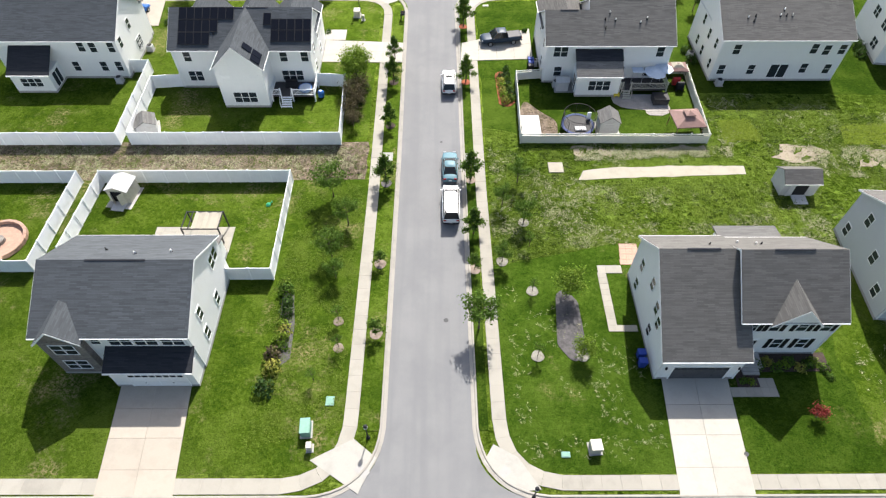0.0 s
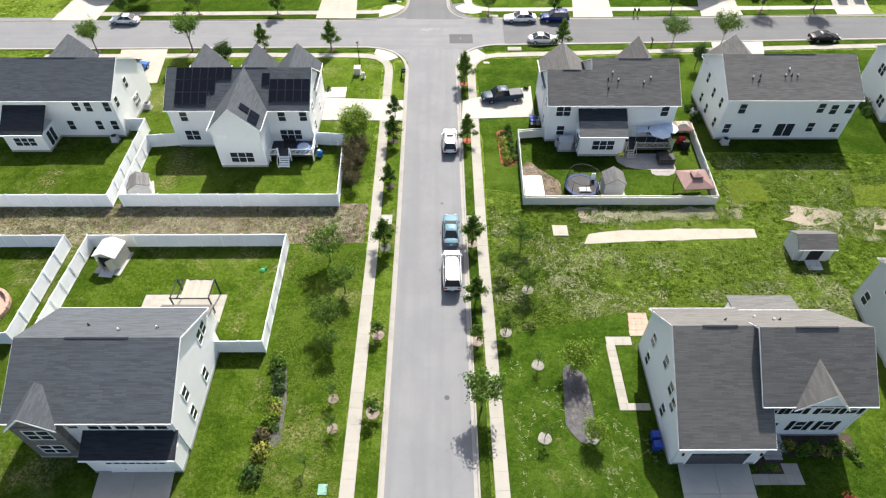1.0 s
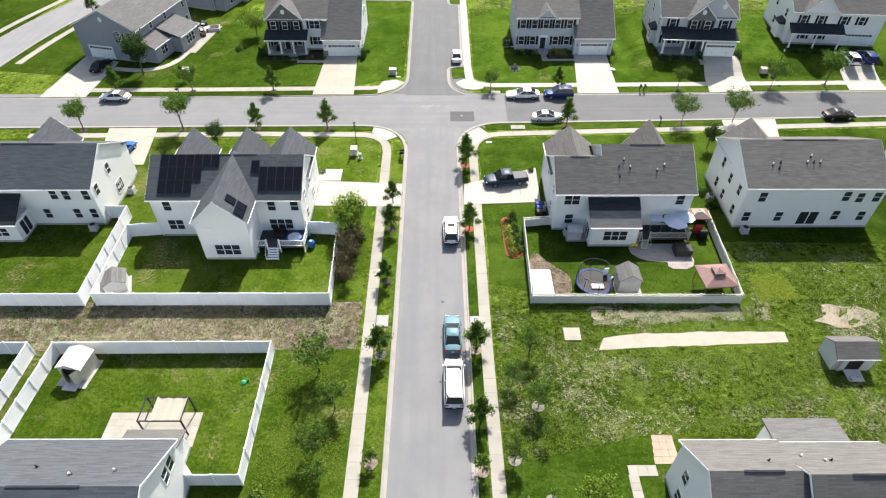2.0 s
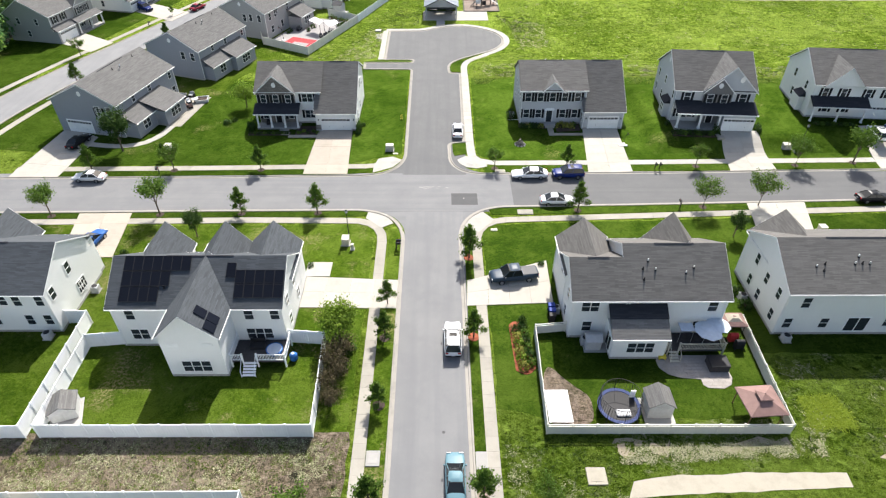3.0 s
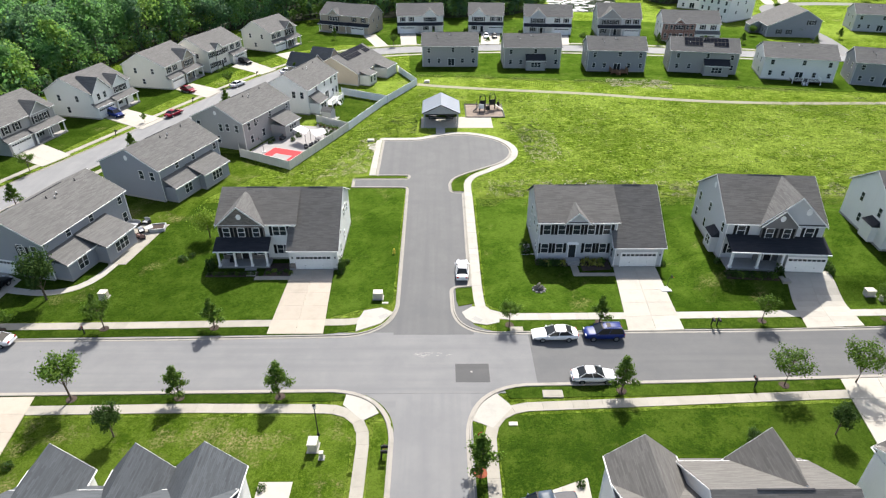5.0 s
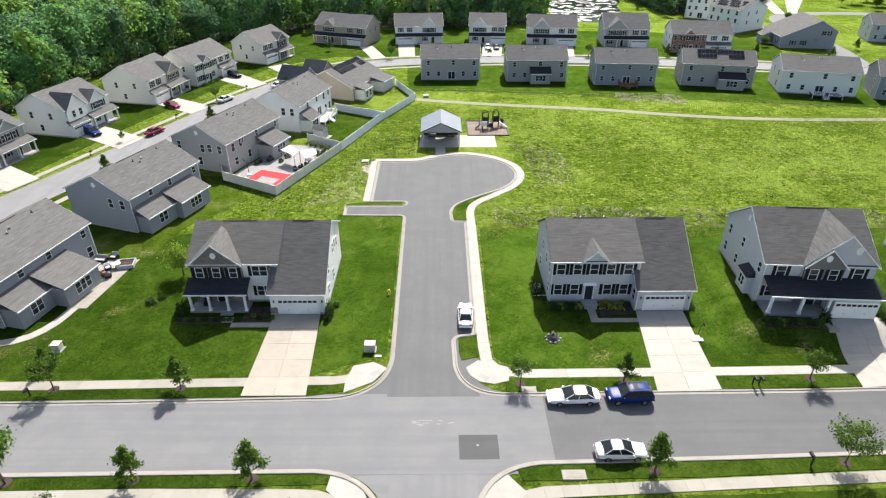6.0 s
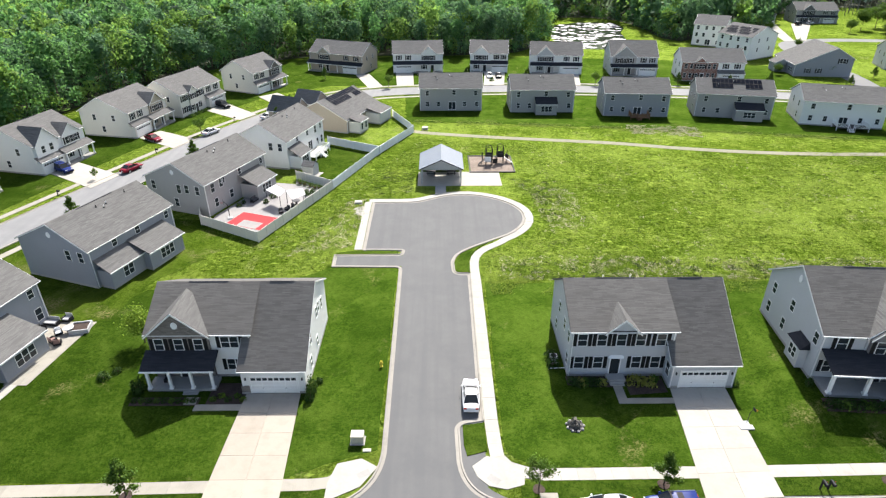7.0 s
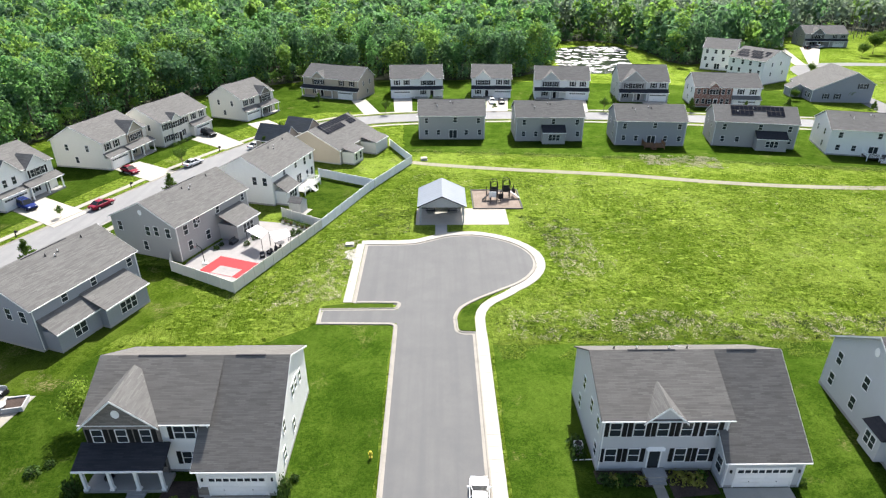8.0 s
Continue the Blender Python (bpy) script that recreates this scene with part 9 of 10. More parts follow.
for i, (x, y, r_) in enumerate(((-24.3, 170.2, 0.55), (-23.4, 171.2, 0.6), (-24.6, 171.6, 0.5), (-31.0, 166.8, 0.6), (-30.2, 169.2, 0.7), (-35.4, 165.4, 0.55), (-35.0, 166.6, 0.5))):
    bush(x, y, r_, "darkleaf", "dark leafy plant on the patio", h=1.2, seed=i)
tb = thing("garden_table", "dark round table under the white canopy", "garden table", pose(-25.4, 166.2, 0.03))
part("tabletop", Geo().tube([(0, 0, 0.68), (0, 0, 0.73)], [0.7, 0.7], 16), M["darkgrey"], tb)
part("stem", Geo().tube([(0, 0, 0), (0, 0, 0.68)], [0.25, 0.08], 8), M["black"], tb)
seat(-33.2, 167.6, 70, 1.9, "darkgrey", "dark outdoor sofa against the house", "garden_sofa", z=0.03)
for x, y, r_ in ((-25.6, 174.9, 0.35), (-24.4, 174.2, 0.3), (-26.6, 175.6, 0.4), (-22.6, 173.2, 0.3), (-23.4, 173.4, 0.35)):
    o = thing("plant_pot", "round pot with a leafy plant on pale gravel", "plant pot", pose(x, y, 0.03))
    part("pot", Geo().tube([(0, 0, 0), (0, 0, r_ * 1.2)], [r_ * 0.7, r_], 12), M["brownwood"], o)
    pl = new("plant", cloud("plant", leaf_quads(np.abs(np.random.default_rng(int(-x * 10)).normal(size=(90, 3)) * (0.3, 0.3, 0.4)) * np.random.default_rng(5).choice((-1, 1), size=(90, 3)) * (1, 1, 0.5) + (0, 0, r_ * 1.6), 0.13, np.random.default_rng(4)), 4, M["leaf"]))
    pl.parent = o
flat("lawn_fenced", [(-27.6, 178.6), (-20.2, 174.2), (-13.3, 191.4), (-24.8, 198.2)], 0.012, "lawn", "dark green lawn inside the white fence", "lawn")

# pavilion and playground
flat("pavilion_slab", rect(-4.0, 12.2, 174.4, 181.6), 0.035, "drive", "bright concrete slab beside the pavilion", "slab")
flat("pavilion_walk", rect(-0.6, 1.4, 170.6, 174.4), 0.06, "pad", "short grey concrete walk to the pavilion", "path")
pv = thing("pavilion", "open pavilion with a blue-grey metal gable roof", "pavilion", pose(0.55, 174.9, 0))
W_, D_, ze, zr = 4.05, 8.6, 3.2, 5.1
for x in (-W_ + 0.3, W_ - 0.3):
    for y in (0.3, D_ / 2, D_ - 0.3):
        part("post", lambda: Geo().box(-0.12, 0.12, -0.12, 0.12, 0, ze), M["greyplastic"], pv, key=("pvpost",), at=pose(x, y, 0.03))
part("roof", Geo().extrude([(-W_ - 0.2, ze - 0.08), (-W_ - 0.2, ze + 0.04), (0, zr + 0.1), (W_ + 0.2, ze + 0.04), (W_ + 0.2, ze - 0.08), (0, zr - 0.02)], -0.3, D_ + 0.3, "y"), M["pavroof"], pv)
for i in range(11):
    y = -0.2 + i * (D_ + 0.4) / 10
    part("seam", lambda: Geo().tube([(-W_ - 0.2, 0, ze + 0.05), (0, 0, zr + 0.11), (W_ + 0.2, 0, ze + 0.05)], [0.02, 0.02, 0.02], 4), M["pavroof"], pv, key=("seam",), at=pose(0, y, 0))
part("gable", Geo().extrude([(-W_, ze), (0, zr - 0.06), (W_, ze)], -0.02, 0.06, "y"), M["greyplastic"], pv)
part("fascia", Geo().extrude([(-W_ - 0.2, ze - 0.12), (-W_ - 0.2, ze + 0.03), (0, zr + 0.09), (W_ + 0.2, ze + 0.03), (W_ + 0.2, ze - 0.12), (0, zr - 0.06)], -0.34, -0.305, "y"), M["black"], pv)
part("beam", Geo().box(-W_ + 0.1, W_ - 0.1, 0.2, 0.42, ze - 0.25, ze), M["greyplastic"], pv)
part("back_wall", Geo().box(-W_ + 0.15, W_ - 0.15, D_ - 0.5, D_ - 0.3, 0.03, ze), M["darkgrey"], pv)
for x in (-2.0, 2.0):
    t = thing("picnic_table", "dark picnic table under the pavilion", "picnic table", pose(0.55 + x, 174.9 + 5.4, 0.035))
    part("tabletop", lambda: Geo().box(-0.9, 0.9, -0.38, 0.38, 0.7, 0.76), M["darkdeck"], t, key=("pictop",))
    for s in (-1, 1):
        part("bench", lambda: Geo().box(-0.9, 0.9, -0.14, 0.14, 0.42, 0.47), M["darkdeck"], t, key=("picbench",), at=pose(0, s * 0.68, 0))
        part("leg", lambda: Geo().box(-0.05, 0.05, -0.8, 0.8, 0.36, 0.42).box(-0.05, 0.05, -0.3, -0.2, 0, 0.7).box(-0.05, 0.05, 0.2, 0.3, 0, 0.7), M["black"], t, key=("picleg",), at=pose(s * 0.65, 0, 0))
flat("play_area", rect(6.6, 15.2, 181.4, 190.6), 0.05, "bark_mat", "square of brown wood chips under the playground", "play surface")
pe = thing("play_edging", "dark timber edging round the playground", "edging", kind="structure")
for q in ((6.5, 15.3, 181.2, 181.4), (6.5, 15.3, 190.6, 190.8), (6.3, 6.5, 181.2, 190.8), (15.3, 15.5, 181.2, 190.8)):
    part("timber", Geo().box(*q, -0.05, 0.2), M["black"], pe)
pg = thing("playground", "dark climbing frame with two arched towers and a slide", "playground", pose(11.4, 185.6, 0.05))
for cx, cy in ((-0.9, 0.6), (1.5, 1.4)):
    for sx in (-1, 1):
        for sy in (-1, 1):
            part("post", lambda: Geo().tube([(0, 0, 0), (0, 0, 3.3)], [0.07, 0.07], 8), M["black"], pg, key=("pgpost",), at=pose(cx + sx * 0.65, cy + sy * 0.65, 0))
    part("platform", lambda: Geo().box(-0.65, 0.65, -0.65, 0.65, 1.3, 1.42), M["black"], pg, key=("pgplat",), at=pose(cx, cy, 0))
    for y in (-0.65, 0.65):
        part("arch", lambda: Geo().tube([(0.65 * math.cos(math.pi * i / 8), 0, 3.25 + 0.55 * math.sin(math.pi * i / 8)) for i in range(9)], [0.06] * 9, 6), M["black"], pg, key=("pgarch",), at=pose(cx, cy + y, 0))
        part("guard", lambda: Geo().box(-0.6, 0.6, -0.03, 0.03, 1.42, 2.2), M["black"], pg, key=("pgguard",), at=pose(cx, cy + y, 0))
part("slide", Geo().add([(2.1, 1.0, 1.4), (2.1, 1.8, 1.4), (4.0, 0.2, 0.25), (4.0, 1.0, 0.25), (2.1, 1.0, 1.3), (2.1, 1.8, 1.3), (4.0, 0.2, 0.15), (4.0, 1.0, 0.15)], [(0, 2, 3, 1), (4, 5, 7, 6), (0, 4, 6, 2), (1, 3, 7, 5), (0, 1, 5, 4), (2, 6, 7, 3)]), M["greyplastic"], pg)
part("slide", Geo().add([(-1.5, 0.2, 1.4), (-1.5, 1.0, 1.4), (-3.2, -1.0, 0.25), (-3.2, -0.2, 0.25), (-1.5, 0.2, 1.3), (-1.5, 1.0, 1.3), (-3.2, -1.0, 0.15), (-3.2, -0.2, 0.15)], [(0, 1, 3, 2), (4, 6, 7, 5), (0, 2, 6, 4), (1, 5, 7, 3), (0, 4, 5, 1), (2, 3, 7, 6)]), M["black"], pg)
part("panel", Geo().box(-1.9, -0.6, -0.9, -0.8, 0.9, 2.0), M["fabric"], pg)
for cx, cy, z in ((-2.2, 1.6, 1.5), (0.3, -0.6, 1.2), (3.0, 2.2, 1.6)):
    part("climbing_panel", lambda: Geo().box(-0.5, 0.5, -0.05, 0.05, 0.5, 1.5), M["black"], pg, key=("pgcl",), at=pose(cx, cy, 0, 0, 0, cx * 40))
    part("post", lambda: Geo().tube([(0, 0, 0), (0, 0, 2.1)], [0.07, 0.07], 8), M["black"], pg, key=("pgpost2",), at=pose(cx, cy + 0.1, 0))
part("bridge", Geo().box(-0.2, 0.85, 0.7, 1.3, 1.32, 1.4), M["black"], pg)
part("climber", Geo().tube([(-1.2, -0.1, 1.4), (-1.6, -1.6, 1.0), (-1.7, -2.2, 0.0)], [0.05] * 3, 6).tube([(-0.5, -0.1, 1.4), (-0.6, -1.6, 1.0), (-0.6, -2.2, 0.0)], [0.05] * 3, 6), M["black"], pg)

ty = thing("watering_toy", "small bright green plastic toy on the lawn", "toy", pose(-18.9, 46.7, 0.0, 0, 0, 25))
part("body", Geo().tube([(0, 0, 0), (0, 0, 0.14), (0, 0, 0.3)], [0.3, 0.26, 0.08], 10), M["toygreen"], ty)
part("spout", Geo().tube([(0.2, 0, 0.1), (0.55, 0.1, 0.26)], [0.06, 0.09], 8), M["toygreen"], ty)

# pergola and chairs behind the near west house
pr = thing("pergola", "dark metal pergola with a pale draped cover", "pergola", pose(-24.5, 42.3, 0))
for x in (-1.9, 1.9):
    for y in (-1.2, 1.2):
        part("post", lambda: Geo().box(-0.06, 0.06, -0.06, 0.06, 0, 2.3), M["black"], pr, key=("prpost",), at=pose(x, y, 0.06))
for y in (-1.2, 1.2):
    part("beam", lambda: Geo().box(-2.0, 2.0, -0.05, 0.05, 0, 0.1), M["black"], pr, key=("prbeam",), at=pose(0, y, 2.363))
for x in (-1.9, -1.2, 1.9):
    part("crossbar", lambda: Geo().box(-0.05, 0.05, -1.25, 1.25, 0, 0.08), M["black"], pr, key=("prbar",), at=pose(x, 0, 2.466))
cv = Geo()
for i in range(9):
    for j in range(2):
        cv.v.append((-0.9 + 2.8 * i / 8, -1.2 + 2.4 * j, 2.52 - 0.14 * abs(math.sin(i * math.pi / 2.7))))
cv.f += [(2 * i, 2 * i + 2, 2 * i + 3, 2 * i + 1) for i in range(8)]
part("cover", cv, M["sand"], pr)
fp = thing("fire_pit_patio", "round paved patio with a low brown wall", "patio", pose(-46.6, 41.4, 0))
part("paving", Geo().tube([(0, 0, -0.02), (0, 0, 0.06)], [2.7, 2.7], 28), M["pinkpavers"], fp)
for i in range(14):
    part("wall_block", lambda: Geo().box(-0.34, 0.34, -0.17, 0.17, 0, 0.5, 0.03), M["pinkpavers"], fp, key=("wblock",), at=pose(2.6 * math.cos(i * 0.262 - 0.9), 2.6 * math.sin(i * 0.262 - 0.9), 0.0, 0, 0, math.degrees(i * 0.262 - 0.9) + 90))
part("fire_pit", Geo().tube([(0, 0, 0.06), (0, 0, 0.45)], [0.6, 0.6], 16), M["stone"], fp)

# road markings left by utility painting, pale
sc = thing("paint_marks", "pale utility paint strokes on the asphalt", "paint", pose(0, 0, 0), kind="structure")
for i in range(13):
    x, y = -0.4 + rng.gauss(0, 1.3), 99.7 + rng.gauss(0, 0.55)
    part("stroke", Geo().box(-rng.uniform(0.1, 0.4), rng.uniform(0.1, 0.4), -0.03, 0.03, 0, 0.0025), M["pad"], sc, at=pose(x, y, 0.0325, 0, 0, rng.uniform(-12, 12)))

# ---- woods, pond, weeds ----
def inside(p, poly):
    c = False
    for i in range(len(poly)):
        a, b = poly[i], poly[i - 1]
        if (a[1] > p[1]) != (b[1] > p[1]) and p[0] < (b[0] - a[0]) * (p[1] - a[1]) / (b[1] - a[1]) + a[0]:
            c = not c
    return c


def crown(gen, x, y, h, r, n, size):
    """Leaf clumps on the outside of a lumpy crown, made of several rounded heads."""
    heads = 5 if n > 250 else 4
    hd = gen.normal(size=(heads, 3)) * (0.42 * r, 0.42 * r, 0.12 * h)
    hd[0] = (0, 0, 0.14 * h)
    hr = r * gen.uniform(0.55, 0.8, heads)
    w = gen.integers(0, heads, n)
    d = gen.normal(size=(n, 3))
    d /= np.linalg.norm(d, axis=1)[:, None]
    d[:, 2] = np.where(d[:, 2] < -0.5, -d[:, 2], d[:, 2])
    k = gen.uniform(0, 6.3, 3)
    lump = 1 + 0.16 * np.sin(6.3 * d[:, 2] + 4.7 * d[:, 0] + k[0]) + 0.12 * np.sin(8.1 * d[:, 1] + k[1])
    rad = (lump * gen.uniform(0.8, 1.06, n) * hr[w])[:, None]
    c = hd[w] + d * rad * (1, 1, 1.15)
    c += (x, y, h * 0.68)
    c[:, 2] = np.maximum(c[:, 2], 0.6)
    skirt = gen.random(n) < 0.2
    c[skirt, 2] *= gen.uniform(0.25, 0.8, skirt.sum())
    return leaf_quads(c, size, gen, 0.1, d)


WOODS = [(-96, 150), (-104, 188), (-101, 208), (-97, 236), (-88, 262), (-70, 284), (-48, 298), (-20, 300), (6, 300), (30, 306), (44, 322), (52, 372), (62, 400), (80, 400), (95, 372), (97, 338), (102, 330), (128, 346), (160, 372), (180, 410), (235, 440), (330, 430), (420, 520), (520, 900), (-700, 900), (-500, 300), (-330, 120)]
gen_ = np.random.default_rng(11)
rw = random.Random(5)
near_spots, far_spots = [], []
yy = 140.0
while yy < 690:
    step = 5.8 if yy < 330 else 6.8 if yy < 420 else 10 if yy < 520 else 18
    xx = -0.86 * yy - 60
    while xx < 0.82 * yy + 40:
        p = (xx + rw.uniform(-0.42, 0.42) * step, yy + rw.uniform(-0.42, 0.42) * step)
        if inside(p, WOODS):
            (near_spots if yy < 345 else far_spots).append((p[0], p[1], step))
        xx += step
    yy += step
RIDE = [(WOODS[i][0] + (WOODS[i + 1][0] - WOODS[i][0]) * k / 4, WOODS[i][1] + (WOODS[i + 1][1] - WOODS[i][1]) * k / 4) for i in range(20) for k in range(4)]
trunks = Geo()
tint = [[], [], [], []]
for i, (x, y, s) in enumerate(near_spots):
    h, r = rw.uniform(10, 15) + rw.choice((0, 2, 6)), rw.uniform(2.6, 4.8)
    front = min(math.dist((x, y), q) for q in RIDE) < 24
    tint[rw.choice((0, 0, 1, 1, 2))].append(crown(gen_, x, y, h, r, int((310 if front else 120) + (105 if front else 40) * r), 0.48 if front else 0.74))
    if i % 2 == 0:
        trunks.tube([(x, y, 0), (x, y, h * 0.7)], [0.22, 0.1], 5)
for a_, b_ in zip(RIDE, RIDE[1:]):
    n_ = max(1, round(math.dist(a_, b_) / 2.4))
    for i in range(n_):
        x, y = a_[0] + (b_[0] - a_[0]) * i / n_ + rw.uniform(-1.2, 1.2), a_[1] + (b_[1] - a_[1]) * i / n_ + rw.uniform(-0.6, 1.8)
        tint[rw.choice((0, 1, 2))].append(crown(gen_, x, y, rw.uniform(3.0, 6.5), rw.uniform(1.3, 2.3), 170, 0.36))
for (x, y, s), k in zip(far_spots, range(len(far_spots))):
    h, r = rw.uniform(11, 16) + rw.choice((0, 2, 6)), s * rw.uniform(0.5, 0.8)
    # Far crowns take a grey-green leaf: thin, greyish trees with haze in the colour.
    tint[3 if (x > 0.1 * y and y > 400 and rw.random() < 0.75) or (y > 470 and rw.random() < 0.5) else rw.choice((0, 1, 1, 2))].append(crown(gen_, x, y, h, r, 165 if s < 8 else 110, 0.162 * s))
for nm, k, mt, lb in (("woodland", 0, "wood1", "dense green broadleaf wood behind the houses"), ("woodland", 1, "wood2", "darker green crowns within the wood"), ("woodland", 2, "wood4", "lighter green crowns within the wood"), ("woodland", 3, "wood3", "grey-green thin crowns of the far wood, paled partly for haze")):
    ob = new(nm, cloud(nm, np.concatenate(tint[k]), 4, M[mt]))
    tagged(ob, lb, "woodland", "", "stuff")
tagged(part("tree_trunks", trunks, M["bark"]), "dark trunks under the wood's crowns", "trunks", "", "stuff")
# bare grey trees round the pond
dead = Geo()
for i in range(260):
    x, y = rw.uniform(40, 330), rw.uniform(405, 520)
    h = rw.uniform(9, 16)
    dead.tube([(x, y, 0), (x + rw.uniform(-0.6, 0.6), y, h)], [0.22, 0.05], 4)
    for k in range(4):
        a, z = rw.uniform(0, 6.3), h * rw.uniform(0.45, 0.9)
        dead.tube([(x, y, z), (x + 1.8 * math.cos(a), y + 1.8 * math.sin(a), z + 1.4)], [0.09, 0.03], 3)
tagged(part("bare_trees", dead, M["bare"]), "bare grey dead trees beyond the pond", "dead trees", "", "stuff")
# Floor colour is darkened to stand in for shade below the crowns.
flat("wood_floor", [(p[0], p[1]) for p in WOODS], 0.02, "shadelitter", "leaf litter under the wood, coloured dark for shade", "ground")
POND = smooth_line([(47, 356), (50, 366), (58, 375), (72, 382), (86, 381), (88, 366), (83, 352), (80, 334), (72, 318), (64, 312), (54, 314), (49, 324), (50, 338), (47, 355)], 3)
flat("pond", POND, 0.035, "water", "pond with pale mats for reflected sky and dark reflections", "pond")
flat("marsh", smooth_line([(43, 384), (60, 398), (86, 394), (96, 366), (94, 328), (84, 304), (66, 300), (50, 304), (44, 322), (45, 350), (43, 383)], 3), 0.027, "field", "reedy green margin round the pond", "marsh", 1.0)
# Pale mats laid on the water stand in for its bright sky reflection.
pd = Geo()
for i in range(190):
    x, y = rw.uniform(48, 87), rw.uniform(313, 381)
    if inside((x, y), POND):
        pd.extrude([(x + rw.uniform(0.6, 2.6) * math.cos(a), y + rw.uniform(0.5, 2.2) * math.sin(a)) for a in (0, 0.9, 1.8, 2.7, 3.6, 4.5, 5.4)], 0.03, 0.05)
tagged(part("pond_weed", pd, M["greyplastic"]), "pale mats standing in for sky reflected on the pond", "pond weed", "", "stuff")
# a few single trees among the far houses
for x, y, s in ((150, 352, 0.9), (142, 312, 0.8), (196, 358, 1.9), (204, 352, 2.2), (214, 358, 2.4), (222, 346, 2.3), (232, 360, 2.4), (208, 366, 2.2), (186, 350, 1.2), (240, 352, 2.3), (196, 340, 1.2), (128, 266, 0.8), (112, 268, 0.7), (92, 296, 0.7), (165, 258, 1.2), (190, 270, 1.5)):
    plant("big", x, y, s, x * 13, "broad green tree among the far houses", name="broadleaf_tree")
# low weeds and tufts on the unmown ground
def weeds(name, n, region, size, mat, label, seed, keep=0.0, freq=0.12, flat=1.6):
    g = np.random.default_rng(seed)
    pts, tries = [], 0
    x0, x1 = min(p[0] for p in region), max(p[0] for p in region)
    y0, y1 = min(p[1] for p in region), max(p[1] for p in region)
    while len(pts) < n and tries < n * 12:
        tries += 1
        x, y = g.uniform(x0, x1), g.uniform(y0, y1)
        if inside((x, y), region) and noise.noise((x * freq, y * freq, seed)) > keep - 0.25 * g.random():
            pts.append((x, y))
    c = np.array([(x + dx, y + dy, z) for x, y in pts for dx, dy, z in g.normal(size=(9, 3)) * (size * 1.5, size * 1.5, 0.03) + (0, 0, 0.09)])
    c[:, 2] = np.abs(c[:, 2])
    tagged(new(name, cloud(name, leaf_quads(c, size * 0.55, g, flat), 4, M[mat])), label, "weeds", "", "stuff")


FIELD = [(6.5, 140), (60, 140.4), (110, 139.4), (110, 196), (70, 190), (38, 196), (15, 200), (-3, 203), (-18, 172), (-27, 151), (-20, 142), (-13, 149.5), (-13, 168), (-5, 170), (-5, 182), (6, 191.5), (16, 191.5), (16, 180), (13, 174.5), (17.4, 168), (17.4, 158), (14.4, 151.5), (8, 148.5), (6.4, 145)]
ROUGH = [(6.3, 38), (18, 41), (37, 41), (37.5, 50), (16.4, 50.2), (16.6, 54.2), (37.5, 54.4), (38.5, 46), (44.5, 46), (45, 51.5), (62, 50), (62, 62), (36, 66), (35, 56.4), (10, 56.4), (6.3, 57)]
def hummocks(name, region, step, amp, freq, mat, label, seed):
    """A sheet of uneven turf: tussocks and hollows inside a region, level with the ground at its edge."""
    x0, y0 = min(p[0] for p in region), min(p[1] for p in region)
    nx, ny = int((max(p[0] for p in region) - x0) / step) + 2, int((max(p[1] for p in region) - y0) / step) + 2
    keep, g = {}, Geo()
    cells = [(i, j) for i in range(nx) for j in range(ny) if inside((x0 + (i + 0.5) * step, y0 + (j + 0.5) * step), region)]
    solid = set(cells)
    for i, j in cells:
        q = []
        for a, b in ((i, j), (i + 1, j), (i + 1, j + 1), (i, j + 1)):
            if (a, b) not in keep:
                x, y = x0 + a * step, y0 + b * step
                rim = not all(c in solid for c in ((a, b), (a - 1, b), (a, b - 1), (a - 1, b - 1)))
                n = noise.noise((x * freq, y * freq * 1.3, seed)) + 0.7 * noise.noise((x * freq * 2.3, y * freq * 2.6, seed + 4)) + 0.5 * noise.noise((x * 0.09, y * 0.12, seed + 8))
                keep[(a, b)] = len(g.v)
                g.v.append((x, y, -0.02 if rim else 0.015 + amp * max(0.0, n + 0.25)))
            q.append(keep[(a, b)])
        g.f.append(tuple(q))
    ob = part(name, g, M[mat])
    tagged(ob, label, "turf", "", "stuff")
    for f in ob.data.polygons:
        f.use_smooth = True


hummocks("field_turf", [(8, 140.6), (60, 140.8), (108, 139.8), (108, 188.5), (88, 189), (70, 190), (54, 192.8), (38, 196.4), (15.4, 200), (-2, 203), (-17.2, 172), (-26, 151.4), (-20, 143), (-14, 150), (-14, 168.6), (-5.4, 170.6), (-5.4, 182.6), (5.4, 192.3), (17, 192.3), (17, 180), (14, 175.2), (18.4, 168), (18.4, 158), (15.2, 151), (8.6, 148)], 0.5, 0.17, 0.55, "field", "lush uneven field grass in tussocks", 2.0)
hummocks("rough_turf", [(6.8, 38.6), (18, 42), (36, 42), (36.4, 49.6), (16, 49.8), (12.6, 51), (12.6, 54), (16, 54.6), (37.8, 54.8), (38, 52), (45.6, 52), (60, 51), (60, 61), (36.4, 65), (35, 56.3), (10, 56.3), (6.8, 56.3)], 0.35, 0.07, 0.8, "rough", "uneven rough grass in low tussocks", 5.0)
weeds("field_weeds", 9000, FIELD, 0.13, "weed", "low green weeds all over the field", 3, -0.1)
weeds("field_clumps", 2500, FIELD, 0.15, "leaf2", "lush green clumps in the field", 14, 0.0, 0.06)
weeds("dark_tufts", 1500, FIELD, 0.14, "tuftleaf", "small dark tufts scattered in the field", 15, -0.15, 0.1, 0.6)
weeds("dry_weeds", 700, FIELD, 0.13, "bleached", "pale dry tufts scattered in the field", 25, 0.12, 0.15)
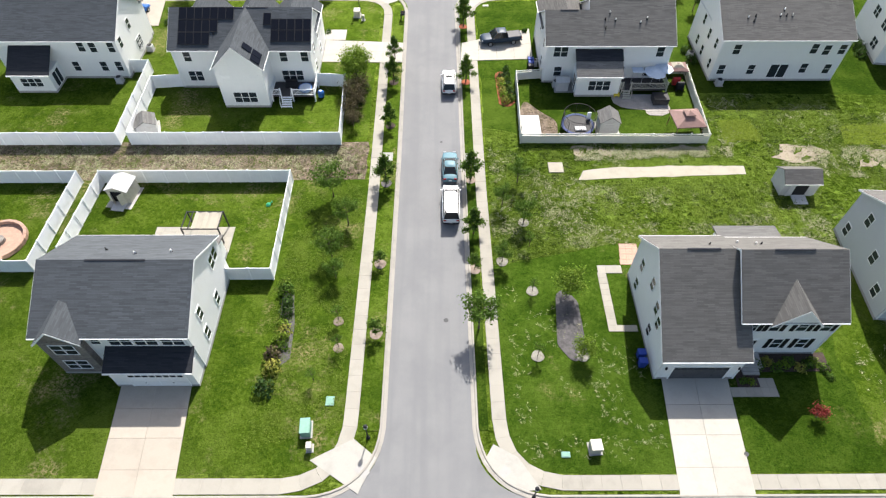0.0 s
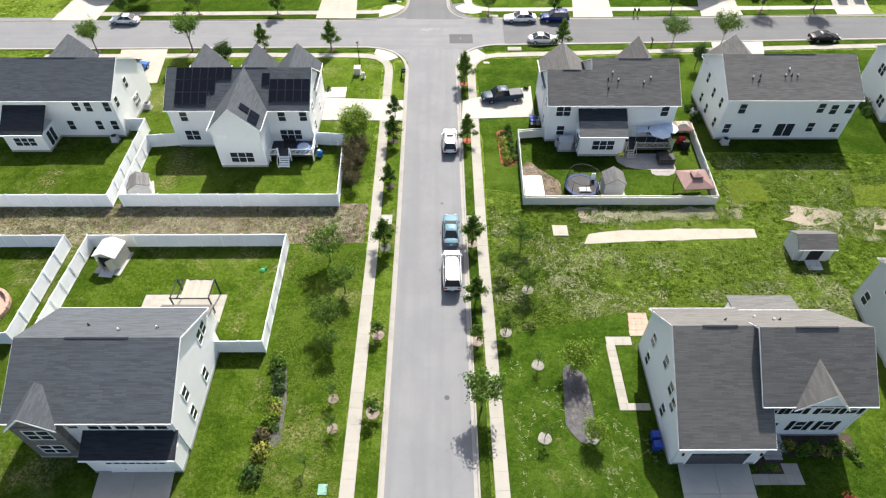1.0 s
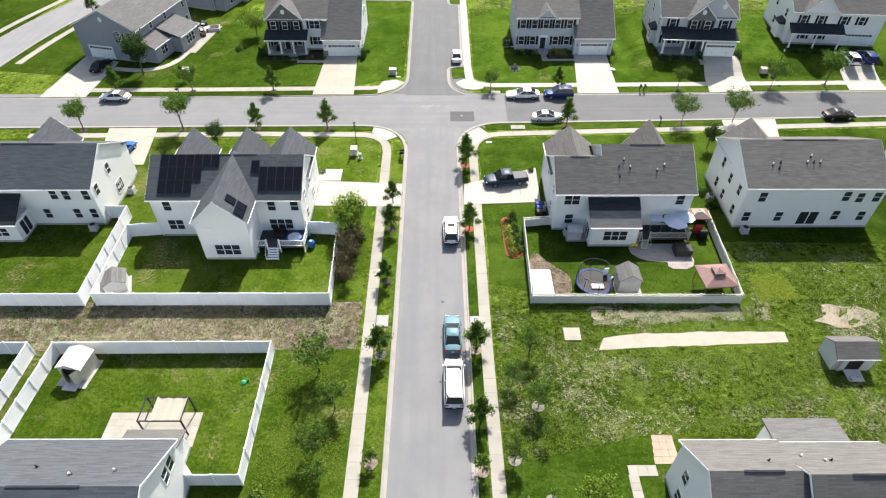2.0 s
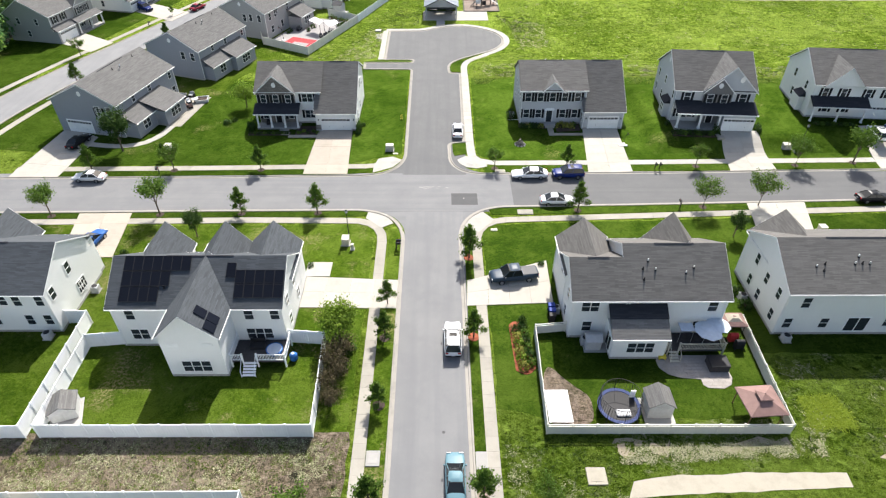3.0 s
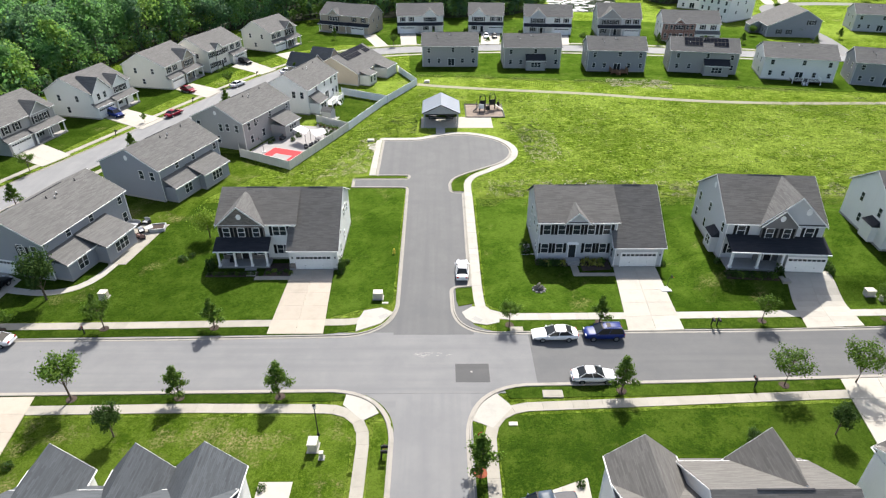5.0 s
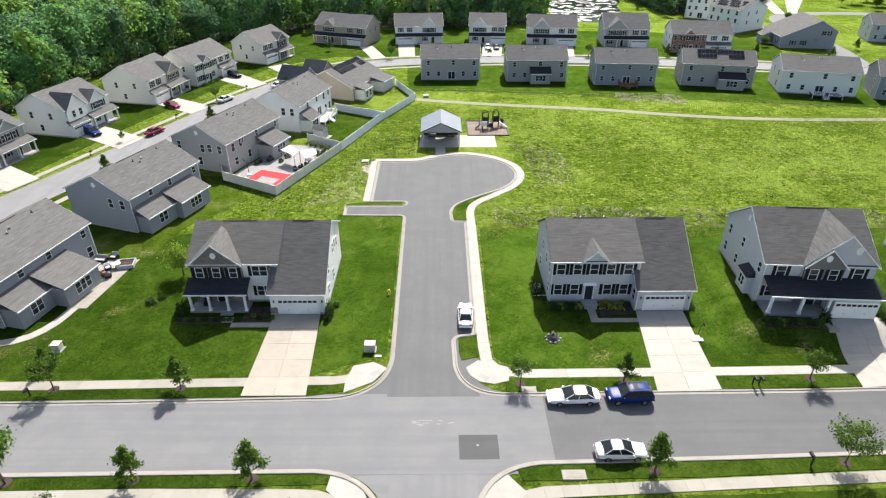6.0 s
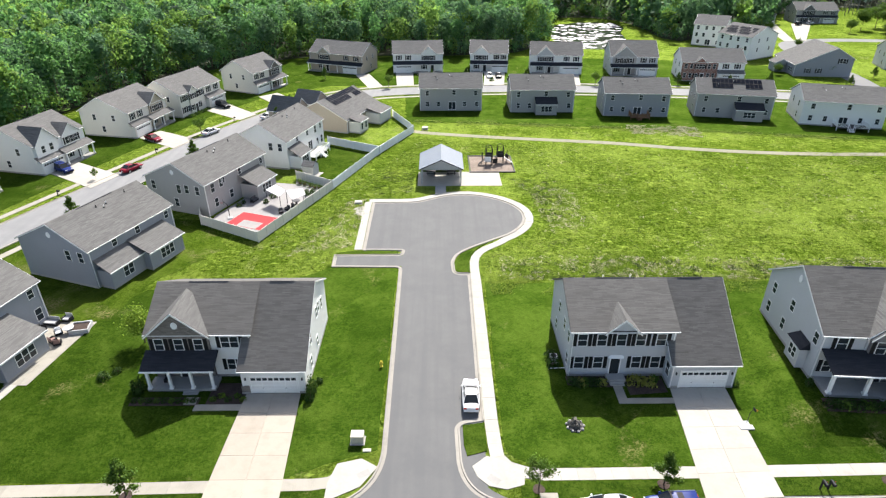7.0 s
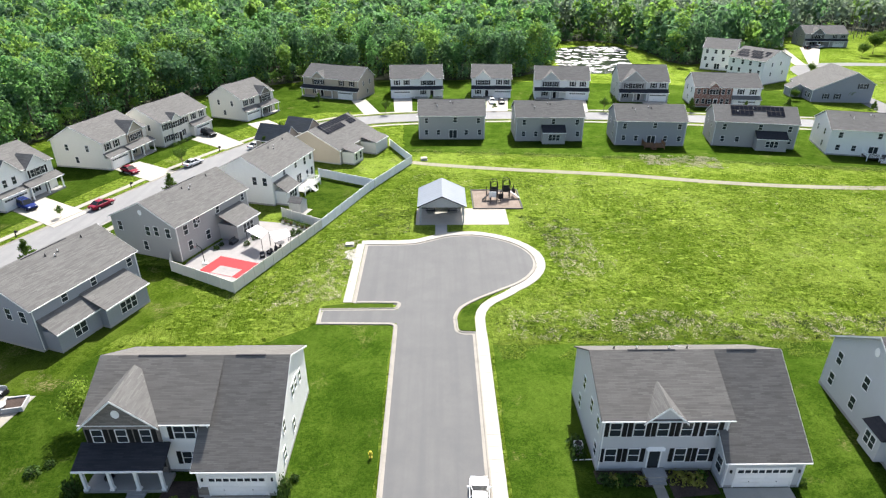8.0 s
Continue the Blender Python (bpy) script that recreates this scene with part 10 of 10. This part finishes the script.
weeds("lawn_weeds", 1800, [(7, 136.6), (95, 137.2), (95, 141), (7, 141.4)], 0.12, "weed", "weeds where the lawn meets the field", 24, 0.02, 0.22)
weeds("dark_tufts", 180, [(-24, 146), (-13.5, 150.6), (-13.3, 168), (-17, 169)], 0.15, "tuftleaf", "dark tufts on the bank beside the white fence", 26, -0.05, 0.25, 0.6)
weeds("lawn_weeds", 1200, [(-6, 214.8), (20, 212), (60, 206.5), (100, 199.5), (100, 202.6), (60, 209.6), (20, 215), (-6, 217.4)], 0.16, "weed", "weeds where the field meets the back lawns", 27, 0.0, 0.2)
weeds("dark_tufts", 800, [(9, 140.4), (95, 140.4), (95, 145), (9, 146)], 0.19, "tuftleaf", "dark tufts along the field's edge", 8, -0.1, 0.3, 0.6)
weeds("dark_tufts", 240, [(17.6, 160), (23, 161), (22, 176), (13.5, 178.5), (17.3, 170)], 0.17, "tuftleaf", "dark tufts beside the court", 9, -0.2, 0.3, 0.6)
weeds("dark_tufts", 300, [(-13.4, 170), (-5, 171), (-4.6, 181), (-10, 183)], 0.12, "tuftleaf", "dark tufts beside the pavilion", 17, -0.1, 0.3, 0.6)
weeds("dry_weeds", 1500, [(9, 140.2), (95, 140.2), (95, 145.5), (9, 147)], 0.13, "bleached", "pale dry weeds along the field's edge", 18, 0.0, 0.45)
weeds("dry_weeds", 520, [(17.6, 154), (25, 156), (25, 172), (14.5, 176.5), (17.3, 170)], 0.12, "bleached", "pale dry weeds beside the court", 19, 0.05, 0.7)
weeds("dry_weeds", 460, [(-23, 147), (-13.4, 150.4), (-13.2, 168), (-16, 168)], 0.12, "bleached", "pale dry weeds beside the white fence", 20, 0.05, 0.6)
weeds("dry_weeds", 700, [(46, 206), (63, 203), (63, 211), (46, 213)], 0.15, "bleached", "pale dry weeds behind the far houses", 21, 0.0, 0.6)
weeds("dry_weeds", 1000, ROUGH, 0.10, "dryleaf", "dry pale weeds in the rough grass", 5, 0.28, 0.16)
weeds("rough_weeds", 3200, ROUGH, 0.10, "lawnweed", "green weeds in the rough grass", 6, -0.05)
weeds("dark_tufts", 1500, ROUGH, 0.11, "tuftleaf", "dark tufts in the rough grass", 22, -0.05, 0.2, 0.6)
weeds("dry_weeds", 2000, [(-60, 50.8), (-8.6, 50.8), (-8.6, 56.4), (-60, 56.4)], 0.09, "dryleaf", "dry pale weeds on the bare ground", 7, 0.05, 0.3)
weeds("rough_weeds", 1500, [(-60, 50.8), (-8.6, 50.8), (-8.6, 56.4), (-60, 56.4)], 0.10, "lawnweed", "green weeds on the bare ground", 12, -0.05)
weeds("dark_tufts", 900, [(-60, 50.8), (-8.6, 50.8), (-8.6, 56.4), (-60, 56.4)], 0.08, "tuftleaf", "dark tufts on the bare ground", 23, -0.05, 0.2, 0.6)
weeds("lawn_weeds", 2200, [(-16, 18.5), (-8.3, 21), (-8.3, 50), (-16, 50)], 0.08, "lawnweed", "small weeds in the side lawn", 10, -0.05, 0.4)
weeds("dry_weeds", 900, [(16, 53.9), (36, 54.6), (36, 56.2), (16, 55.4)], 0.10, "dryleaf", "pale dry weeds beside the sand strip", 31, 0.1, 0.35)
weeds("dry_weeds", 260, [(6.6, 42), (18, 43), (18, 50), (6.6, 54)], 0.09, "dryleaf", "pale dry weeds on thin turf", 32, 0.22, 0.3)
weeds("dry_weeds", 700, [(46, 51), (62, 51), (62, 57), (46, 56)], 0.11, "dryleaf", "pale dry weeds on bare patches", 33, 0.1, 0.3)
weeds("lush_weeds", 1100, [(35.8, 57.2), (40.4, 57.6), (39.8, 61.4), (36.2, 61.0)], 0.13, "weed", "lush lime-green weeds in the rough grass", 41, -0.5, 0.3)
weeds("lush_weeds", 900, [(50.4, 56.8), (57, 56.6), (57.5, 60.4), (51.5, 60.2)], 0.13, "weed", "lush lime-green weeds in the rough grass", 42, -0.5, 0.3)
weeds("lawn_weeds", 260, [(7, 18), (19.5, 18), (20, 27), (16, 30), (7, 36)], 0.07, "dryleaf", "pale dry flecks in the near lawn", 51, 0.1, 0.35)
weeds("lawn_weeds", 260, [(39, 18), (48, 18), (48, 30), (41, 33), (38.6, 26)], 0.08, "dryleaf", "pale dry flecks in the lawn beside the near house", 52, 0.05, 0.35)
